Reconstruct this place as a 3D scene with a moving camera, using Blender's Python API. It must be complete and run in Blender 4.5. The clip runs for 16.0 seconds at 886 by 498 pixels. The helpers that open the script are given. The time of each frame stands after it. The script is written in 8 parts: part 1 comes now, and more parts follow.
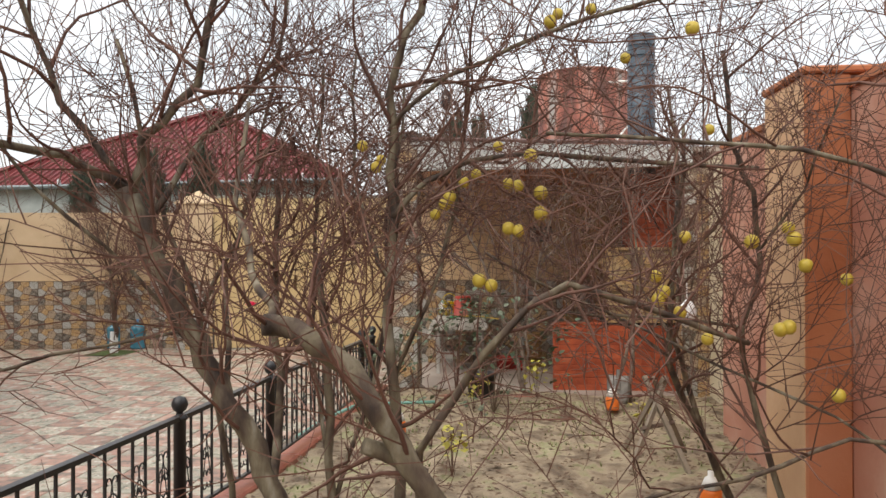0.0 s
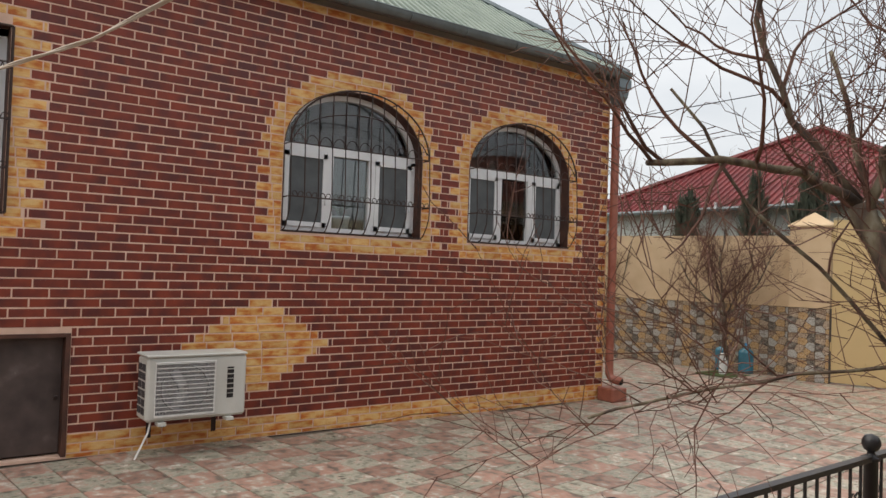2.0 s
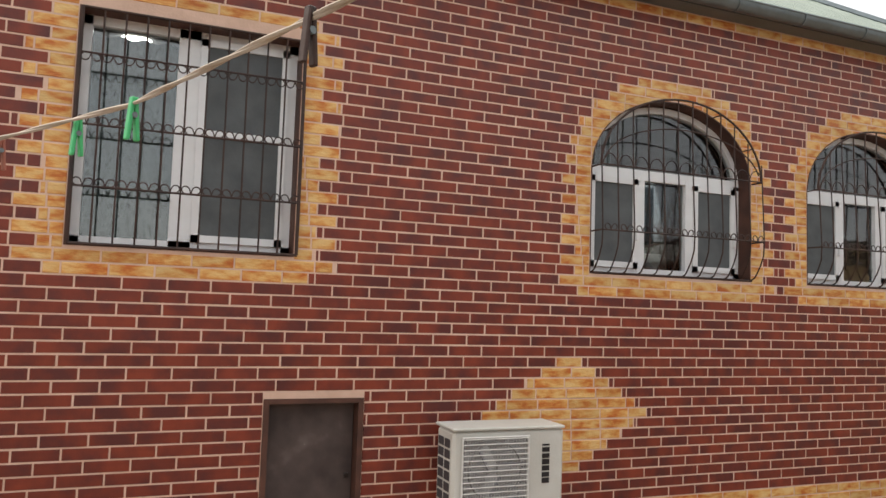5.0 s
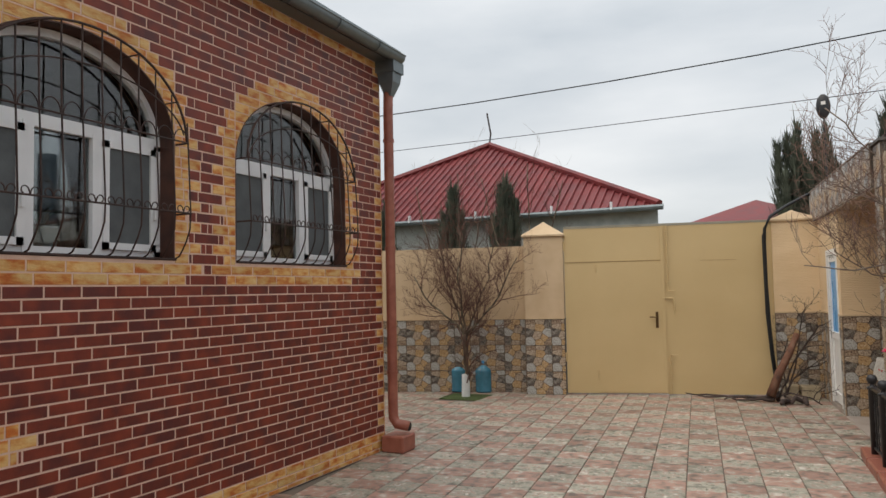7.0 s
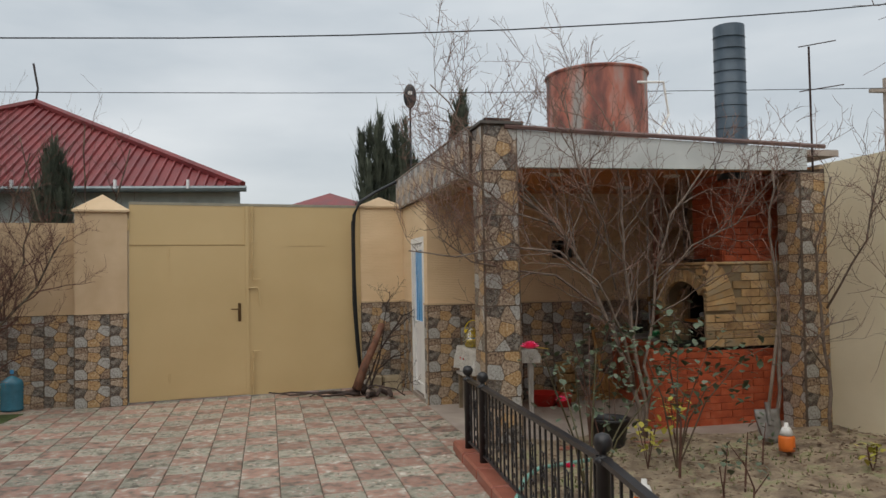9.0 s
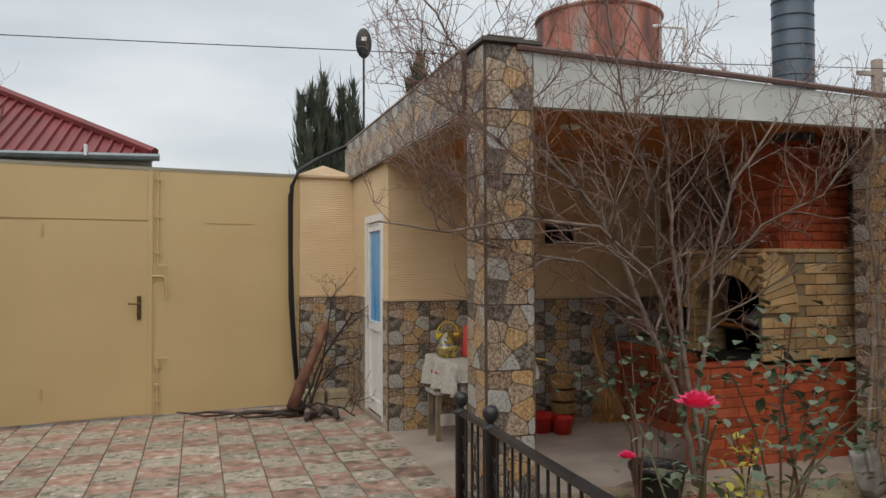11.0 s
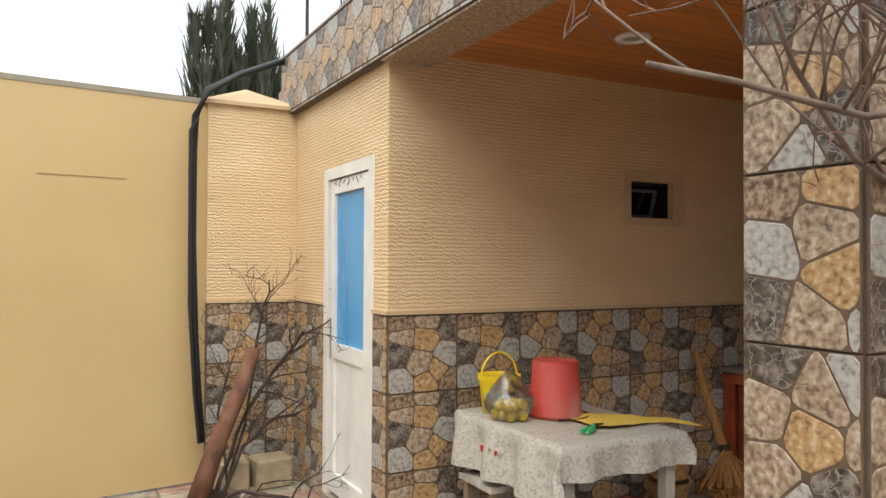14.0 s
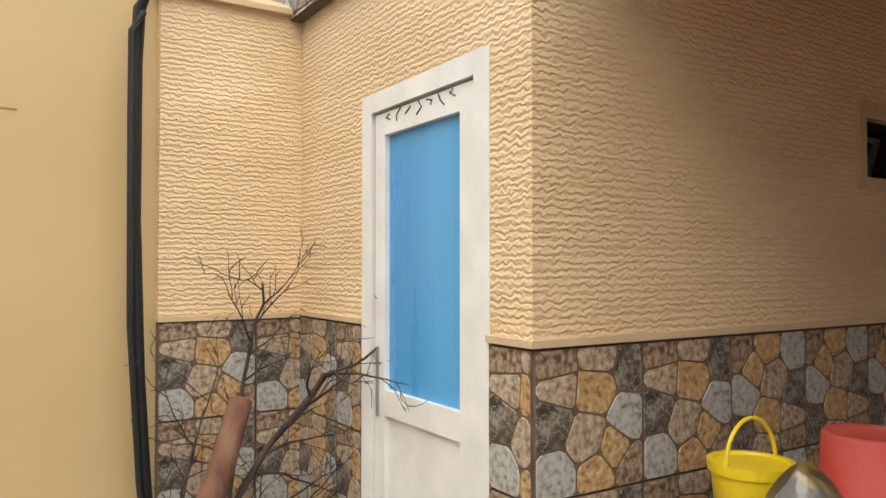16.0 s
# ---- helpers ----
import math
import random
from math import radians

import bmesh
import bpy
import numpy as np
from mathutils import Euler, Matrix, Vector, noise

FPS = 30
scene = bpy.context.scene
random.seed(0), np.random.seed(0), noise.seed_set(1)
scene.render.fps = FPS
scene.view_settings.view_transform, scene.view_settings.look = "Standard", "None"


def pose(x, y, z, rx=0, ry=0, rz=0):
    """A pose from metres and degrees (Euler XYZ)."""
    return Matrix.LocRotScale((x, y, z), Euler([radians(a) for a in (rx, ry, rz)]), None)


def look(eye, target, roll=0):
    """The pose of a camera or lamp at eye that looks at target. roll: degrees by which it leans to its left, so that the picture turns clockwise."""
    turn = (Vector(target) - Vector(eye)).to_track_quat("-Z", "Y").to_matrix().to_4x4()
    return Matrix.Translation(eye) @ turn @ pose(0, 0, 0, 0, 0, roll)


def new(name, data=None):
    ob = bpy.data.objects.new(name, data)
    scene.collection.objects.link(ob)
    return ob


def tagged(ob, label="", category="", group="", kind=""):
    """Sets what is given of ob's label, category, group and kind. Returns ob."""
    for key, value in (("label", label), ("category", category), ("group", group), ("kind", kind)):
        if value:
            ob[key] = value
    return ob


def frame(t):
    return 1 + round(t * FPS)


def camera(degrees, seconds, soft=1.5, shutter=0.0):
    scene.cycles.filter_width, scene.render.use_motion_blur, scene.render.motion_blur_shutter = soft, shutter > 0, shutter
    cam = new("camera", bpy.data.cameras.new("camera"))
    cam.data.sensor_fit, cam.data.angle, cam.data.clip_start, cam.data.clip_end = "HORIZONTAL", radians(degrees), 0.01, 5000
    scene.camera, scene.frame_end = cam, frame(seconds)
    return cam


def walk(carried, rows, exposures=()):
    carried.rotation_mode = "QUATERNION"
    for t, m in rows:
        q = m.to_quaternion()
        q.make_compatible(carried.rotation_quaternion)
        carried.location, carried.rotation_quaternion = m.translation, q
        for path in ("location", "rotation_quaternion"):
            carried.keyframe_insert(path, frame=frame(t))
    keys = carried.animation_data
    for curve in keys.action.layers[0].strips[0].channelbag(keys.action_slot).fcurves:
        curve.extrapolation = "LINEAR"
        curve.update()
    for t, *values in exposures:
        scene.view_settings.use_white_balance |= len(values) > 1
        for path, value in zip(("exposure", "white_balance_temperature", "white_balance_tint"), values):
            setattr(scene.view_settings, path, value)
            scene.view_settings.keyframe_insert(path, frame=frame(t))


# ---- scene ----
cam = camera(61.6, 16.0)
PATH = [
    (0, (6.859, -6.98, 1.603), (6.466, -5.019, 1.613), -0.2),
    (0.5, (6.793, -7.006, 1.615), (6.057, -5.147, 1.637), 0.1),
    (1, (6.608, -7.015, 1.591), (5.516, -5.34, 1.628), 0.4),
    (1.5, (6.464, -7.103, 1.584), (5.073, -5.667, 1.634), 1.5),
    (2, (6.345, -7.225, 1.572), (4.735, -6.039, 1.624), 2.0),
    (2.5, (6.311, -7.254, 1.441), (4.509, -6.391, 1.536), 1.9),
    (3, (6.018, -7.47, 1.472), (4.108, -6.882, 1.57), 2.9),
    (3.2, (5.868, -7.498, 1.473), (3.933, -7.006, 1.59), 3.0),
    (5.3, (4.598, -7.446, 1.59), (2.809, -6.567, 1.76), 1.2),
    (5.5, (4.523, -7.381, 1.576), (2.811, -6.363, 1.753), 0.5),
    (5.9, (4.325, -7.319, 1.58), (2.838, -5.991, 1.75), 0.4),
    (6, (4.257, -7.29, 1.582), (2.855, -5.874, 1.747), 0.2),
    (6.5, (4.023, -7.074, 1.559), (3.006, -5.357, 1.695), -0.7),
    (7, (3.862, -6.699, 1.61), (3.011, -4.893, 1.724), -1.2),
    (7.5, (3.654, -6.402, 1.573), (3.087, -4.487, 1.683), -1.8),
    (8, (3.611, -6.061, 1.561), (3.387, -4.076, 1.65), -2.0),
    (8.5, (3.566, -5.656, 1.588), (3.567, -3.658, 1.669), -1.5),
    (8.7, (3.509, -5.551, 1.587), (3.64, -3.557, 1.66), -1.5),
    (10.8, (3.443, -3.488, 1.482), (3.867, -1.534, 1.542), -0.1),
    (11, (3.446, -3.279, 1.518), (3.858, -1.322, 1.568), -0.2),
    (11.5, (3.364, -2.716, 1.481), (3.762, -0.757, 1.535), 0.3),
    (12, (3.311, -2.195, 1.441), (3.711, -0.236, 1.488), 0.2),
    (12.5, (3.216, -1.629, 1.463), (3.675, 0.317, 1.503), 0.8),
    (13, (3.195, -1.131, 1.467), (3.854, 0.757, 1.505), 0.6),
    (13.5, (3.262, -0.567, 1.498), (3.956, 1.309, 1.528), 0.1),
    (14, (3.252, -0.038, 1.475), (3.98, 1.825, 1.511), 0.3),
    (14.5, (3.307, 0.509, 1.419), (4.083, 2.352, 1.461), 0.1),
    (15, (3.262, 1.018, 1.427), (4.106, 2.831, 1.466), 0.3),
    (15.5, (3.282, 1.478, 1.402), (4.164, 3.272, 1.45), 0.2),
    (16, (3.313, 1.947, 1.416), (4.186, 3.746, 1.465), 0.0),
]
walk(cam, [(t, look(eye, target, roll)) for t, eye, target, roll in PATH],
     [(0, 1.0, 7000, 12), (0.5, 0.8, 7000, 12), (1.5, 0.75, 7000, 12), (2.5, 0.55, 7000, 12), (3.2, 0.6, 7000, 12), (5.4, 1.05, 7200, 12), (6.0, 0.98, 7100, 12), (7.0, 0.45, 6900, 11), (8.5, 0.22, 6700, 9), (11, 0.35, 6800, 10), (12, 0.6, 6900, 10), (13, 0.95, 7000, 9), (14, 1.25, 7000, 9), (14.5, 1.4, 7000, 9), (15, 1.4, 7000, 9), (16, 1.25, 7000, 9)])

# ---- world and light ----
def nt(m):
    m.use_nodes = True
    t = m.node_tree
    t.nodes.clear()
    return t, t.nodes, t.links


world = bpy.data.worlds.new("overcast")
scene.world = world
t_, n_, l_ = nt(world)
wo = n_.new("ShaderNodeOutputWorld")
bg = n_.new("ShaderNodeBackground")
sky = n_.new("ShaderNodeTexSky")
sky.sky_type, sky.sun_disc = "NISHITA", False
sky.sun_elevation, sky.sun_rotation = radians(59), radians(206)
dim = n_.new("ShaderNodeVectorMath"); dim.operation = "SCALE"; dim.inputs["Scale"].default_value = 0.10
tc = n_.new("ShaderNodeTexCoord")
sep = n_.new("ShaderNodeSeparateXYZ")
mp = n_.new("ShaderNodeMapping"); mp.inputs["Scale"].default_value = (1.2, 1.2, 4.0)
no = n_.new("ShaderNodeTexNoise"); no.inputs["Scale"].default_value = 1.6; no.inputs["Detail"].default_value = 6
cr = n_.new("ShaderNodeValToRGB")
cr.color_ramp.elements[0].position, cr.color_ramp.elements[0].color = 0.3, (0.38, 0.43, 0.48, 1)
cr.color_ramp.elements[1].position, cr.color_ramp.elements[1].color = 0.7, (0.62, 0.655, 0.69, 1)
gr = n_.new("ShaderNodeMapRange"); gr.inputs["From Max"].default_value = 1.0
gr.inputs["To Min"].default_value, gr.inputs["To Max"].default_value = 0.92, 1.6
gm = n_.new("ShaderNodeVectorMath"); gm.operation = "SCALE"
mx = n_.new("ShaderNodeMix"); mx.data_type = "RGBA"; mx.inputs["Factor"].default_value = 0.9
l_.new(tc.outputs["Generated"], sep.inputs[0]); l_.new(tc.outputs["Generated"], mp.inputs[0])
l_.new(mp.outputs[0], no.inputs["Vector"]); l_.new(no.outputs["Fac"], cr.inputs[0])
l_.new(sep.outputs["Z"], gr.inputs["Value"])
l_.new(cr.outputs[0], gm.inputs[0]); l_.new(gr.outputs[0], gm.inputs["Scale"])
l_.new(sky.outputs[0], dim.inputs[0])
l_.new(dim.outputs[0], mx.inputs["A"]); l_.new(gm.outputs[0], mx.inputs["B"])
l_.new(mx.outputs["Result"], bg.inputs["Color"]); l_.new(bg.outputs[0], wo.inputs[0])
sun = new("sun", bpy.data.lights.new("sun", "SUN"))
sun.data.energy, sun.data.angle, sun.data.color = 1.4, radians(70), (1.0, 0.95, 0.89)
sun.matrix_world = look((0, 0, 0), (0.22, 0.46, -0.86))


# ---- materials ----
def ramp(n, stops):
    r = n.new("ShaderNodeValToRGB")
    e = r.color_ramp.elements
    while len(e) < len(stops):
        e.new(0.5)
    for k, (p, c) in enumerate(stops):
        e[k].position, e[k].color = p, (*c, 1)
    return r


def mat(name, stops, scale=6.0, rough=0.75, metal=0.0, bump=0.15, bscale=60.0, stretch=(1, 1, 1), vary=0.0, coat=0.0, space="Object", detail=6, spec=0.4, wave=0.0, dist=0.01):
    """Stained noise colour at one scale, fine relief at another, and a shift of value from piece to piece."""
    m = bpy.data.materials.new(name)
    t, n, l = nt(m)
    out = n.new("ShaderNodeOutputMaterial")
    b = n.new("ShaderNodeBsdfPrincipled")
    c = n.new("ShaderNodeTexCoord")
    g = n.new("ShaderNodeMapping"); g.inputs["Scale"].default_value = stretch
    a = n.new("ShaderNodeTexNoise"); a.inputs["Scale"].default_value = scale; a.inputs["Detail"].default_value = detail
    r = ramp(n, stops)
    l.new(c.outputs[space], g.inputs[0])
    src = g.outputs[0]
    info = n.new("ShaderNodeObjectInfo")
    if vary:
        ad = n.new("ShaderNodeVectorMath"); ad.operation = "ADD"
        sc = n.new("ShaderNodeVectorMath"); sc.operation = "SCALE"; sc.inputs[0].default_value = (37, 11, 23)
        geo = n.new("ShaderNodeNewGeometry")
        su = n.new("ShaderNodeMath"); su.operation = "ADD"
        l.new(info.outputs["Random"], su.inputs[0]); l.new(geo.outputs["Random Per Island"], su.inputs[1])
        l.new(su.outputs[0], sc.inputs["Scale"]); l.new(src, ad.inputs[0]); l.new(sc.outputs[0], ad.inputs[1])
        src = ad.outputs[0]
    l.new(src, a.inputs["Vector"]); l.new(a.outputs["Fac"], r.inputs[0])
    col = r.outputs[0]
    if vary:
        hs = n.new("ShaderNodeHueSaturation")
        fr = n.new("ShaderNodeMath"); fr.operation = "FRACT"
        mr = n.new("ShaderNodeMapRange")
        mr.inputs["To Min"].default_value, mr.inputs["To Max"].default_value = 1 - vary, 1 + vary
        l.new(su.outputs[0], fr.inputs[0]); l.new(fr.outputs[0], mr.inputs["Value"])
        l.new(mr.outputs[0], hs.inputs["Value"]); l.new(col, hs.inputs["Color"])
        col = hs.outputs[0]
    l.new(col, b.inputs["Base Color"])
    b.inputs["Roughness"].default_value, b.inputs["Metallic"].default_value = rough, metal
    b.inputs["Specular IOR Level"].default_value = spec
    b.inputs["Coat Weight"].default_value = coat
    rr = n.new("ShaderNodeMapRange")
    rr.inputs["To Min"].default_value, rr.inputs["To Max"].default_value = max(0.02, rough - 0.12), min(1, rough + 0.12)
    l.new(a.outputs["Fac"], rr.inputs["Value"]); l.new(rr.outputs[0], b.inputs["Roughness"])
    if bump:
        f = n.new("ShaderNodeTexNoise"); f.inputs["Scale"].default_value = bscale; f.inputs["Detail"].default_value = 4
        l.new(g.outputs[0], f.inputs["Vector"])
        h = f.outputs["Fac"]
        if wave:
            w = n.new("ShaderNodeTexWave"); w.bands_direction = "Z"; w.inputs["Scale"].default_value = wave
            w.inputs["Distortion"].default_value = 6.5; w.inputs["Detail"].default_value = 4; w.inputs["Detail Scale"].default_value = 2.4
            l.new(c.outputs[space], w.inputs["Vector"])
            mm = n.new("ShaderNodeMath"); mm.operation = "MULTIPLY"
            l.new(w.outputs["Fac"], mm.inputs[0]); l.new(f.outputs["Fac"], mm.inputs[1]); h = mm.outputs[0]
        u = n.new("ShaderNodeBump"); u.inputs["Strength"].default_value = bump; u.inputs["Distance"].default_value = dist
        l.new(h, u.inputs["Height"]); l.new(u.outputs[0], b.inputs["Normal"])
    l.new(b.outputs[0], out.inputs[0])
    return m


def plain(name, c, rough=0.6, metal=0.0, var=0.12, **k):
    d = tuple(x * (1 - var) for x in c)
    e = tuple(min(1, x * (1 + var)) for x in c)
    return mat(name, [(0.3, d), (0.7, e)], rough=rough, metal=metal, **k)


def glass(name, tint=(0.9, 0.95, 0.95), rough=0.02):
    m = bpy.data.materials.new(name)
    t, n, l = nt(m)
    out = n.new("ShaderNodeOutputMaterial")
    tr = n.new("ShaderNodeBsdfTransparent"); tr.inputs[0].default_value = (*tint, 1)
    gl = n.new("ShaderNodeBsdfGlossy"); gl.inputs["Roughness"].default_value = rough
    fr = n.new("ShaderNodeFresnel"); fr.inputs[0].default_value = 1.6
    sc = n.new("ShaderNodeMath"); sc.operation = "MULTIPLY_ADD"; sc.inputs[1].default_value = 1.0; sc.inputs[2].default_value = 0.06
    mx = n.new("ShaderNodeMixShader")
    l.new(fr.outputs[0], sc.inputs[0]); l.new(sc.outputs[0], mx.inputs[0]); l.new(tr.outputs[0], mx.inputs[1]); l.new(gl.outputs[0], mx.inputs[2])
    l.new(mx.outputs[0], out.inputs[0])
    return m


M_BRICK = mat("brick_red", [(0.34, (0.095, 0.021, 0.018)), (0.50, (0.158, 0.028, 0.016)), (0.66, (0.220, 0.037, 0.017))], scale=5, rough=0.5, bump=0.3, bscale=90, stretch=(1, 1, 1), vary=0.07, dist=0.003, detail=3)
M_OCHRE = mat("brick_ochre", [(0.34, (0.46, 0.12, 0.02)), (0.44, (0.56, 0.24, 0.06)), (0.54, (0.64, 0.37, 0.13)), (0.68, (0.68, 0.46, 0.20))], scale=9, rough=0.55, bump=0.6, bscale=38, stretch=(1, 0.8, 2.2), vary=0.12, dist=0.008)
M_MORTAR = mat("mortar_pale", [(0.3, (0.57, 0.38, 0.29)), (0.7, (0.69, 0.48, 0.38))], scale=8, rough=0.9, bump=0.2)
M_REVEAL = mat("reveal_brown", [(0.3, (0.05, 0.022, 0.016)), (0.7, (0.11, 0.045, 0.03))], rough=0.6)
M_PVC = plain("white_plastic", (0.74, 0.75, 0.76), rough=0.35, var=0.05, bump=0.02)
M_PVCD = plain("aged_white_plastic", (0.74, 0.735, 0.71), rough=0.45, var=0.08, bump=0.04)
M_IRON = plain("wrought_iron", (0.035, 0.026, 0.024), rough=0.5, metal=0.4, var=0.3, bump=0.2)
M_IRONBR = mat("brown_iron", [(0.3, (0.022, 0.014, 0.013)), (0.7, (0.06, 0.03, 0.022))], rough=0.55, metal=0.2)
M_BLACK = plain("black_paint", (0.022, 0.022, 0.024), rough=0.35, var=0.3, bump=0.08)
M_GLASS = glass("window_glass")
M_SCREEN = plain("insect_screen", (0.10, 0.11, 0.115), rough=0.9, var=0.2)
# Lace pattern with the dimness behind the panes put into its colours.
M_CURTAIN_DIM = mat("curtain_lace_dimmed", [(0.35, (0.07, 0.085, 0.08)), (0.55, (0.15, 0.17, 0.16)), (0.7, (0.05, 0.06, 0.06))], scale=26, rough=0.9, stretch=(1, 1, 0.6), bump=0.1)
M_ROOM = plain("room_wall", (0.22, 0.21, 0.20), rough=0.9)
M_ROOFGR = mat("roof_green", [(0.3, (0.20, 0.25, 0.21)), (0.7, (0.30, 0.35, 0.30))], rough=0.45, metal=0.2, scale=3)
M_GUTTER = plain("gutter_grey", (0.16, 0.19, 0.20), rough=0.4, metal=0.5, var=0.15)
M_PIPE = mat("pipe_redbrown", [(0.3, (0.24, 0.075, 0.05)), (0.7, (0.34, 0.12, 0.08))], scale=9, rough=0.4)
M_PLASTER = mat("plaster_cream", [(0.3, (0.66, 0.48, 0.28)), (0.7, (0.75, 0.57, 0.36))], scale=2.5, rough=0.8, bump=1.0, bscale=48, stretch=(0.6, 0.6, 1.6), wave=15, dist=0.007)
M_PLASTER2 = mat("plaster_flat", [(0.3, (0.50, 0.36, 0.22)), (0.7, (0.60, 0.45, 0.29))], scale=3, rough=0.85, bump=0.3, bscale=50)
M_GATE = mat("gate_yellow", [(0.2, (0.50, 0.365, 0.18)), (0.8, (0.57, 0.425, 0.22))], scale=1.2, rough=0.5, bump=0.05, bscale=8)
M_STONE = mat("tile_bed", [(0.3, (0.09, 0.062, 0.042)), (0.7, (0.17, 0.12, 0.08))], scale=14, rough=0.6)
M_ST_OCHRE = mat("stone_ochre", [(0.32, (0.18, 0.105, 0.05)), (0.43, (0.38, 0.23, 0.105)), (0.56, (0.47, 0.305, 0.145)), (0.68, (0.56, 0.45, 0.30))], scale=60, rough=0.45, bump=0.7, bscale=60, dist=0.004, detail=9, spec=0.5)
M_ST_TAN = mat("stone_tan", [(0.32, (0.12, 0.082, 0.06)), (0.44, (0.29, 0.21, 0.145)), (0.56, (0.40, 0.31, 0.22)), (0.68, (0.52, 0.45, 0.36))], scale=60, rough=0.45, bump=0.7, bscale=60, dist=0.004, detail=9, spec=0.5)
M_ST_WHITE = mat("stone_white", [(0.32, (0.17, 0.155, 0.135)), (0.43, (0.33, 0.32, 0.29)), (0.6, (0.44, 0.43, 0.40))], scale=60, rough=0.45, bump=0.7, bscale=60, dist=0.004, detail=9, spec=0.5)
M_ST_BROWN = mat("stone_brown", [(0.34, (0.07, 0.043, 0.030)), (0.46, (0.19, 0.12, 0.078)), (0.64, (0.38, 0.29, 0.20))], scale=60, rough=0.45, bump=0.7, bscale=60, dist=0.004, detail=9, spec=0.5)


def veined(name):
    """Near-black stone crossed by thin pale veins."""
    m = mat(name, [(0.34, (0.035, 0.027, 0.022)), (0.50, (0.105, 0.082, 0.065)), (0.66, (0.26, 0.23, 0.19))], scale=30, rough=0.4, bump=0.5, bscale=60, dist=0.004)
    t = m.node_tree
    n, l = t.nodes, t.links
    b = next(x for x in n if x.type == "BSDF_PRINCIPLED")
    src = b.inputs["Base Color"].links[0].from_socket
    c = n.new("ShaderNodeTexCoord")
    w = n.new("ShaderNodeTexNoise"); w.inputs["Scale"].default_value = 20
    ad = n.new("ShaderNodeMix"); ad.data_type = "VECTOR"; ad.inputs["Factor"].default_value = 0.12
    l.new(c.outputs["Object"], w.inputs["Vector"]); l.new(c.outputs["Object"], ad.inputs["A"]); l.new(w.outputs["Color"], ad.inputs["B"])
    v = n.new("ShaderNodeTexVoronoi"); v.feature = "DISTANCE_TO_EDGE"; v.inputs["Scale"].default_value = 24
    l.new(ad.outputs["Result"], v.inputs["Vector"])
    k = n.new("ShaderNodeMapRange"); k.inputs["From Min"].default_value, k.inputs["From Max"].default_value = 0.012, 0.05
    k.inputs["To Min"].default_value, k.inputs["To Max"].default_value = 1.0, 0.0
    l.new(v.outputs["Distance"], k.inputs["Value"])
    x = n.new("ShaderNodeMix"); x.data_type = "RGBA"; x.inputs["B"].default_value = (0.27, 0.26, 0.23, 1)
    l.new(k.outputs[0], x.inputs["Factor"]); l.new(src, x.inputs["A"]); l.new(x.outputs["Result"], b.inputs["Base Color"])
    return m


M_ST_DARK = veined("stone_dark")
STONES = [M_STONE, M_ST_OCHRE, M_ST_TAN, M_ST_WHITE, M_ST_BROWN, M_ST_DARK]
M_GROUT = plain("tile_grout", (0.12, 0.10, 0.085), rough=0.9)
M_ORANGE = mat("wall_orange", [(0.25, (0.34, 0.11, 0.045)), (0.5, (0.43, 0.16, 0.075)), (0.75, (0.50, 0.22, 0.13))], scale=1.6, rough=0.85, bump=0.35, bscale=30)
M_PINK = mat("wall_pink", [(0.25, (0.40, 0.17, 0.12)), (0.5, (0.50, 0.24, 0.17)), (0.78, (0.56, 0.36, 0.28))], scale=1.9, rough=0.85, bump=0.35, bscale=30)
M_OCHREW = mat("wall_ochre_light", [(0.25, (0.50, 0.30, 0.17)), (0.6, (0.62, 0.40, 0.24)), (0.8, (0.60, 0.50, 0.38))], scale=2.2, rough=0.85, bump=0.3, bscale=30)
M_CREAMW = mat("wall_cream", [(0.3, (0.62, 0.54, 0.38)), (0.7, (0.72, 0.64, 0.47))], scale=1.5, rough=0.8, bump=0.15)
M_WHITEW = plain("whitewash", (0.66, 0.67, 0.66), rough=0.85, var=0.1, bump=0.2)
M_FASCIA = mat("fascia_white", [(0.3, (0.47, 0.49, 0.47)), (0.7, (0.60, 0.62, 0.60))], scale=2.5, rough=0.6)
M_WOODC = mat("ceiling_wood", [(0.3, (0.38, 0.115, 0.022)), (0.7, (0.56, 0.20, 0.045))], scale=4, rough=0.35, stretch=(0.3, 5, 1), vary=0.12, coat=0.3)
M_CAB = mat("cabinet_brown", [(0.3, (0.17, 0.045, 0.020)), (0.7, (0.28, 0.08, 0.035))], scale=5, rough=0.45, stretch=(1, 1, 3))
M_REDBR = mat("red_painted_brick", [(0.3, (0.26, 0.050, 0.022)), (0.55, (0.40, 0.080, 0.030)), (0.8, (0.48, 0.14, 0.07))], scale=7, rough=0.6, vary=0.15, bump=0.35)
M_OVENST = mat("oven_stone", [(0.3, (0.26, 0.155, 0.075)), (0.5, (0.42, 0.27, 0.125)), (0.72, (0.36, 0.29, 0.19))], scale=5, rough=0.7, vary=0.35, bump=0.5, bscale=40)
# Near-black for oven soot and door cracks, and for shade painted into openings.
M_SOOT_SHADE = plain("soot_shade", (0.012, 0.011, 0.010), rough=0.95)
M_CONC = mat("concrete", [(0.3, (0.27, 0.22, 0.185)), (0.7, (0.40, 0.34, 0.29))], scale=2.5, rough=0.7)
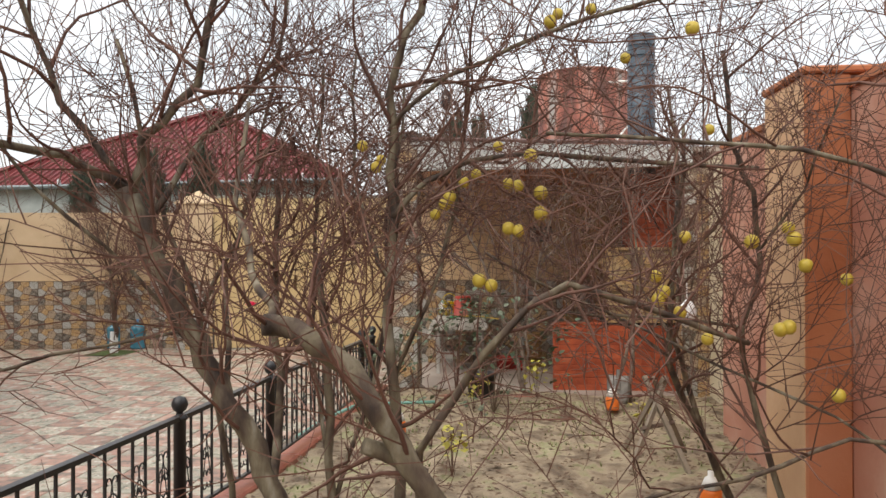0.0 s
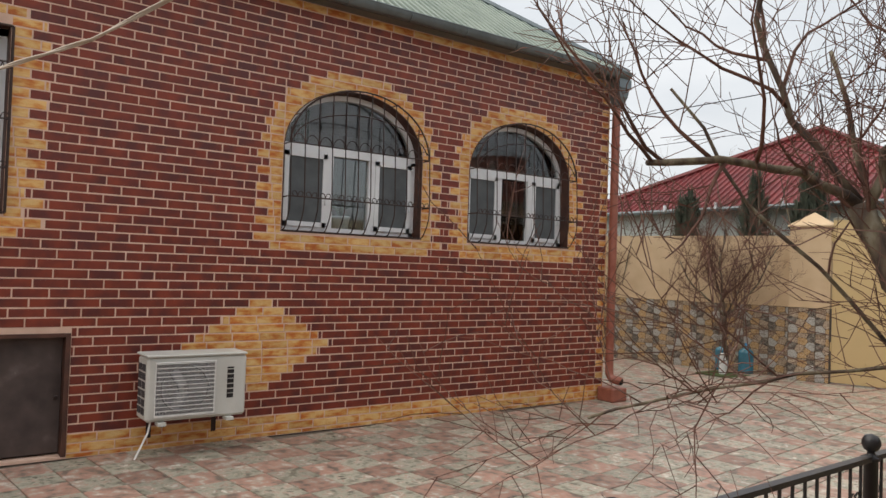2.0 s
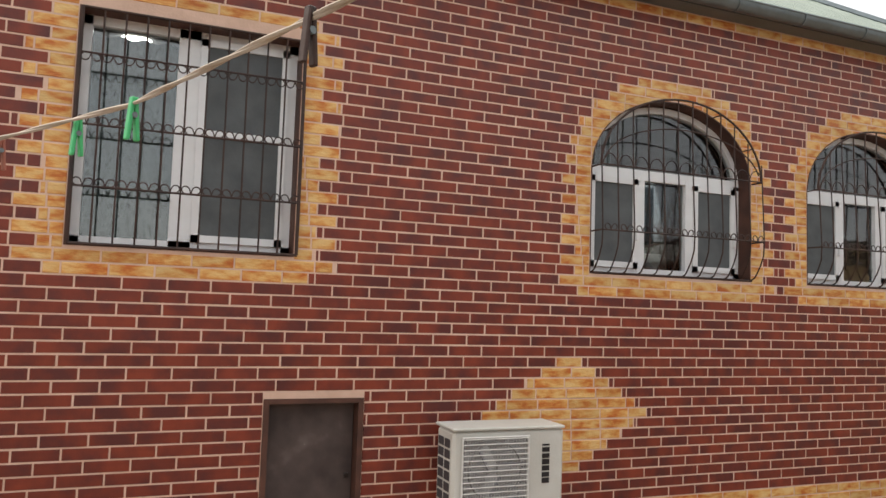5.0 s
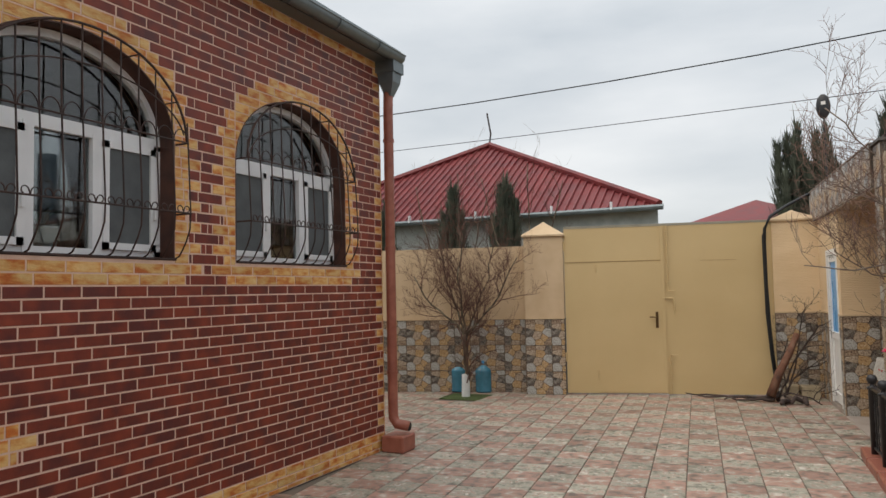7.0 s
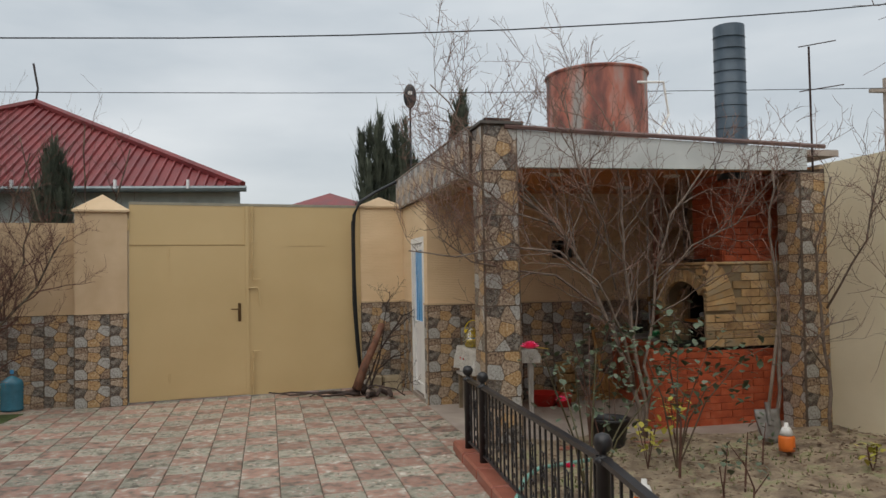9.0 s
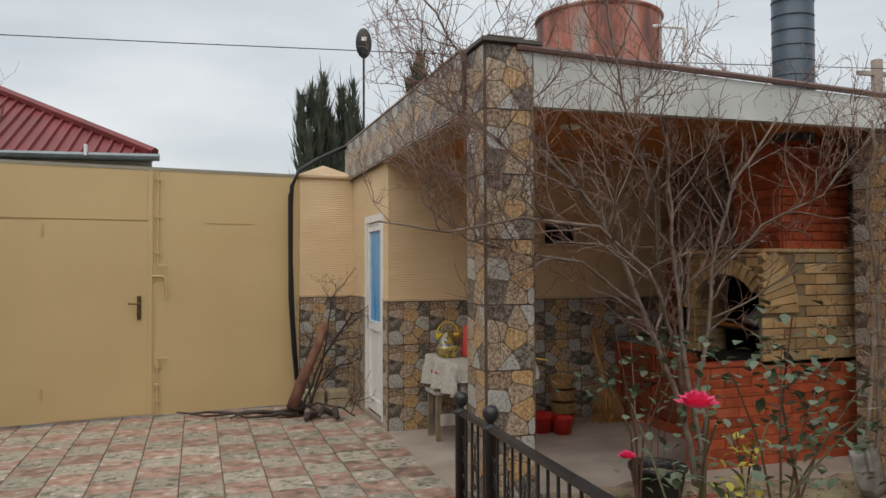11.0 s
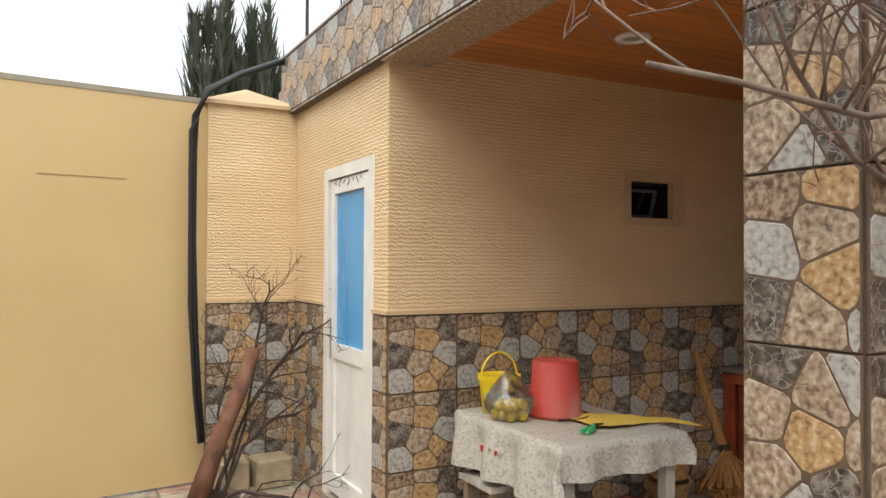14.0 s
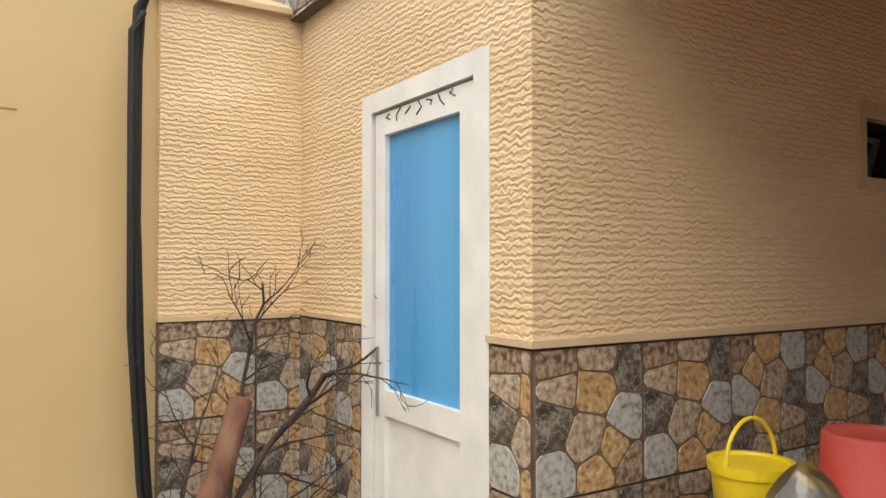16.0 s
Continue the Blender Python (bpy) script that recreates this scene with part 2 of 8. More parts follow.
M_PAVR = mat("paving_red", [(0.34, (0.13, 0.105, 0.085)), (0.43, (0.26, 0.17, 0.135)), (0.52, (0.345, 0.195, 0.15)), (0.60, (0.33, 0.27, 0.22)), (0.68, (0.47, 0.42, 0.37))], scale=11, rough=0.5, vary=0.2, bump=0.4, bscale=45, dist=0.004)
M_PAVG = mat("paving_green", [(0.33, (0.12, 0.11, 0.085)), (0.44, (0.26, 0.25, 0.195)), (0.53, (0.34, 0.32, 0.26)), (0.60, (0.33, 0.23, 0.18)), (0.68, (0.50, 0.48, 0.42))], scale=11, rough=0.5, vary=0.2, bump=0.5, bscale=30, dist=0.005)
M_JOINT = plain("paving_joint", (0.15, 0.122, 0.098), rough=0.95)
M_SOIL = mat("soil", [(0.28, (0.10, 0.072, 0.05)), (0.42, (0.21, 0.16, 0.11)), (0.55, (0.32, 0.255, 0.175)), (0.64, (0.25, 0.245, 0.13)), (0.75, (0.38, 0.32, 0.22))], scale=4.5, rough=0.95, bump=0.9, bscale=22, detail=12, dist=0.03, space="Object")
M_LAND = mat("far_land", [(0.3, (0.13, 0.115, 0.075)), (0.7, (0.22, 0.19, 0.13))], scale=0.5, rough=0.95)
M_BARK = mat("bark_brown", [(0.32, (0.030, 0.021, 0.017)), (0.46, (0.075, 0.052, 0.038)), (0.58, (0.14, 0.115, 0.075)), (0.70, (0.24, 0.215, 0.165))], scale=14, rough=0.85, bump=0.8, bscale=60, stretch=(1, 1, 0.35), dist=0.008)
M_BARKG = mat("bark_grey", [(0.3, (0.11, 0.08, 0.062)), (0.6, (0.20, 0.155, 0.125)), (0.8, (0.30, 0.255, 0.21))], scale=16, rough=0.8, bump=0.5, bscale=70, dist=0.004)
M_DEADWOOD = mat("dead_wood", [(0.3, (0.025, 0.018, 0.016)), (0.7, (0.085, 0.058, 0.048))], scale=14, rough=0.85, bump=0.6)
M_TWIG = plain("twig_brown", (0.115, 0.056, 0.040), rough=0.75, var=0.35)
M_TWIGG = plain("twig_grey", (0.17, 0.10, 0.075), rough=0.75, var=0.3)
M_FRUIT = mat("fruit_yellow", [(0.3, (0.38, 0.27, 0.03)), (0.7, (0.52, 0.40, 0.06))], scale=9, rough=0.45)
M_CYPR = mat("cypress_green", [(0.3, (0.035, 0.045, 0.032)), (0.7, (0.11, 0.125, 0.09))], scale=5, rough=0.9)
M_LEAF = mat("leaf_green", [(0.3, (0.035, 0.055, 0.030)), (0.5, (0.07, 0.10, 0.055)), (0.7, (0.15, 0.165, 0.12))], scale=8, rough=0.5)
M_LEAFY = mat("leaf_yellow", [(0.3, (0.34, 0.33, 0.05)), (0.7, (0.50, 0.42, 0.08))], scale=8, rough=0.6)
M_DEAD = plain("dead_leaf", (0.13, 0.085, 0.055), rough=0.9, var=0.35)
M_ROSE = plain("rose_pink", (0.72, 0.05, 0.16), rough=0.6, var=0.2)
M_REDROOF = mat("roof_red", [(0.3, (0.125, 0.018, 0.020)), (0.7, (0.20, 0.032, 0.032))], scale=2, rough=0.45)
M_HOUSEW = plain("house_wall_grey", (0.42, 0.46, 0.44), rough=0.8)
M_TANK = mat("tank_rust", [(0.34, (0.06, 0.045, 0.045)), (0.45, (0.20, 0.075, 0.06)), (0.54, (0.38, 0.13, 0.09)), (0.60, (0.40, 0.20, 0.16)), (0.68, (0.30, 0.28, 0.26))], scale=3.4, rough=0.6, stretch=(1, 1, 0.35))
M_FLUE = plain("flue_slate", (0.045, 0.065, 0.085), rough=0.4, metal=0.3, var=0.2)
M_BLUE = mat("blue_panel", [(0.3, (0.05, 0.28, 0.60)), (0.7, (0.10, 0.38, 0.70))], scale=1.5, rough=0.3, stretch=(3, 3, 0.3))
M_RED = plain("red_plastic", (0.50, 0.025, 0.02), rough=0.4, var=0.15)
M_DUST = mat("red_plastic_dusty", [(0.3, (0.50, 0.03, 0.022)), (0.55, (0.46, 0.08, 0.06)), (0.8, (0.42, 0.30, 0.24))], scale=3, rough=0.55, stretch=(1, 1, 0.8))
M_YEL = plain("yellow_plastic", (0.75, 0.55, 0.02), rough=0.35)
M_YCLOTH = plain("yellow_cloth", (0.62, 0.43, 0.08), rough=0.9)
M_CLOTH = mat("printed_oilcloth", [(0.35, (0.40, 0.37, 0.32)), (0.5, (0.50, 0.48, 0.43)), (0.58, (0.30, 0.28, 0.25)), (0.64, (0.50, 0.47, 0.42))], scale=34, rough=0.5, bump=0.1)
M_WOODW = mat("whitewashed_wood", [(0.3, (0.24, 0.21, 0.18)), (0.55, (0.52, 0.50, 0.46)), (0.8, (0.62, 0.60, 0.57))], scale=6, rough=0.8, stretch=(1, 1, 0.3))
M_STRAW = mat("broom_straw", [(0.3, (0.28, 0.13, 0.04)), (0.7, (0.46, 0.24, 0.085))], scale=22, rough=0.8, stretch=(3, 3, 0.2), bump=0.7)
M_BASKET = mat("basket_wicker", [(0.3, (0.20, 0.11, 0.04)), (0.7, (0.42, 0.26, 0.11))], scale=40, rough=0.8, bump=0.6)
M_ACW = mat("ac_white", [(0.3, (0.50, 0.50, 0.46)), (0.7, (0.60, 0.60, 0.56))], scale=3, rough=0.45)
M_ACD = plain("ac_dark", (0.05, 0.05, 0.055), rough=0.6)
M_HATCH = mat("hatch_steel", [(0.3, (0.045, 0.032, 0.030)), (0.6, (0.085, 0.062, 0.056)), (0.72, (0.13, 0.10, 0.09)), (0.78, (0.45, 0.43, 0.40))], scale=5, rough=0.6, detail=9)
M_ROPE = plain("rope", (0.42, 0.36, 0.30), rough=0.9, bump=0.4)
M_GREEN = plain("green_plastic", (0.05, 0.42, 0.16), rough=0.4)
M_CABLE = plain("black_hose", (0.012, 0.014, 0.016), rough=0.5)
M_BOTTLE = plain("blue_bottle", (0.05, 0.20, 0.28), rough=0.15, var=0.25, spec=0.6)
M_GBOT = plain("green_bottle", (0.02, 0.22, 0.09), rough=0.1)
M_BAG = glass("clear_bag", (0.93, 0.93, 0.93), rough=0.25)
M_LIME = mat("limestone", [(0.3, (0.30, 0.24, 0.15)), (0.7, (0.46, 0.38, 0.26))], scale=9, rough=0.9, bump=0.5)
M_LOG = mat("peeling_log", [(0.3, (0.06, 0.032, 0.022)), (0.5, (0.15, 0.065, 0.038)), (0.8, (0.20, 0.12, 0.08))], scale=12, rough=0.85, bump=0.8, stretch=(1, 1, 0.4))
M_MOSS = plain("moss", (0.06, 0.085, 0.025), rough=1.0, var=0.3, bump=0.8)
M_ORPL = plain("orange_plastic", (0.75, 0.18, 0.03), rough=0.4)
M_FOIL = mat("foil", [(0.3, (0.35, 0.36, 0.38)), (0.7, (0.62, 0.63, 0.65))], scale=12, rough=0.35, metal=0.7)
M_POLE = mat("worn_pole", [(0.3, (0.16, 0.12, 0.09)), (0.7, (0.27, 0.21, 0.16))], scale=12, rough=0.7, stretch=(1, 1, 0.2))
M_BLADE = mat("blade_steel", [(0.3, (0.14, 0.13, 0.12)), (0.7, (0.27, 0.26, 0.24))], scale=14, rough=0.5, metal=0.4)
M_LAMPW = plain("lamp_white", (0.72, 0.70, 0.66), rough=0.4)


# ---- building helpers ----
def part(name, bm, material, parent=None, label="", smooth=False):
    me = bm
    if isinstance(bm, bmesh.types.BMesh):
        me = bpy.data.meshes.new(name)
        bmesh.ops.recalc_face_normals(bm, faces=bm.faces)
        bm.to_mesh(me)
        bm.free()
    if material and not me.materials:
        me.materials.append(material)
    if smooth:
        me.polygons.foreach_set("use_smooth", [True] * len(me.polygons))
    ob = new(name, me)
    ob.parent = parent
    if label:
        ob["label"] = label
    return ob


def thing(name, m, label, category, group="", kind=""):
    ob = new(name)
    ob.matrix_world = m
    ob.empty_display_size = 0.05
    return tagged(ob, label, category, group, kind)


def box(bm, x0, x1, y0, y1, z0, z1, m=None, bev=0.0):
    r = bmesh.ops.create_cube(bm, size=1.0)
    mm = Matrix.Translation(((x0 + x1) / 2, (y0 + y1) / 2, (z0 + z1) / 2)) @ Matrix.Diagonal((abs(x1 - x0), abs(y1 - y0), abs(z1 - z0), 1))
    if m is not None:
        mm = m @ mm
    bmesh.ops.transform(bm, matrix=mm, verts=r["verts"])
    if bev:
        es = list({e for v in r["verts"] for e in v.link_edges})
        bmesh.ops.bevel(bm, geom=es, offset=bev, segments=1, affect="EDGES")
    return bm


def B(*a, **k):
    return box(bmesh.new(), *a, **k)


def tube_data(vs, fs, pts, rads, sides=6, caps=True):
    pts = [Vector(p) for p in pts]
    if len(pts) < 2:
        return
    base = len(vs)
    ref = Vector((0.31, 0.17, 0.93))
    for k, p in enumerate(pts):
        d = (pts[min(k + 1, len(pts) - 1)] - pts[max(k - 1, 0)])
        if d.length < 1e-7:
            d = Vector((0, 0, 1))
        d.normalize()
        a = d.cross(ref)
        if a.length < 0.05:
            a = d.cross(Vector((1, 0, 0)))
        a.normalize()
        b = d.cross(a)
        r = rads[k] if hasattr(rads, "__len__") else rads
        for s in range(sides):
            w = 2 * math.pi * s / sides
            vs.append(tuple(p + a * (r * math.cos(w)) + b * (r * math.sin(w))))
    for k in range(len(pts) - 1):
        for s in range(sides):
            i, j = base + k * sides + s, base + k * sides + (s + 1) % sides
            fs.append((i, j, j + sides, i + sides))
    if caps:
        fs.append(tuple(base + s for s in range(sides))[::-1])
        fs.append(tuple(base + (len(pts) - 1) * sides + s for s in range(sides)))


def tubes(lines, sides=6):
    """One mesh of several tubes: (points, radius or radii)."""
    vs, fs = [], []
    for p, r in lines:
        tube_data(vs, fs, p, r, sides)
    me = bpy.data.meshes.new("tubes")
    me.from_pydata(vs, [], fs)
    return me


def lathe(profile, sides=24, cap=True):
    """A turned shape from (radius, height) pairs."""
    vs, fs = [], []
    for r, z in profile:
        for s in range(sides):
            w = 2 * math.pi * s / sides
            vs.append((r * math.cos(w), r * math.sin(w), z))
    for k in range(len(profile) - 1):
        for s in range(sides):
            i, j = k * sides + s, k * sides + (s + 1) % sides
            fs.append((i, j, j + sides, i + sides))
    if cap:
        fs.append(tuple(range(sides))[::-1])
        fs.append(tuple((len(profile) - 1) * sides + s for s in range(sides)))
    me = bpy.data.meshes.new("lathe")
    me.from_pydata(vs, [], fs)
    return me


def raw(vs, fs, name="raw"):
    me = bpy.data.meshes.new(name)
    me.from_pydata(vs, [], fs)
    return me


ANG = 6.41
C0 = Vector((4.37, 3.59, 0))
E1 = Vector((math.cos(radians(ANG)), math.sin(radians(ANG)), 0))
E2 = Vector((-E1.y, E1.x, 0))


def S(u, v, z=0.0, rz=0.0):
    """A pose in the frame of the shed: u to the right along its inner wall, v towards the gate."""
    p = C0 + u * E1 + v * E2
    return pose(p.x, p.y, z, 0, 0, ANG + rz)


GA = math.degrees(math.atan2(0.344, 1.41))


def G(s, off=0.0, z=0.0):
    a = radians(GA)
    return pose(0.69 + s * math.cos(a) - off * math.sin(a), 4.44 + s * math.sin(a) + off * math.cos(a), z, 0, 0, GA)


# ---- the ground ----
bm = bmesh.new()
bmesh.ops.create_grid(bm, x_segments=2, y_segments=2, size=400)
land = part("ground", bm, M_LAND); land.location.z = -0.12
tagged(land, "bare brownish land round the plot", "ground", kind="structure")
yard = part("pavement", B(-9, 9, -13, 5.6, -0.10, -0.012, m=pose(0, 0, 0)), M_JOINT)
tagged(yard, "paved yard bed with dark joints between red and green tiles", "pavement", kind="structure")
GX0, GX1, GY0, GY1 = 4.60, 9.75, -13.0, 1.35
N1, N2 = 100, 260
vs, fs = [], []
for i in range(N1 + 1):
    for j in range(N2 + 1):
        x = GX0 + (GX1 - GX0) * i / N1
        y = GY0 + (GY1 - GY0) * j / N2
        h = 0.055 + 0.035 * noise.noise(Vector((x * 2.2, y * 2.2, 0))) + 0.028 * noise.noise(Vector((x * 8, y * 8, 4))) + 0.016 * noise.noise(Vector((x * 19, y * 19, 9)))
        h -= 0.03 * math.exp(-((x - 6.95) / 0.28) ** 2)
        vs.append((x, y, max(0.004, h)))
for i in range(N1):
    for j in range(N2):
        a = i * (N2 + 1) + j
        fs.append((a, a + N2 + 1, a + N2 + 2, a + 1))
soil = part("garden_bed", raw(vs, fs), M_SOIL, smooth=True)
tagged(soil, "uneven trodden garden soil with sparse weeds", "garden soil", kind="structure")

# ---- brick house ----
COURSE, LEN, ROW0, TOP = 0.075, 0.25, 0.04, 4.03
WINS = [("rect", -7.91, -6.60, 1.86, 3.27), ("arch", -4.40, -2.85, 1.86, 2.66), ("arch", -2.23, -0.68, 1.86, 2.66)]
RISE = 0.60
HATCH = (-6.74, -6.10, 0.02, 0.97)
YL = -9.06
PROUD = 0.0025


def arch_top(w, y):
    if w[0] == "rect":
        return w[4]
    c, a = (w[1] + w[2]) / 2, (w[2] - w[1]) / 2
    k = 1 - ((y - c) / a) ** 2
    return w[4] + RISE * math.sqrt(max(0, k))


def outline(w):
    if w[0] == "rect":
        return [(w[1], w[3]), (w[2], w[3]), (w[2], w[4]), (w[1], w[4])]
    c, a = (w[1] + w[2]) / 2, (w[2] - w[1]) / 2
    pts = [(w[1], w[3]), (w[2], w[3])]
    for k in range(25):
        th = math.pi * k / 24
        pts.append((c + a * math.cos(th), w[4] + RISE * math.sin(th)))
    return pts


house = thing("brick_house", pose(0, 0, 0), "one-storey dark red brick house with ochre quoins and green metal roof", "house")
from mathutils.geometry import tessellate_polygon
outer = [(YL, 0.0), (0.0, 0.0), (0.0, TOP), (YL, TOP)]
holes = [outline(w) for w in WINS] + [[(HATCH[0], HATCH[2]), (HATCH[1], HATCH[2]), (HATCH[1], HATCH[3]), (HATCH[0], HATCH[3])]]
loops = [[Vector((0, y, z)) for y, z in lp] for lp in [outer] + holes]
flat = [p for lp in loops for p in lp]
tris = tessellate_polygon(loops)
bm = bmesh.new()
fr = [bm.verts.new((-PROUD, p.y, p.z)) for p in flat]
bk = [bm.verts.new((-0.30, p.y, p.z)) for p in flat]
for a, b, c in tris:
    bm.faces.new((fr[a], fr[b], fr[c])); bm.faces.new((bk[c], bk[b], bk[a]))
at = 0
for lp in loops:
    n = len(lp)
    for k in range(n):
        i, j = at + k, at + (k + 1) % n
        bm.faces.new((fr[i], fr[j], bk[j], bk[i]))
    at += n
part("wall", bm, M_MORTAR, house, "mortared front wall")
bm = bmesh.new()
box(bm, -9, -0.30, -0.30, 0.0, 0, TOP)
box(bm, -9, -0.30, YL, YL + 0.3, 0, TOP)
box(bm, -9, -8.7, YL + 0.3, -0.3, 0, TOP)
box(bm, -8.7, -0.3, YL + 0.3, -0.3, 3.5, 3.6)
box(bm, -8.7, -0.3, YL + 0.3, -0.3, 0.85, 0.95)
box(bm, -3.6, -3.5, YL + 0.3, -0.3, 0.95, 3.5)
part("inner_wall", bm, M_ROOM, house, "plain walls of the rooms")
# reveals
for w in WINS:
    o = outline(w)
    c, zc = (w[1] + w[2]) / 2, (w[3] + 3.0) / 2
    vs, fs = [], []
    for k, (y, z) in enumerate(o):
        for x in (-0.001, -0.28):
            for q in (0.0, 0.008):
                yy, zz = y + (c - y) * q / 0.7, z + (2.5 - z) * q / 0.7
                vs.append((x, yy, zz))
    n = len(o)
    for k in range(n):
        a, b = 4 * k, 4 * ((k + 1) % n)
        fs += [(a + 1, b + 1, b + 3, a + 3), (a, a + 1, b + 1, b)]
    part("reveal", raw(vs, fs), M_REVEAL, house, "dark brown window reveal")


def pvc_window(w, name):
    win = thing(name, pose(0, 0, 0), "white plastic window behind a wrought-iron grille in the brick wall", "window", kind="structure")
    y0, y1, z0, z1 = w[1] + 0.01, w[2] - 0.01, w[3] + 0.01, w[4]
    X0, X1 = -0.20, -0.13
    f = 0.055
    bm = bmesh.new()
    if w[0] == "rect":
        for a in ((y0, y1, z0, z0 + f), (y0, y1, z1 - f - 0.01, z1 - 0.01), (y0, y0 + f, z0, z1), (y1 - f, y1, z0, z1), (-7.35, -7.22, z0, z1)):
            box(bm, X0, X1, *a)
        cols = [(y0 + f, -7.35), (-7.22, y1 - f)]
    else:
        for a in ((y0, y1, z0, z0 + f), (y0, y1, z1 - 0.03, z1 + 0.05), (y0, y0 + f, z0, z1), (y1 - f, y1, z0, z1)):
            box(bm, X0, X1, *a)
        wd = y1 - y0
        m1, m2 = y0 + wd * 0.35, y0 + wd * 0.66
        for m in (m1, m2):
            box(bm, X0, X1 + 0.004, m - 0.035, m + 0.035, z0, z1)
        cols = [(y0 + f, m1 - 0.035), (m1 + 0.035, m2 - 0.035), (m2 + 0.035, y1 - f)]
        c, a_ = (y0 + y1) / 2, wd / 2
        vs, fs = [], []
        for k in range(29):
            th = math.pi * k / 28
            for q in (0.0, 0.05):
                for x in (X0, X1):
                    vs.append((x, c + (a_ - q) * math.cos(th), z1 + 0.03 + (RISE - 0.05 - q) * math.sin(th)))
        for k in range(28):
            i, j = 4 * k, 4 * k + 4
            fs += [(i + 1, j + 1, j + 3, i + 3), (i + 2, i + 3, j + 3, j + 2), (i, i + 1, j + 1, j)]
        part("arch_frame", raw(vs, fs), M_PVC, win, "curved white head frame")
        vs = [(-0.165, c, z1 + 0.03)] + [(-0.165, c + (a_ - 0.03) * math.cos(math.pi * k / 28), z1 + 0.03 + (RISE - 0.08) * math.sin(math.pi * k / 28)) for k in range(29)]
        g = part("pane", raw(vs, [(0, k + 1, k + 2) for k in range(28)]), M_GLASS, win); g.visible_shadow = False
    part("window_frame", bm, M_PVC, win)
    for k, (a, b) in enumerate(cols):
        top = z1 - (0.03 if w[0] == "arch" else f)
        side = k != 1 if w[0] == "arch" else k == 1
        if side:
            bm = bmesh.new()
            for q in ((a, b, z0 + f, z0 + f + 0.045), (a, b, top - 0.045, top), (a, a + 0.045, z0 + f, top), (b - 0.045, b, z0 + f, top)):
                box(bm, X1 - 0.01, X1 + 0.02, *q)
            if w[0] == "rect":
                box(bm, X1 - 0.01, X1 + 0.022, a, b, 2.60, 2.635)
            part("sash", bm, M_PVC, win)
            part("screen", B(X1 + 0.002, X1 + 0.006, a + 0.04, b - 0.04, z0 + f + 0.03, top - 0.03), M_SCREEN, win, "grey insect screen")
            h = part("handle", B(X1 + 0.02, X1 + 0.045, b - 0.03, b - 0.012, z0 + 0.27, z0 + 0.37, bev=0.004), M_PVC, win)
        else:
            g = part("pane", B(-0.168, -0.162, a, b, z0 + f, top), M_GLASS, win); g.visible_shadow = False
    return win


def scrolls(lines, y, z, x, r=0.035, up=1, s=1):
    for sg in (-1, 1):
        p = []
        for k in range(9):
            th = k / 8 * 4.4
            rr = r * (1 - 0.62 * k / 8)
            p.append((x, y + sg * (r * 1.05 - rr * math.cos(th) * 0.9), z + up * (r * 0.9 + rr * math.sin(th) - 0.01)))
        p.insert(0, (x, y, z))
        lines.append((p, 0.0042))


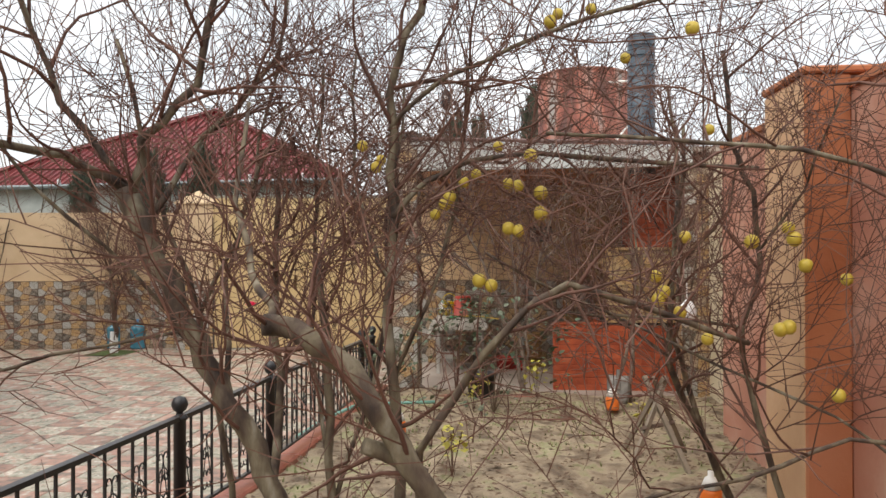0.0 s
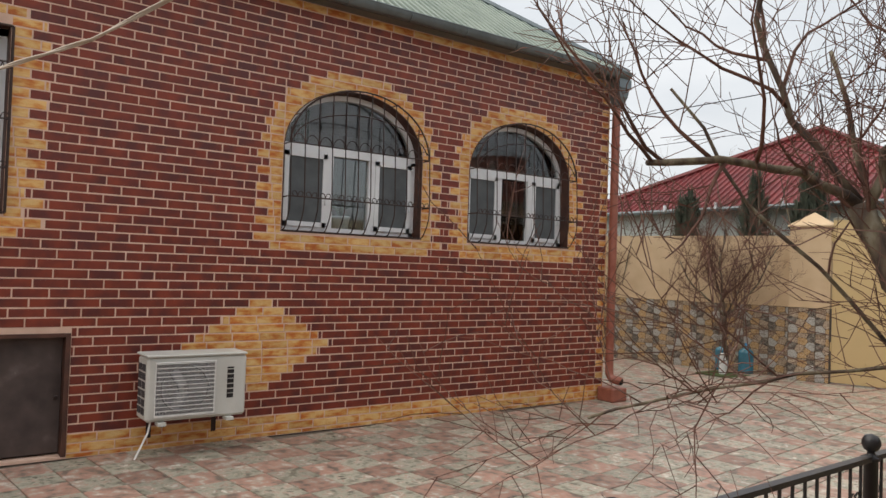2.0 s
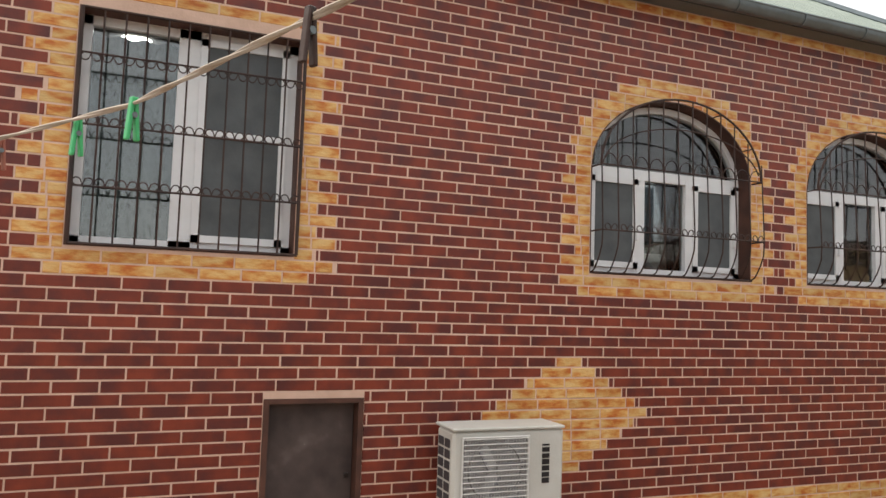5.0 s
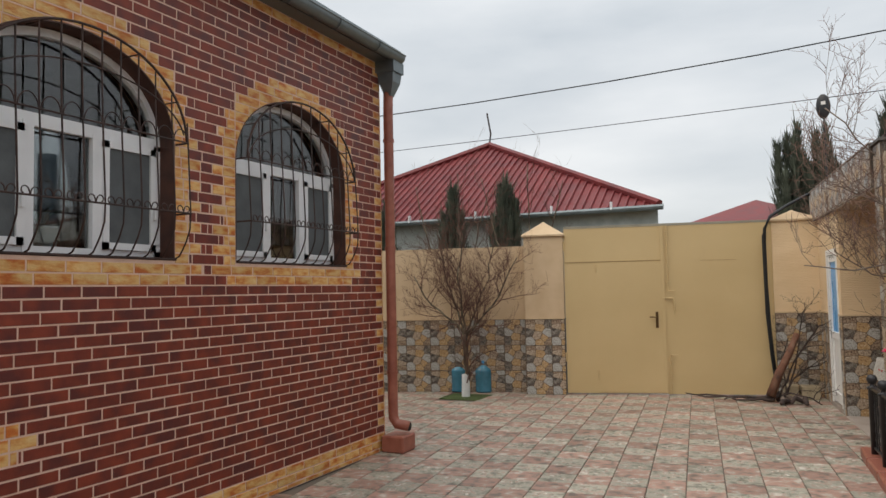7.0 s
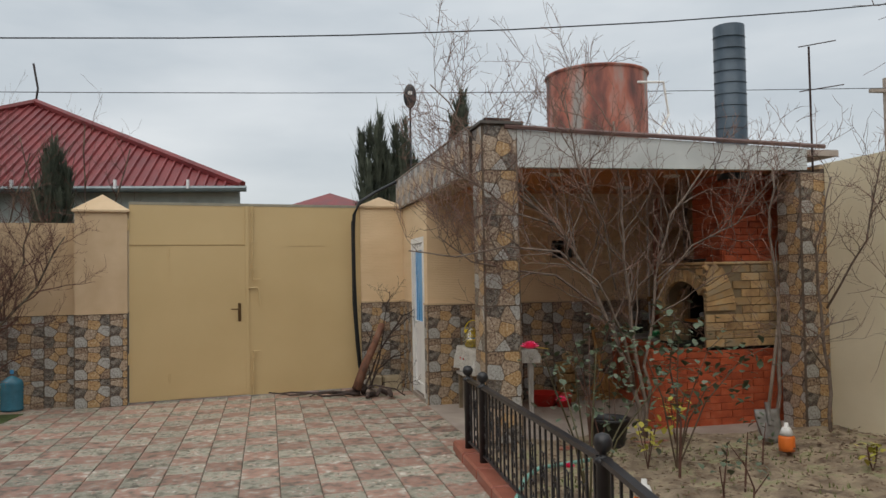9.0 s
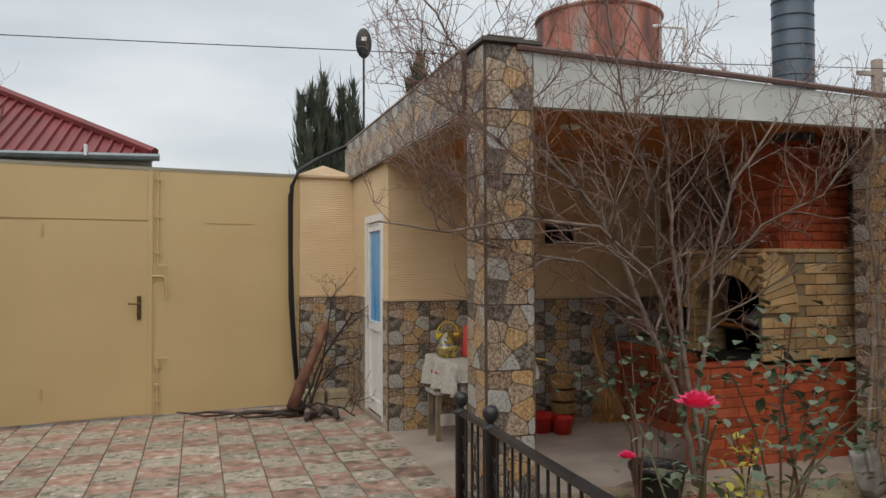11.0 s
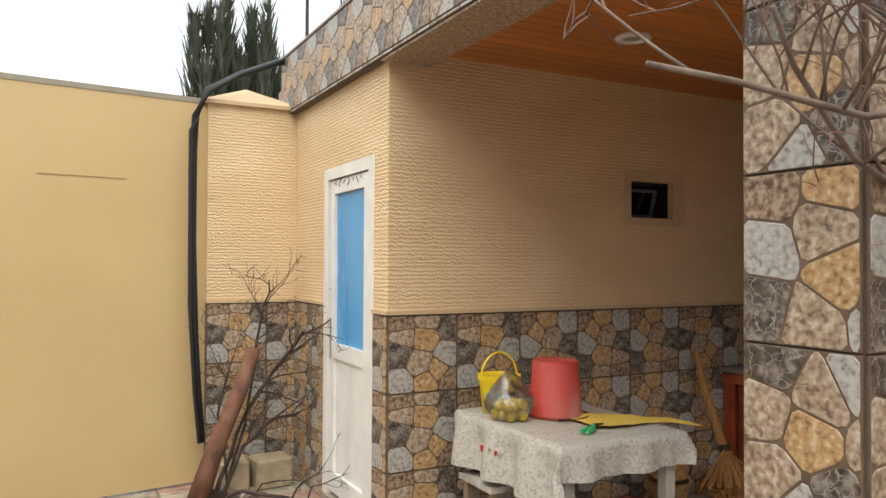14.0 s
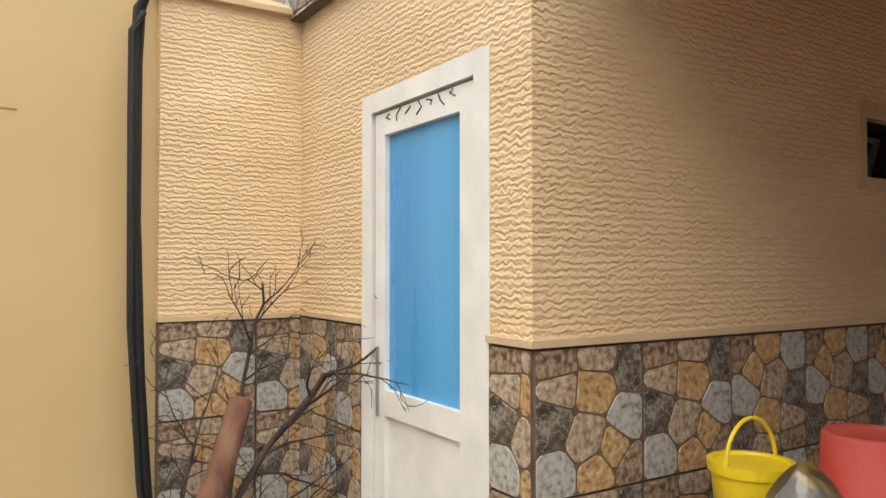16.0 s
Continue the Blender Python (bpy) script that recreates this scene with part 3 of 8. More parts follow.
def grille(w, name):
    g = thing(name, pose(0, 0, 0), "dark wrought-iron window grille with scrolls, bulging towards the sill", "window grille")
    bars, rails, orn = [], [], []
    y0, y1, z0 = w[1] + 0.02, w[2] + 0.01, w[3] + 0.01
    if w[0] == "rect":
        X = 0.035
        n = 11
        for k in range(n + 1):
            y = y0 + (y1 - y0) * k / n
            bars.append(([(X, y, z0 - 0.01), (X, y, w[4] - 0.02)], 0.006))
        for z in (z0 + 0.33, 2.56, 2.98):
            rails.append(([(X + 0.004, y0, z), (X + 0.004, y1, z)], 0.007))
            for k in range(n):
                scrolls(orn, y0 + (y1 - y0) * (k + 0.5) / n, z + 0.0, X + 0.006, 0.034, 1 if z != 2.98 else -1)
        for z in (z0, w[4] - 0.02):
            rails.append(([(X, y0, z), (X, y1, z)], 0.009))
        for y in (y0, y1):
            rails.append(([(X, y, z0), (X, y, w[4] - 0.02)], 0.012))
    else:
        def belly(z):
            k = max(0.0, (z - z0) / 0.95)
            return 0.015 + 0.135 * math.sin(min(1.0, k * 3.4) * math.pi / 2) * (1 - 0.35 * k) if z < z0 + 0.95 else 0.10
        n = 11
        for k in range(n + 1):
            y = y0 + (y1 - y0) * k / n
            zt = arch_top(w, min(max(y, w[1] + 0.03), w[2] - 0.03)) - 0.015
            zs = [z0, z0 + 0.02, z0 + 0.06, z0 + 0.12, z0 + 0.2, z0 + 0.32, 2.3, 2.5, w[4], (w[4] + zt) / 2, zt]
            bars.append(([(belly(z) if z > z0 else -0.02, y, z) for z in zs], 0.0058))
        for z in (z0 + 0.31, w[4] + 0.01):
            x = belly(z) + 0.004
            rails.append(([(-0.02, y0, z), (x, y0, z), (x, y1, z), (-0.02, y1, z)], 0.0065))
            for k in range(n):
                yy = y0 + (y1 - y0) * (k + 0.5) / n
                if z < 2.4:
                    scrolls(orn, yy, z, x, 0.034)
                else:
                    hw = (y1 - y0) / n / 2
                    orn.append(([(x, yy - hw * 0.9 * math.cos(t), z + 0.085 * math.sin(t)) for t in np.linspace(0, math.pi, 9)], 0.0042))
        c, a = (y0 + y1) / 2, (y1 - y0) / 2
        rails.append(([(0.10, c + a * math.cos(t), w[4] + 0.01 + (RISE - 0.02) * math.sin(t)) for t in np.linspace(0, math.pi, 25)], 0.009))
        rails.append(([(0.105, c + a * 0.97 * math.cos(t), w[4] + 0.01 + 0.34 * math.sin(t)) for t in np.linspace(0.15, math.pi - 0.15, 21)], 0.0055))
        rails.append(([(0.0, y0, z0), (0.0, y1, z0)], 0.009))
        for t in (0.5, 1.1, 2.0, 2.6):
            y, z = c + a * math.cos(t), w[4] + (RISE - 0.02) * math.sin(t)
            rails.append(([(-0.05, y, z), (0.10, y, z)], 0.005))
    for q in bars:
        part("bar", tubes([q], 5), M_IRONBR, g)
    for q in rails:
        part("rail", tubes([q], 6), M_IRONBR, g)
    part("scrollwork", tubes(orn, 4), M_IRONBR, g)["kind"] = "stuff"


for k, w in enumerate(WINS):
    pvc_window(w, "window_%d" % (k + 1))
    grille(w, "window_grille")
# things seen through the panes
for y0, y1, zt, label in ((-7.88, -6.64, 3.24, "patterned net curtain hung inside the window"), (-4.36, -3.95, 3.1, "net curtain drawn to one side"), (-2.2, -0.72, 2.62, "pale curtain hung inside the window, its colour darkened like a dim room")):
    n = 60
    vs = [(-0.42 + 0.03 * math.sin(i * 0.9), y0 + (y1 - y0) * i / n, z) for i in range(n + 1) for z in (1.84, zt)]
    cu = part("curtain", raw(vs, [(2 * i, 2 * i + 2, 2 * i + 3, 2 * i + 1) for i in range(n)]), M_CURTAIN_DIM, smooth=True)
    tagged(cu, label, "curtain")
sills = part("inner_sill", B(-0.5, -0.21, -8.0, -0.6, 1.80, 1.84), M_PVC, house, "white inner window board")
pot = thing("flower_pot", pose(-0.33, -3.62, 1.84), "white flower pot with a small plant on the window board", "flower pot")
part("pot", lathe([(0.075, 0), (0.10, 0.2), (0.105, 0.2), (0.105, 0.22), (0.09, 0.22)], 20), M_PVC, pot, smooth=True)
part("plant", tubes([([(0, 0, 0.2), (0.05 * math.cos(k), 0.05 * math.sin(k), 0.3), (0.13 * math.cos(k), 0.13 * math.sin(k), 0.33)], [0.003, 0.012, 0.002]) for k in range(12)], 3), M_LEAF, pot)
bx_ = thing("storage_box", pose(-0.35, -1.38, 1.84), "blue plastic box on the window board", "box")
part("body", B(-0.1, 0.1, -0.17, 0.17, 0, 0.14, bev=0.015), plain("box_blue", (0.05, 0.2, 0.35)), bx_)
for y, z in ((-7.6, 3.02), (-7.66, 2.63)):
    lamp = thing("ceiling_spotlight", pose(-1.2, y, 3.495), "small lit ceiling spotlight inside the room", "ceiling light")
    m_em = bpy.data.materials.new("lit_bulb"); t_, n_, l_ = nt(m_em)
    o_ = n_.new("ShaderNodeOutputMaterial"); e_ = n_.new("ShaderNodeEmission"); e_.inputs[1].default_value = 6.0; l_.new(e_.outputs[0], o_.inputs[0])
    part("diffuser", lathe([(0.0, -0.03), (0.06, -0.025), (0.08, 0.0)], 16), m_em, lamp)

# roof, eaves, gutter, downpipes
bm = bmesh.new()
ov, rz0, rz1 = 0.16, TOP + 0.06, TOP + 3.41
yl, yr, xl, xr = YL - ov, ov, -9.16, ov
v = [bm.verts.new(p) for p in ((xr, yl, rz0), (xr, yr, rz0), (xl, yr, rz0), (xl, yl, rz0), (-4.5, -4.60, rz1), (-4.5, -4.36, rz1))]
for f in ((0, 1, 5, 4), (1, 2, 5), (2, 3, 4, 5), (3, 0, 4), (3, 2, 1, 0)):
    bm.faces.new([v[i] for i in f])
roof = part("roof", bm, M_ROOFGR, house, "green-grey corrugated metal roof")
ribs = []
for k in range(92):
    y = yl + (yr - yl) * (k + 0.5) / 92
    f = min(1.0, (min(y - yl, yr - y)) / 4.45)
    if f > 0.03:
        ribs.append(([(xr + 0.01, y, rz0 + 0.016), (xr + (-4.5 - xr) * f, y, rz0 + (rz1 - rz0) * f + 0.016)], 0.021))
for k in range(92):
    x = xl + (xr - xl) * (k + 0.5) / 92
    f = min(1.0, min(x - xl, xr - x) / 4.6)
    if f > 0.03:
        ribs.append(([(x, yr + 0.01, rz0 + 0.016), (x, yr + (-4.4 - yr) * f, rz0 + (rz1 - rz0) * f + 0.016)], 0.021))
o = part("roof_rib", tubes(ribs, 5), M_ROOFGR, house); o["kind"] = "stuff"
part("hip_cap", tubes([([(xr, yr, rz0 + 0.03), (-4.5, -4.36, rz1 + 0.03)], 0.05), ([(xr, yl, rz0 + 0.03), (-4.5, -4.60, rz1 + 0.03)], 0.05)], 6), M_GUTTER, house)
part("eaves_board", B(-0.02, ov - 0.01, yl + 0.02, yr - 0.02, TOP - 0.01, rz0 - 0.004), M_GUTTER, house)
gv, gf = [], []
ny = 2
for k in range(9):
    th = math.pi + math.pi * k / 8
    for y in (yl, yr - 0.05):
        gv.append((0.20 + 0.065 * math.cos(th), y, rz0 - 0.005 + 0.075 * math.sin(th)))
for k in range(8):
    gf.append((2 * k, 2 * k + 1, 2 * k + 3, 2 * k + 2))
g = thing("roof_gutter", pose(0, 0, 0), "grey half-round metal gutter along the eaves of the brick house", "gutter")
part("channel", raw(gv, gf), M_GUTTER, g, smooth=True)
part("lip", tubes([([(0.265, yl, rz0), (0.265, yr - 0.05, rz0)], 0.009)], 6), M_GUTTER, g)
for k in range(13):
    y = yl + 0.4 + k * 0.7
    part("bracket", tubes([([(0.20 + 0.071 * math.cos(t), y, rz0 - 0.005 + 0.081 * math.sin(t)) for t in np.linspace(math.pi, 2 * math.pi, 9)], 0.006)], 4), M_GUTTER, g)


def downpipe(yc, sgn):
    p = thing("downpipe", pose(0, yc, 0), "red-brown downpipe with grey hopper at the brick house corner", "downpipe")
    bm = bmesh.new()
    top = [(-0.10, -0.11), (0.12, -0.11), (0.12, 0.11), (-0.10, 0.11)]
    zs = [(4.02, 1.0), (3.90, 1.0), (3.90, 0.86), (3.80, 0.75), (3.66, 0.32)]
    rings = [[bm.verts.new((0.10 + x * f, y * f, z)) for x, y in top] for z, f in zs]
    for a, b in zip(rings, rings[1:]):
        for i in range(4):
            bm.faces.new((a[i], a[(i + 1) % 4], b[(i + 1) % 4], b[i]))
    bm.faces.new(rings[0])
    part("hopper", bm, M_GUTTER, p, "grey sheet-metal hopper")
    part("pipe", tubes([([(0.09, 0, 3.72), (0.085, 0, 3.5), (0.085, 0, 0.42), (0.09, 0.0, 0.33), (0.13, sgn * 0.0, 0.27), (0.26, sgn * 0.02, 0.25)], 0.052)], 14), M_PIPE, p, smooth=True)
    for z in (3.18, 2.05, 0.78):
        part("clamp", tubes([([(0.085, 0, z), (0.085, 0, z + 0.028)], 0.06)], 14), M_PIPE, p)
    # Black disc over the outlet paints the shade inside the pipe.
    part("mouth", tubes([([(0.259, sgn * 0.02, 0.25), (0.262, sgn * 0.02, 0.25)], 0.046)], 14), M_SOOT_SHADE, p)


downpipe(0.035, 1)
downpipe(YL - 0.075, -1)
for y in (0.04, YL - 0.09):
    bl = part("kerb_block", B(0.02, 0.27, y - 0.15, y + 0.13, 0, 0.17, bev=0.015), M_PIPE)
    tagged(bl, "red-painted concrete block under the downpipe", "block")

# steel hatch
h = thing("steel_hatch", pose(0, 0, 0), "rusty grey steel hatch with flaking paint in the brick plinth", "hatch")
part("surround", B(-0.14, -0.135, HATCH[0], HATCH[1], HATCH[2], HATCH[3]), M_HATCH, h)
bm = bmesh.new()
for a in ((HATCH[0], HATCH[0] + 0.035, HATCH[2], HATCH[3]), (HATCH[1] - 0.035, HATCH[1], HATCH[2], HATCH[3]), (HATCH[0] + 0.036, HATCH[1] - 0.036, HATCH[3] - 0.03, HATCH[3])):
    box(bm, -0.134, 0.012, *a)
part("frame", bm, M_REVEAL, h)
part("leaf", B(-0.10, -0.09, HATCH[0] + 0.04, HATCH[1] - 0.04, 0.04, HATCH[3] - 0.035), M_HATCH, h)
part("catch", B(-0.088, -0.06, HATCH[1] - 0.09, HATCH[1] - 0.06, 0.45, 0.48, bev=0.004), M_IRON, h)

# outdoor air conditioner
ac = thing("air_conditioner_unit", pose(0.09, -5.22, 0.30), "off-white outdoor air-conditioning unit on brackets before the brick wall", "air conditioner")
AW, AH, AD = 0.80, 0.50, 0.29
bm = bmesh.new()
box(bm, 0.02, AD, -AW / 2, AW / 2, 0, AH, bev=0.02)
part("body", bm, M_ACW, ac)
part("top_cover", B(0.0, AD + 0.012, -AW / 2 - 0.008, AW / 2 + 0.0, AH, AH + 0.02, bev=0.006), M_ACW, ac)
part("fan_recess", B(AD, AD + 0.004, -0.335, 0.125, 0.045, 0.455), M_ACD, ac)
fan = []
part("fan_ring", tubes([([(AD + 0.006, -0.105 + 0.185 * math.cos(t), 0.25 + 0.185 * math.sin(t)) for t in np.linspace(0, 2 * math.pi, 33)], 0.01)], 6), M_ACD, ac)
bm = bmesh.new()
for k in range(3):
    box(bm, -0.003, 0.003, 0.02, 0.17, -0.05, 0.05, m=Matrix.Translation((AD + 0.008, -0.105, 0.25)) @ Matrix.Rotation(k * 2.094, 4, "X") @ Matrix.Rotation(0.25, 4, "Y"))
part("fan_blade", bm, plain("fan_grey", (0.16, 0.16, 0.17)), ac)
wires = []
for k in range(13):
    z = 0.05 + 0.4 * k / 12
    wires.append(([(AD + 0.022, -0.335, z), (AD + 0.022, 0.125, z)], 0.0028))
for k in range(42):
    y = -0.333 + 0.456 * k / 41
    wires.append(([(AD + 0.019, y, 0.045), (AD + 0.019, y, 0.455)], 0.0016))
o = part("fan_guard", tubes(wires, 4), M_PVCD, ac, "wire fan guard"); o["kind"] = "stuff"
part("guard_rim", tubes([([(AD + 0.018, -0.34, 0.04), (AD + 0.018, 0.13, 0.04), (AD + 0.018, 0.13, 0.46), (AD + 0.018, -0.34, 0.46), (AD + 0.018, -0.34, 0.04)], 0.006)], 6), M_PVCD, ac)
for i in range(6):
    for j in range(2):
        part("side_vent", B(0.055 + j * 0.105, 0.14 + j * 0.105, -AW / 2 - 0.004, -AW / 2 + 0.004, 0.05 + i * 0.068, 0.103 + i * 0.068), M_ACD, ac)
for k, hh in enumerate((0.034, 0.030, 0.032, 0.034, 0.030, 0.030, 0.012)):
    part("badge_bar", B(AD + 0.001, AD + 0.003, 0.235, 0.29, 0.15 + k * 0.04, 0.15 + k * 0.04 + hh), M_BLACK, ac, "black badge mark")
for y in (-0.27, 0.27):
    bm = bmesh.new()
    box(bm, -0.09, AD + 0.03, y - 0.015, y + 0.015, -0.035, -0.005)
    box(bm, -0.09, -0.085, y - 0.02, y + 0.02, -0.2, -0.005)
    part("bracket", bm, M_IRONBR, ac)
    part("foot", B(AD - 0.06, AD + 0.035, y - 0.04, y + 0.02, -0.03, -0.004), M_ACW, ac)
part("drain_hose", tubes([([(0.2, -0.33, 0.02), (0.22, -0.36, -0.1), (0.26, -0.46, -0.28)], 0.008)], 6), M_PVCD, ac)


# ---- yard: gate wall ----
PRINTS = [
    [(0.18, 0.90, 4), (0.56, 0.95, 2), (0.90, 0.84, 5), (0.53, 0.70, 1), (0.14, 0.53, 5), (0.84, 0.47, 3), (0.46, 0.38, 2), (0.17, 0.13, 3), (0.55, 0.12, 1), (0.88, 0.13, 4), (0.20, 0.73, 2), (0.72, 0.28, 1)],
    [(0.22, 0.90, 5), (0.74, 0.86, 3), (0.16, 0.62, 2), (0.46, 0.52, 1), (0.85, 0.52, 2), (0.64, 0.20, 5), (0.20, 0.24, 2), (0.38, 0.06, 3), (0.52, 0.74, 2), (0.92, 0.10, 4)],
    [(0.20, 0.88, 4), (0.60, 0.88, 1), (0.93, 0.90, 2), (0.55, 0.68, 2), (0.16, 0.56, 3), (0.66, 0.40, 1), (0.95, 0.58, 5), (0.12, 0.22, 5), (0.48, 0.12, 2), (0.86, 0.16, 3)],
]


def tile_mesh(w, h, kind, thick, size=0.40):
    """A ceramic tile, size square or cut down to w by h, bearing its irregular raised stones."""
    me = bpy.data.meshes.new("tile")
    q = B(0.002, w - 0.002, -thick, 0, 0.002, h - 0.002, bev=0.0015)
    seeds = [(x * size, y * size, m) for x, y, m in PRINTS[kind % 3]]
    if kind >= 3:
        seeds = [(size - x, size - y, m) for x, y, m in seeds]
    for i, (sx, sy, m) in enumerate(seeds):
        poly = [(0.004, 0.004), (w - 0.004, 0.004), (w - 0.004, h - 0.004), (0.004, h - 0.004)]
        for j, (tx, ty, _) in enumerate(seeds):
            if j == i or not poly:
                continue
            nx_, ny_ = tx - sx, ty - sy
            L = math.hypot(nx_, ny_)
            nx_, ny_ = nx_ / L, ny_ / L
            d = nx_ * (sx + tx) / 2 + ny_ * (sy + ty) / 2 - 0.0028
            out = []
            for k in range(len(poly)):
                a, b = poly[k], poly[(k + 1) % len(poly)]
                da, db = nx_ * a[0] + ny_ * a[1] - d, nx_ * b[0] + ny_ * b[1] - d
                if da <= 0: out.append(a)
                if (da < 0) != (db < 0):
                    f = da / (da - db)
                    out.append((a[0] + (b[0] - a[0]) * f, a[1] + (b[1] - a[1]) * f))
            poly = out
        if len(poly) < 3:
            continue
        cut = []
        for k in range(len(poly)):
            p, a, b = poly[k], poly[k - 1], poly[(k + 1) % len(poly)]
            for o in (a, b):
                L = math.hypot(o[0] - p[0], o[1] - p[1])
                f = min(0.30, 0.013 / max(L, 1e-5))
                cut.append((p[0] + (o[0] - p[0]) * f, p[1] + (o[1] - p[1]) * f))
        cx, cy = sum(p[0] for p in cut) / len(cut), sum(p[1] for p in cut) / len(cut)
        lo = [q.verts.new((x, -thick + 0.0005, y)) for x, y in cut]
        hi = [q.verts.new((x + (cx - x) * 0.035, -thick - 0.0022, y + (cy - y) * 0.035)) for x, y in cut]
        n = len(cut)
        fc = [q.faces.new(hi)] + [q.faces.new((lo[k], lo[(k + 1) % n], hi[(k + 1) % n], hi[k])) for k in range(n)]
        for f in fc: f.material_index = m
    bmesh.ops.recalc_face_normals(q, faces=q.faces)
    q.to_mesh(me); q.free()
    for m in STONES: me.materials.append(m)
    return me


def tiles_on(parent, m, width, height, size=0.40, z0=0.0, start=0.0, thick=0.010, tall=False, flip=0):
    """Square stone-pattern tiles on a wall face: local x along the wall, z up, y out of the wall towards -y."""
    x, col = -start, 0
    while x < width - 0.01:
        a, b = max(0.0, x), min(width, x + size)
        z, row = z0 + height, 0
        while z > z0 + 0.01:
            lo = max(z0, z - size)
            kind = ((1, 2)[row % 2]) if tall else (0, 0, 3, 3, 3)[(col + flip) % 5]
            key = (round(b - a, 3), round(z - lo, 3), kind)
            if key not in TILES:
                TILES[key] = tile_mesh(key[0], key[1], kind, thick)
            t = new("tile", TILES[key])
            t.parent = parent
            t.matrix_basis = m @ Matrix.Translation((a, 0, lo))
            z -= size
            row += 1
        x += size
        col += 1


TILES = {}


def wall_block(name, m, w, d, h, dado, label, mat_=None, tile_sides=("front",), cat="wall", start=0.0):
    """A wall piece: plaster above, tiled dado below; local x along, y into the wall."""
    t = thing(name, m, label, cat, kind="structure")
    if dado < h:
        part("plaster", B(0, w, 0, d, dado, h), mat_ or M_PLASTER, t)
        part("ledge", B(-0.003, w + 0.003, -0.018, 0.02, dado - 0.004, dado + 0.016), M_PLASTER2, t, "thin cream ledge above the tiles")
    part("core", B(0.001, w - 0.001, 0.003, d - 0.001, 0, dado - 0.004), M_GROUT, t)
    tiles_on(t, Matrix.Translation((0, 0.003, 0)), w, dado - 0.006, start=start)
    if "left" in tile_sides:
        tiles_on(t, Matrix.Translation((0.003, d, 0)) @ Matrix.Rotation(radians(-90), 4, "Z"), d, dado - 0.006)
    if "right" in tile_sides:
        tiles_on(t, Matrix.Translation((w - 0.003, 0, 0)) @ Matrix.Rotation(radians(90), 4, "Z"), d, dado - 0.006)
    return t


def pyramid(m, w, d, h):
    bm = bmesh.new()
    v = [bm.verts.new(p) for p in ((-0.03, -0.03, 0), (w + 0.03, -0.03, 0), (w + 0.03, d + 0.03, 0), (-0.03, d + 0.03, 0), (w / 2, d / 2, h))]
    w_ = [bm.verts.new((x.co.x, x.co.y, -0.025)) for x in v[:4]]
    for k in range(4):
        bm.faces.new((v[k], v[(k + 1) % 4], v[4])); bm.faces.new((w_[k], w_[(k + 1) % 4], v[(k + 1) % 4], v[k]))
    bm.faces.new(w_)
    return bm


wall_block("wall_gate_west", G(-8.6, 0.22), 7.96, 0.22, 2.30, 1.15, "cream plastered yard wall with stone-pattern tiles below", M_PLASTER2)
p1 = wall_block("gate_pillar", G(-0.64, 0.0), 0.60, 0.5, 2.43, 1.155, "cream plastered gate pillar with a pyramid cap", M_PLASTER2, ("front", "left"), "gate pillar")
o = part("cap", pyramid(None, 0.60, 0.5, 0.22), M_PLASTER2, p1); o.location.z = 2.455
p2 = wall_block("gate_pillar", S(-0.605, 1.62), 0.605, 0.5, 2.53, 1.20, "cream textured gate pillar beside the shed, with a pyramid cap", M_PLASTER, ("front",), "gate pillar")
o = part("cap", pyramid(None, 0.605, 0.5, 0.15), M_PLASTER2, p2); o.location.z = 2.555

gate = thing("yard_gate", G(-0.02, 0.03), "large ochre-yellow sheet-steel double gate with a wicket door, closed", "gate")
part("leaf", B(0.0, 1.455, 0.0, 0.035, 0.025, 2.53), M_GATE, gate)
part("leaf", B(1.475, 3.02, 0.0, 0.035, 0.015, 2.56), M_GATE, gate)
part("wicket_door", B(0.48, 1.43, -0.012, -0.001, 0.035, 2.0), M_GATE, gate)
bm = bmesh.new()
box(bm, 0.0, 1.45, -0.006, -0.001, 2.006, 2.016)
box(bm, 2.0, 2.5, -0.003, -0.001, 1.99, 1.995)
part("seam", bm, plain("seam_dark", (0.30, 0.20, 0.085)), gate)
part("meeting_bar", B(1.43, 1.475, -0.02, -0.001, 0.03, 2.53), M_GATE, gate)
part("top_rail", B(0, 3.02, -0.004, 0.045, 2.53, 2.565), plain("rail_grey", (0.28, 0.26, 0.2)), gate)
hd = part("handle_plate", B(1.33, 1.37, -0.024, -0.012, 1.00, 1.24, bev=0.003), plain("brass_dark", (0.12, 0.07, 0.03), metal=0.6, rough=0.4), gate)
part("door_handle", tubes([([(1.35, -0.02, 1.16), (1.35, -0.07, 1.16), (1.24, -0.075, 1.165)], 0.009)], 8), plain("brass_dark_2", (0.12, 0.07, 0.03), metal=0.6, rough=0.4), gate)
for z0, z1 in ((1.55, 2.53), (0.03, 0.60)):
    part("drop_bolt", tubes([([(1.525, -0.02, z0), (1.525, -0.02, z1)], 0.009), ([(1.525, -0.02, z0 if z0 > 1 else z1), (1.525, -0.05, z0 if z0 > 1 else z1), (1.62, -0.05, z0 if z0 > 1 else z1)], 0.008)], 6), M_GATE, gate)
    for z in (z0 + 0.12, (z0 + z1) / 2, z1 - 0.1):
        part("staple", B(1.505, 1.545, -0.034, -0.002, z, z + 0.03), M_GATE, gate)
part("latch_bar", tubes([([(1.47, -0.02, 1.44), (1.58, -0.03, 1.44), (1.60, -0.03, 1.40), (1.615, -0.03, 1.20)], 0.010)], 6), M_GATE, gate)
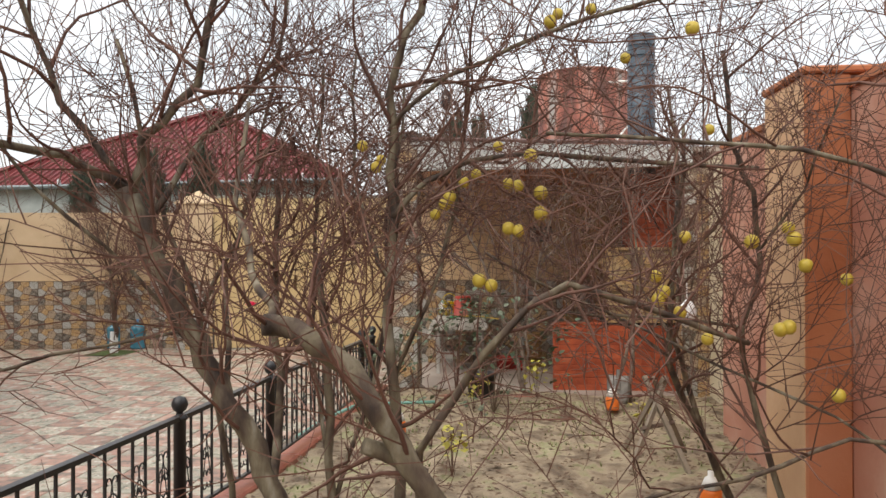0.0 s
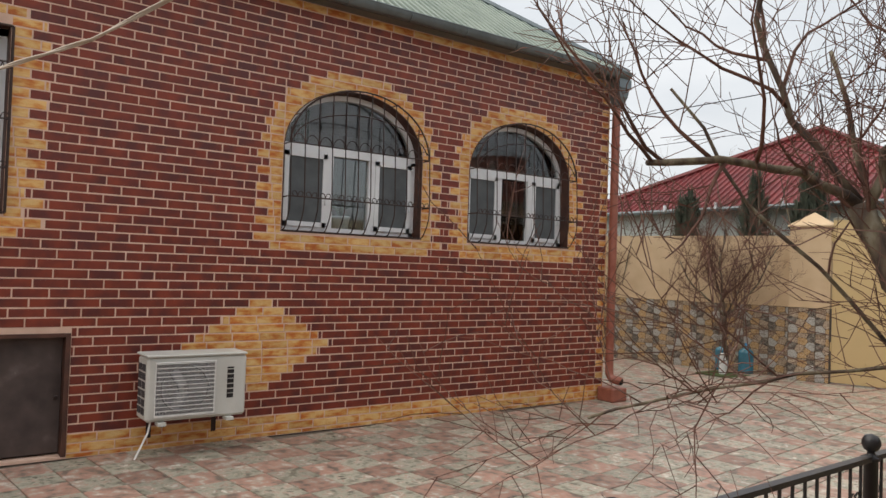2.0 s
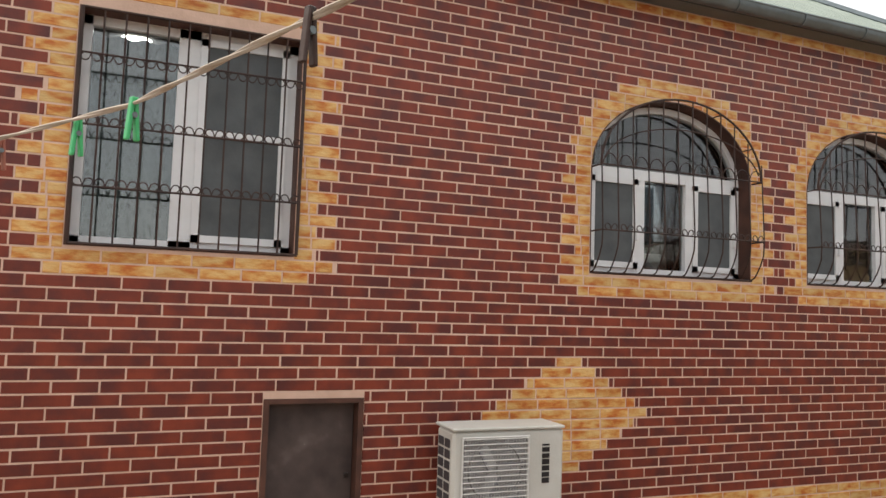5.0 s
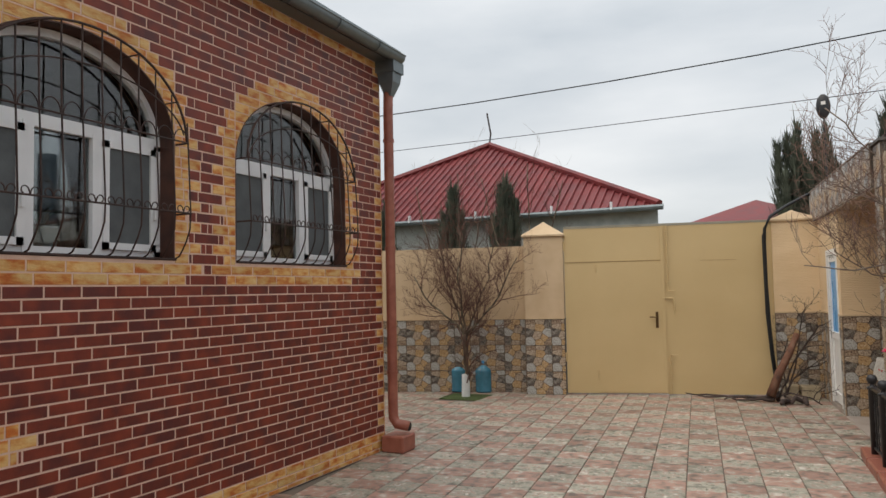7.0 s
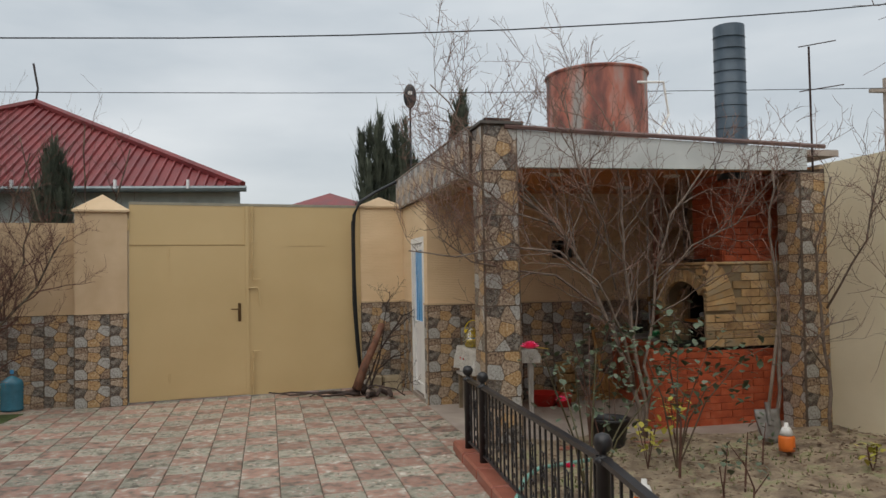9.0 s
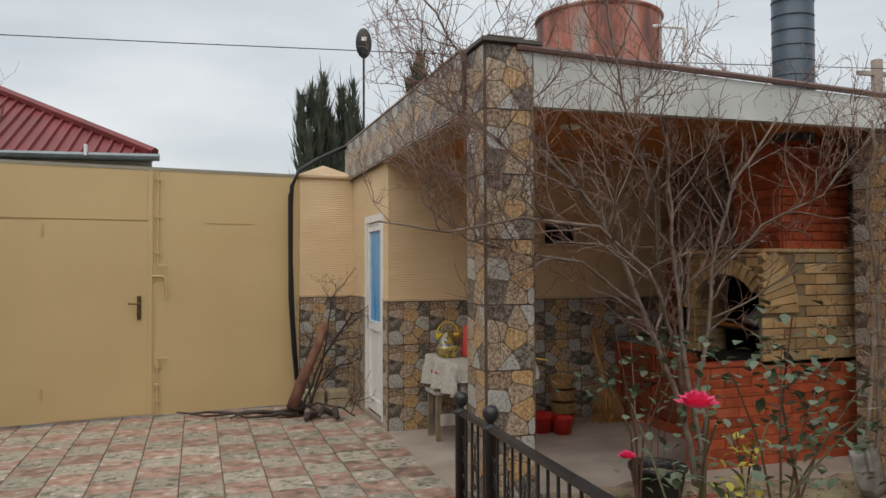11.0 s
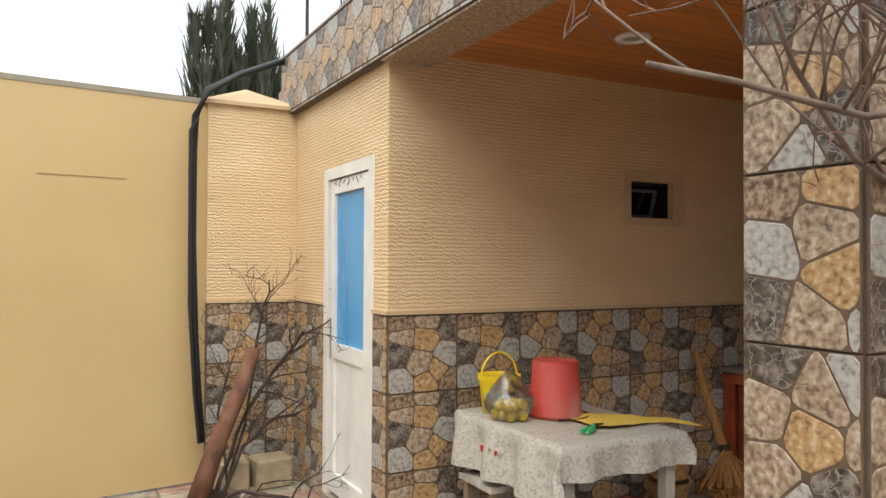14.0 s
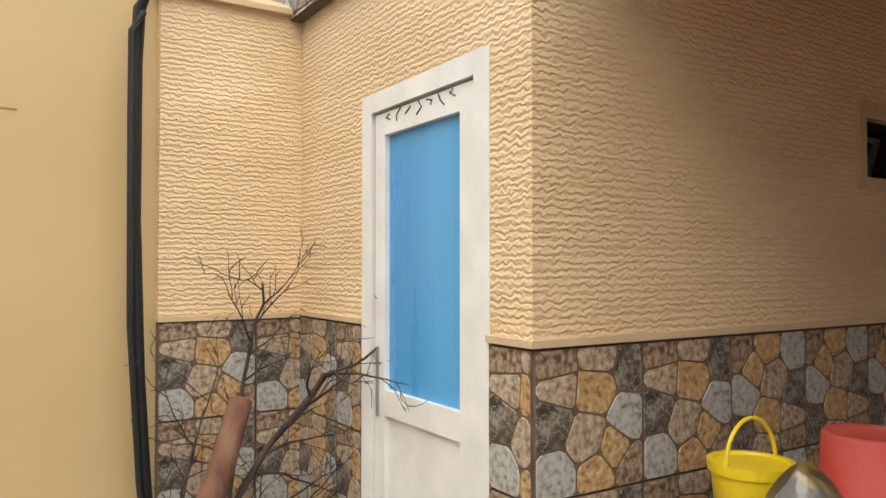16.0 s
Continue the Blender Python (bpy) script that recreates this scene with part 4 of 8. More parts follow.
for z in (0.25, 1.85):
    part("hinge", tubes([([(0.475, -0.015, z), (0.475, -0.015, z + 0.11)], 0.011)], 8), M_GATE, gate)
for z in (0.5, 2.2):
    part("hinge", tubes([([(-0.005, -0.01, z), (-0.005, -0.01, z + 0.14)], 0.014)], 8), M_GATE, gate)

hose = thing("hanging_hose", pose(0, 0, 0), "thick black hose hanging down beside the gate from the shed roof", "hose")
pts = [S(-0.64, 1.54, 0.30), S(-0.665, 1.54, 0.62), S(-0.69, 1.54, 1.0), S(-0.71, 1.54, 1.6), S(-0.71, 1.54, 2.2), S(-0.70, 1.54, 2.42), S(-0.62, 1.55, 2.60), S(-0.40, 1.60, 2.74), S(-0.1, 1.75, 2.90), S(0.2, 1.9, 2.99)]
part("pipe", tubes([([m.translation for m in pts], 0.024)], 8), M_CABLE, hose, smooth=True)
part("loop", tubes([([m.translation for m in (S(-0.69, 1.50, 2.40), S(-0.735, 1.50, 2.32), S(-0.735, 1.50, 2.0), S(-0.73, 1.50, 1.2), S(-0.69, 1.51, 0.6), S(-0.66, 1.51, 0.3))], 0.012)], 6), M_CABLE, hose)

# ---- shed ----
SH = 2.51
shed_wall = thing("wall_shed", S(0, 0), "cream combed-plaster shed wall above stone-pattern tiles", "wall", kind="structure")
# door wall (u = 0), from v=0 to 1.62, opening v .19 .. 1.0
ROT = Matrix.Rotation(radians(90), 4, "Z")
for a in ((0.0, 0.20, 0.0, 0.19, 1.215, SH + 0.02), (0.0, 0.20, 1.0, 1.62, 1.215, SH + 0.02), (0.0, 0.20, 0.19, 1.0, 2.05, SH + 0.02),
          (0.20, 3.46, 0.0, 0.20, 1.215, 1.755), (0.20, 3.46, 0.0, 0.20, 1.98, SH + 0.10), (0.20, 1.605, 0.0, 0.20, 1.755, 1.98), (1.945, 3.46, 0.0, 0.20, 1.755, 1.98)):
    part("plaster", B(*a), M_PLASTER, shed_wall)
bm = bmesh.new()
box(bm, 0.004, 0.20, 0.004, 0.19, 0, 1.212)
box(bm, 0.004, 0.20, 1.0, 1.62, 0, 1.212)
box(bm, 0.20, 3.46, 0.004, 0.20, 0, 1.212)
part("core", bm, M_GROUT, shed_wall)
part("ledge", B(-0.016, 3.46, -0.016, 0.0, 1.205, 1.225), M_PLASTER2, shed_wall, "thin cream ledge above the tiles")
part("ledge", B(-0.016, 0.0, 0.001, 0.19, 1.205, 1.225), M_PLASTER2, shed_wall)
part("ledge", B(-0.016, 0.0, 1.0, 1.60, 1.205, 1.225), M_PLASTER2, shed_wall)
tiles_on(shed_wall, Matrix.Translation((0, 0.004, 0)), 3.45, 1.20)
tiles_on(shed_wall, Matrix.Translation((0.004, 0.19, 0)) @ Matrix.Rotation(radians(-90), 4, "Z"), 0.19, 1.20)
tiles_on(shed_wall, Matrix.Translation((0.004, 1.62, 0)) @ Matrix.Rotation(radians(-90), 4, "Z"), 0.62, 1.20)

door = thing("door_1", S(0.016, 0.19, 0.03), "white plastic door with a blue upper panel, cracked at the head, closed", "door", kind="structure")
bm = bmesh.new()
box(bm, -0.02, 0.05, 0.0, 0.075, 0.02, 2.02); box(bm, -0.02, 0.05, 0.735, 0.81, 0.02, 2.02); box(bm, -0.02, 0.05, 0.076, 0.734, 1.95, 2.02)
part("door_frame", bm, M_PVCD, door)
bm = bmesh.new()
for a in ((0.09, 0.165, 0.05, 1.94), (0.65, 0.722, 0.05, 1.94), (0.166, 0.649, 1.86, 1.94), (0.166, 0.649, 0.05, 0.17), (0.166, 0.649, 0.86, 0.95)):
    box(bm, -0.008, 0.045, *a)
part("door_leaf", bm, M_PVCD, door)
part("panel", B(0.012, 0.03, 0.166, 0.649, 0.951, 1.859), M_BLUE, door, "translucent blue panel")
part("panel", B(0.010, 0.03, 0.166, 0.649, 0.171, 0.859), M_PVCD, door, "white lower panel")
# Solid black sheet whose colour stands for shade between leaf and frame.
part("gap", B(0.02, 0.06, 0.076, 0.734, 0.03, 1.949), M_SOOT_SHADE, door)
part("threshold", B(-0.03, 0.10, 0.0, 0.81, -0.03, 0.02), M_CONC, door)
part("lock", B(-0.012, -0.006, 0.69, 0.71, 0.85, 1.1), plain("lock_steel", (0.4, 0.4, 0.4), metal=0.8), door)
cracks = []
for k in range(7):
    cracks.append(([(-0.0095, 0.2 + 0.07 * k + 0.02 * math.sin(j * 2 + k), 1.935 - 0.016 * j + 0.008 * math.sin(k * 3 + j)) for j in range(3)], 0.003))
part("crack", tubes(cracks, 3), M_SOOT_SHADE, door)

win4 = thing("window_4", S(1.775, 0.0, 1.84), "small tilted plastic vent window with a flat cream surround", "window", kind="structure")
bm = bmesh.new()
box(bm, -0.22, -0.17, -0.012, -0.001, -0.13, 0.20); box(bm, 0.17, 0.272, -0.012, -0.001, -0.13, 0.20)
box(bm, -0.17, 0.17, -0.012, -0.001, 0.14, 0.20); box(bm, -0.17, 0.17, -0.012, -0.001, -0.13, -0.085)
part("window_surround", bm, M_PLASTER2, win4)
bm = bmesh.new(); mm = Matrix.Translation((0, 0.17, -0.075)) @ Matrix.Rotation(radians(15), 4, "X")
for a in ((-0.155, 0.155, 0, 0.022), (-0.155, 0.155, 0.17, 0.19), (-0.155, -0.135, 0.022, 0.17), (0.135, 0.155, 0.022, 0.17)):
    box(bm, a[0], a[1], -0.015, 0.015, a[2], a[3], m=mm)
part("sash", bm, M_GUTTER, win4)
part("pane", B(-0.134, 0.134, -0.002, 0.002, 0.023, 0.169, m=mm), M_GLASS, win4)
# Black block and reveal lining: the deep vent's shade put into colour.
bm = bmesh.new()
box(bm, -0.5, 0.5, 0.201, 0.9, -0.5, 0.5)
for a in ((-0.169, -0.164, -0.084, 0.139), (0.165, 0.169, -0.084, 0.139), (-0.163, 0.164, 0.134, 0.139), (-0.163, 0.164, -0.084, -0.079)):
    box(bm, a[0], a[1], 0.03, 0.20, a[2], a[3])
part("dark_room", bm, M_SOOT_SHADE, win4)

# back and right walls
rw = wall_block("wall_shed_right", S(3.46, 0.0, 0.0, -90), 2.52, 0.22, 2.60, 2.56, "stone-pattern tiled wall behind the sink", M_ST_TAN)
pil = thing("stone_pillar", S(0, 0), "square pillar faced with large stone-pattern tiles at the corner of the shed", "pillar")
part("core", B(-0.022, 0.296, -2.522, -2.222, 0, 2.90), M_GROUT, pil)
tiles_on(pil, Matrix.Translation((-0.022, -2.522, -0.012)), 0.318, 2.90, tall=True)
tiles_on(pil, Matrix.Translation((-0.022, -2.222, -0.012)) @ Matrix.Rotation(radians(-90), 4, "Z"), 0.30, 2.90, tall=True)
tiles_on(pil, Matrix.Translation((0.296, -2.522, -0.012)) @ Matrix.Rotation(radians(90), 4, "Z"), 0.30, 2.90, tall=True)
part("cap", B(-0.05, 0.35, -2.56, -2.20, 2.90, 2.925), plain("cap_dark", (0.10, 0.09, 0.08)), pil)
pil.matrix_world = S(0, 0)
p5 = thing("stone_pillar", S(3.18, -2.56), "wide stone-faced pier at the far end of the shed opening", "pillar")
part("core", B(0.012, 0.30, 0.012, 0.34, 0, 2.52), M_GROUT, p5)
tiles_on(p5, Matrix.Translation((0.012, 0.012, 0)), 0.288, 2.51)
tiles_on(p5, Matrix.Translation((0.012, 0.34, 0)) @ Matrix.Rotation(radians(-90), 4, "Z"), 0.328, 2.51)
wp = part("wall_cream", B(3.46, 3.68, -4.9, -2.57, 0, 2.60, m=S(0, 0)), M_CREAMW)
tagged(wp, "smooth cream painted garden wall beside the shed", "wall", kind="structure")

bm_ = thing("parapet_beam", S(0, 0), "beam and parapet over the shed's open side, faced with stone-pattern tiles", "beam", kind="structure")
part("core", B(-0.045, 0.22, -2.20, 1.83, SH, 2.93), M_GROUT, bm_)
tiles_on(bm_, Matrix.Translation((-0.045, 1.83, 0)) @ Matrix.Rotation(radians(-90), 4, "Z"), 4.03, 0.42, z0=SH, tall=True)
part("soffit", B(-0.045, 0.22, -2.20, 0.0, SH - 0.012, SH - 0.001), M_ST_TAN, bm_)
part("coping", B(-0.065, 0.24, -2.20, 1.85, 2.932, 2.945), M_CONC, bm_)
fas = thing("roof_fascia", S(0, 0), "grey-white board fascia with a dark coping over the shed opening", "fascia", kind="structure")
bm = bmesh.new()
v = [bm.verts.new(p) for p in ((0.30, -2.53, SH + 0.01), (3.3, -2.53, SH + 0.03), (3.3, -2.53, 2.75), (0.30, -2.53, 2.855), (0.30, -2.45, SH + 0.01), (3.3, -2.45, SH + 0.03), (3.3, -2.45, 2.75), (0.30, -2.45, 2.855))]
for f in ((0, 1, 2, 3), (4, 5, 6, 7), (0, 1, 5, 4), (1, 2, 6, 5), (2, 3, 7, 6), (3, 0, 4, 7)):
    bm.faces.new([v[i] for i in f])
part("board", bm, M_FASCIA, fas)
part("coping", tubes([([(0.18, -2.54, 2.88), (3.5, -2.54, 2.775)], 0.022)], 6), plain("coping_dark", (0.16, 0.10, 0.09)), fas)
roof2 = part("shed_roof", B(0.0, 3.75, -2.44, 2.1, 2.70, 2.76, m=S(0, 0)), M_CONC)
tagged(roof2, "flat grey shed roof slab", "roof", kind="structure")
rb = part("wall_shed_rear", B(-0.0, 3.7, 1.95, 2.06, 0, 2.7, m=S(0, 0)), M_PLASTER2)
tagged(rb, "rear wall of the shed", "wall", kind="structure")
ceil = bmesh.new()
for k in range(28):
    v0 = -2.40 + k * 0.086
    box(ceil, 0.221, 3.46, v0, v0 + 0.082, SH + 0.06, SH + 0.075, bev=0.003)
cl = part("ceiling", ceil, M_WOODC); cl.matrix_world = S(0, 0)
tagged(cl, "varnished orange-brown plank ceiling of the shed", "ceiling", kind="structure")
for u, v in ((0.95, -0.75), (2.25, -0.75), (0.95, -1.8), (2.25, -1.8)):
    l = thing("recessed_ceiling_light", S(u, v, SH + 0.058), "round white recessed light in the plank ceiling", "ceiling light", "shed ceiling lights")
    part("rim", lathe([(0.085, 0), (0.09, -0.012), (0.062, -0.02), (0.05, -0.006)], 24, False), M_LAMPW, l, smooth=True)
    part("diffuser", lathe([(0.052, -0.004), (0.0, -0.008)], 20, False), plain("frosted", (0.35, 0.34, 0.32)), l)
fl = part("floor_shed", B(-0.02, 3.5, -2.62, 0.0, -0.02, 0.006, m=S(0, 0)), M_CONC)
tagged(fl, "worn grey-brown concrete floor of the shed", "floor", kind="structure")
kb = part("kerb_shed", B(0.30, 1.62, -2.72, -2.62, -0.02, 0.05, m=S(0, 0), bev=0.01), M_PIPE)
tagged(kb, "low red-brown kerb in front of the shed floor", "kerb", kind="structure")

# post and pipes in the corner
cp = thing("corner_post", S(2.98, -0.10), "dark brown wooden corner post with water pipes", "post")
part("post", B(-0.03, 0.05, -0.15, -0.02, 0.85, 2.50), M_CAB, cp)
part("pipe", tubes([([(-0.06, 0.06, 2.56), (-0.06, 0.06, 0.9)], 0.014), ([(-0.06, 0.06, 1.2), (-0.02, -0.10, 1.2)], 0.012)], 6), M_PVCD, cp)
part("pipe", tubes([([(0.0, -0.19, 2.5), (0.0, -0.19, 0.9)], 0.012)], 6), M_PVCD, cp)
part("tap", B(-0.09, -0.03, 0.02, 0.06, 1.18, 1.24, bev=0.005), plain("brass", (0.35, 0.22, 0.08), metal=0.8), cp)

# counter and cabinets along the right wall
cb = thing("kitchen_cabinet", S(2.40, 0.0), "brown wooden base cabinet with framed doors in a red brick surround", "cabinet")
part("body", B(0.03, 1.03, -1.22, -0.012, 0.10, 0.765), M_CAB, cb)
bm = bmesh.new()
for a in ((-0.10, -0.012, 0.0, 0.70), (-0.69, -0.65, 0.10, 0.70), (-1.24, -1.10, 0, 0.70)):
    part("brick_pier", B(0.0, 0.6, a[0], a[1], a[2], a[3] - 0.002), M_REDBR, cb, "red brick pier")
part("plinth", B(0.0, 0.6, -1.098, -0.102, 0.0, 0.098), M_REDBR, cb, "red brick plinth")
part("rail", B(-0.01, 0.6, -1.25, -0.012, 0.70, 0.765), M_REDBR, cb, "red brick course under the worktop")
for v0, w in ((-0.65, 0.55), (-1.10, 0.41)):
    d = part("door", B(0.005, 0.03, v0 + 0.02, v0 + w - 0.02, 0.12, 0.69), M_CAB, cb)
    bm = bmesh.new()
    for a in ((v0 + 0.05, v0 + w - 0.05, 0.64, 0.69), (v0 + 0.05, v0 + w - 0.05, 0.17, 0.22), (v0 + 0.05, v0 + 0.10, 0.22, 0.64), (v0 + w - 0.10, v0 + w - 0.05, 0.22, 0.64)):
        box(bm, -0.012, 0.004, *a)
    part("moulding", bm, M_CAB, d)
    part("handle", tubes([([(-0.01, v0 + (0.045 if w > 0.5 else w - 0.045), 0.43), (-0.05, v0 + (0.045 if w > 0.5 else w - 0.045), 0.43)], 0.008), ([(-0.05, v0 + (0.045 if w > 0.5 else w - 0.045), 0.41), (-0.05, v0 + (0.045 if w > 0.5 else w - 0.045), 0.45)], 0.010)], 6), M_IRON, d)
wt = part("worktop", B(2.375, 3.45, -1.115, -0.012, 0.768, 0.80, m=S(0, 0), bev=0.008), plain("worktop_grey", (0.20, 0.19, 0.18), rough=0.4))
tagged(wt, "grey stone worktop over the brown cabinets", "worktop")
sink = thing("kitchen_sink", S(2.85, -0.62, 0.802), "shallow grey sink let into the worktop", "sink")
part("basin", lathe([(0.20, 0.012), (0.215, 0.012), (0.215, 0.0), (0.18, 0.0), (0.13, 0.004)], 24), plain("steel", (0.30, 0.31, 0.30), metal=0.6, rough=0.35), sink)
for u, v, me, mt, lb, ct in ((2.62, -0.30, [(0.05, 0), (0.065, 0.10), (0.07, 0.10), (0.06, 0.108)], M_BLACK, "small black pot of dry stems on the worktop", "pot"),
                             (2.70, -0.98, [(0.038, 0), (0.042, 0.02), (0.042, 0.16), (0.03, 0.2), (0.013, 0.24), (0.013, 0.29)], M_GBOT, "green plastic bottle on the worktop", "bottle"),
                             (2.62, -1.04, [(0.035, 0), (0.04, 0.09), (0.04, 0.10)], M_PVCD, "white enamel mug on the worktop", "mug"),
                             (2.58, -0.80, [(0.06, 0), (0.08, 0.05), (0.08, 0.06)], M_GREEN, "green plastic bowl by the sink", "bowl")):
    q = thing({"pot": "plant_pot", "bottle": "plastic_bottle", "mug": "enamel_mug", "bowl": "plastic_bowl"}[ct], S(u, v, 0.803), lb, ct)
    part("body", lathe(me, 18), mt, q, smooth=True)
    if ct == "pot":
        part("stem", tubes([([(0, 0, 0.1), (0.03 * math.cos(k * 1.3), 0.03 * math.sin(k * 1.3), 0.16), (0.06 * math.cos(k * 1.3), 0.06 * math.sin(k * 1.3), 0.2)], 0.003) for k in range(9)], 3), M_TWIG, q)

# brick oven on its base
def bricks_face(parent, m, w, h, z0, bl, bh, mt, cut=None, limit=True, depth=0.014, gap=0.008, name="brick"):
    key0 = mt.name
    z, r = z0, 0
    while z < z0 + h - 0.02:
        x = -(r % 2) * bl / 2
        hh = min(bh, z0 + h - z)
        while x < w - 0.01:
            a, b = max(0, x), min(w, x + bl)
            if b - a > 0.02 and not (cut and cut((a + b) / 2, z + hh / 2)):
                key = (key0, round(b - a, 3), round(hh, 3))
                me = BRK.get(key)
                if me is None:
                    me = bpy.data.meshes.new(name)
                    q = B(gap / 2, b - a - gap / 2, -depth, 0.004, gap / 2, hh - gap / 2, bev=0.003)
                    q.to_mesh(me); q.free(); me.materials.append(mt)
                    BRK[key] = me
                o = new(name, me); o.parent = parent
                o.matrix_basis = m @ Matrix.Translation((a, 0, z))
            x += bl
        z += bh
        r += 1


BRK = {}
M_OVJ = plain("oven_joint", (0.32, 0.07, 0.032), rough=0.8)
M_OVM = plain("oven_mortar", (0.20, 0.15, 0.09), rough=0.9)
ob_ = thing("oven_base", S(1.83, -2.06), "red-painted brick base under the oven", "oven base")
bm = bmesh.new()
box(bm, 0.006, 1.61, 0.006, 0.13, 0, 0.755)
box(bm, 0.62, 1.61, 0.131, 0.20, 0, 0.755)
box(bm, 1.20, 1.61, 0.201, 0.84, 0, 0.755)
part("core", bm, M_OVJ, ob_, "joints of the red base")
part("slab", B(-0.01, 0.60, -0.012, 0.14, 0.757, 0.785, bev=0.006), M_REDBR, ob_)
bricks_face(ob_, Matrix.Translation((0, 0.004, 0)), 1.61, 0.755, 0, 0.25, 0.0755, M_REDBR, depth=0.009, gap=0.005)
bricks_face(ob_, Matrix.Translation((0.004, 0.13, 0)) @ Matrix.Rotation(radians(-90), 4, "Z"), 0.13, 0.755, 0, 0.25, 0.0755, M_REDBR, depth=0.009, gap=0.005)

ov_ = thing("brick_oven", S(2.43, -1.115, 0.786, -90), "ochre stone oven with an arched mouth and red brick chimney", "oven")
OW, OT, OD = 0.955, 0.84, 0.98
c, a, zs, rs = 0.52, 0.395, 0.37, 0.30
bm = bmesh.new()
box(bm, 0.0, 0.12, 0.03, 0.34, 0.0, OT - 0.002)
box(bm, 0.12, OW - 0.041, 0.16, 0.90, zs + rs + 0.03, OT - 0.002)
box(bm, OW - 0.04, OW - 0.012, 0.005, OD, 0.0, OT - 0.002)
part("chamber", bm, M_OVM, ov_)
part("top_slab", B(-0.01, OW + 0.01, 0.0, OD, OT, OT + 0.03, bev=0.006), M_OVENST, ov_)
bm = bmesh.new()
box(bm, -0.01, OW - 0.045, 0.02, 0.90, -0.05, -0.001)
box(bm, 0.0, OW - 0.045, 0.905, 0.95, 0.0, OT - 0.004)
box(bm, 0.0, 0.10, 0.345, 0.90, 0.0, OT - 0.004)
part("hearth", bm, M_SOOT_SHADE, ov_)
vs, fs = [], []
N = 24
for k in range(N + 1):
    th = math.pi * k / N
    cx, sx = math.cos(th), math.sin(th)
    o_ = (c + math.copysign(min(a + 0.03, 0.42 * abs(cx) * 1.6), cx), min(OT - 0.004, zs + 0.42 * 1.6 * sx))
    for q in ((c + a * cx, zs + rs * sx), o_):
        for y in (0.03, 0.16):
            vs.append((q[0], y, q[1]))
for k in range(N):
    i, j = 4 * k, 4 * k + 4
    fs += [(i, j, j + 2, i + 2), (i, i + 1, j + 1, j)]
part("front", raw(vs, fs), M_OVM, ov_, "arched mortar front")
bm = bmesh.new(); bmesh.ops.create_icosphere(bm, subdivisions=3, radius=0.13)
for v in bm.verts: v.co = Vector((v.co.x * 1.3, v.co.y * 0.8, v.co.z * 0.5)) * (1 + 0.45 * noise.noise(v.co * 16)) + Vector((0.60, 0.32, 0.30))
part("foil", bm, M_FOIL, ov_, "crumpled foil in the oven mouth")
part("grate", B(0.12, OW - 0.05, 0.22, 0.80, 0.20, 0.215), M_IRON, ov_, "black iron shelf in the oven mouth")
part("board", B(0.16, 0.42, 0.24, 0.5, 0.216, 0.245, bev=0.004), M_WOODC, ov_, "orange-brown board on the iron shelf")
CH = SH + 0.055 - 0.786 - OT - 0.03
part("chimney", B(0.30, 0.84, 0.30, OD, OT + 0.03, OT + 0.03 + CH), M_OVJ, ov_, "red brick chimney breast")
bricks_face(ov_, Matrix.Translation((0, 0.03, 0)), OW - 0.03, OT - 0.004, 0.0, 0.19, 0.073, M_OVENST, cut=lambda x, z: (abs(x - c) < a + 0.005 and z < zs) or ((x - c) / (a + 0.11)) ** 2 + ((z - zs) / (rs + 0.12)) ** 2 < 1 and z >= zs, name="stone")
SIDE = Matrix.Translation((OW - 0.012, 0.0, 0)) @ Matrix.Rotation(radians(90), 4, "Z")
bricks_face(ov_, SIDE, OD, OT - 0.004, 0.0, 0.21, 0.084, M_OVENST, cut=lambda x, z: z > zs and math.hypot(x + 0.40, z - zs) < 0.80, name="stone")
bricks_face(ov_, Matrix.Translation((0.12, 0.345, 0)) @ Matrix.Rotation(radians(-90), 4, "Z") @ Matrix.Rotation(radians(180), 4, "Z") @ Matrix.Translation((-0.345, 0, 0)), 0.31, 0.60, 0.0, 0.17, 0.073, M_OVENST, depth=0.008, name="stone")
for k in range(9):
    t0, t1 = radians(6.2 * k + 0.4), radians(6.2 * (k + 1) - 0.4)
    th = (t0 + t1) / 2
    r0, r1 = 0.405 / math.cos(th), min(0.74, (OT - zs - 0.01) / math.sin(th))
    if r1 < r0 + 0.03: continue
    bm = bmesh.new()
    vv = [bm.verts.new((r * math.cos(t) - 0.40, y, zs + r * math.sin(t))) for y in (-0.026, 0.02) for r, t in ((r0, t0), (r1, t0), (r1, t1), (r0, t1))]
    for f in ((0, 1, 2, 3), (4, 5, 6, 7), (0, 1, 5, 4), (1, 2, 6, 5), (2, 3, 7, 6), (3, 0, 4, 7)):
        bm.faces.new([vv[i] for i in f])
    part("stone", bm, M_OVENST, ov_).matrix_basis = SIDE
bricks_face(ov_, Matrix.Translation((0.30, 0.30, 0)), 0.54, CH, OT + 0.03, 0.20, 0.07, M_REDBR)
bricks_face(ov_, Matrix.Translation((0.84, 0.30, 0)) @ Matrix.Rotation(radians(90), 4, "Z"), OD - 0.30, CH, OT + 0.03, 0.20, 0.07, M_REDBR)
vous = bpy.data.meshes.new("voussoir")
q = B(-0.031, 0.031, -0.036, 0.02, 0.0, 0.12, bev=0.004); q.to_mesh(vous); q.free(); vous.materials.append(M_OVENST)
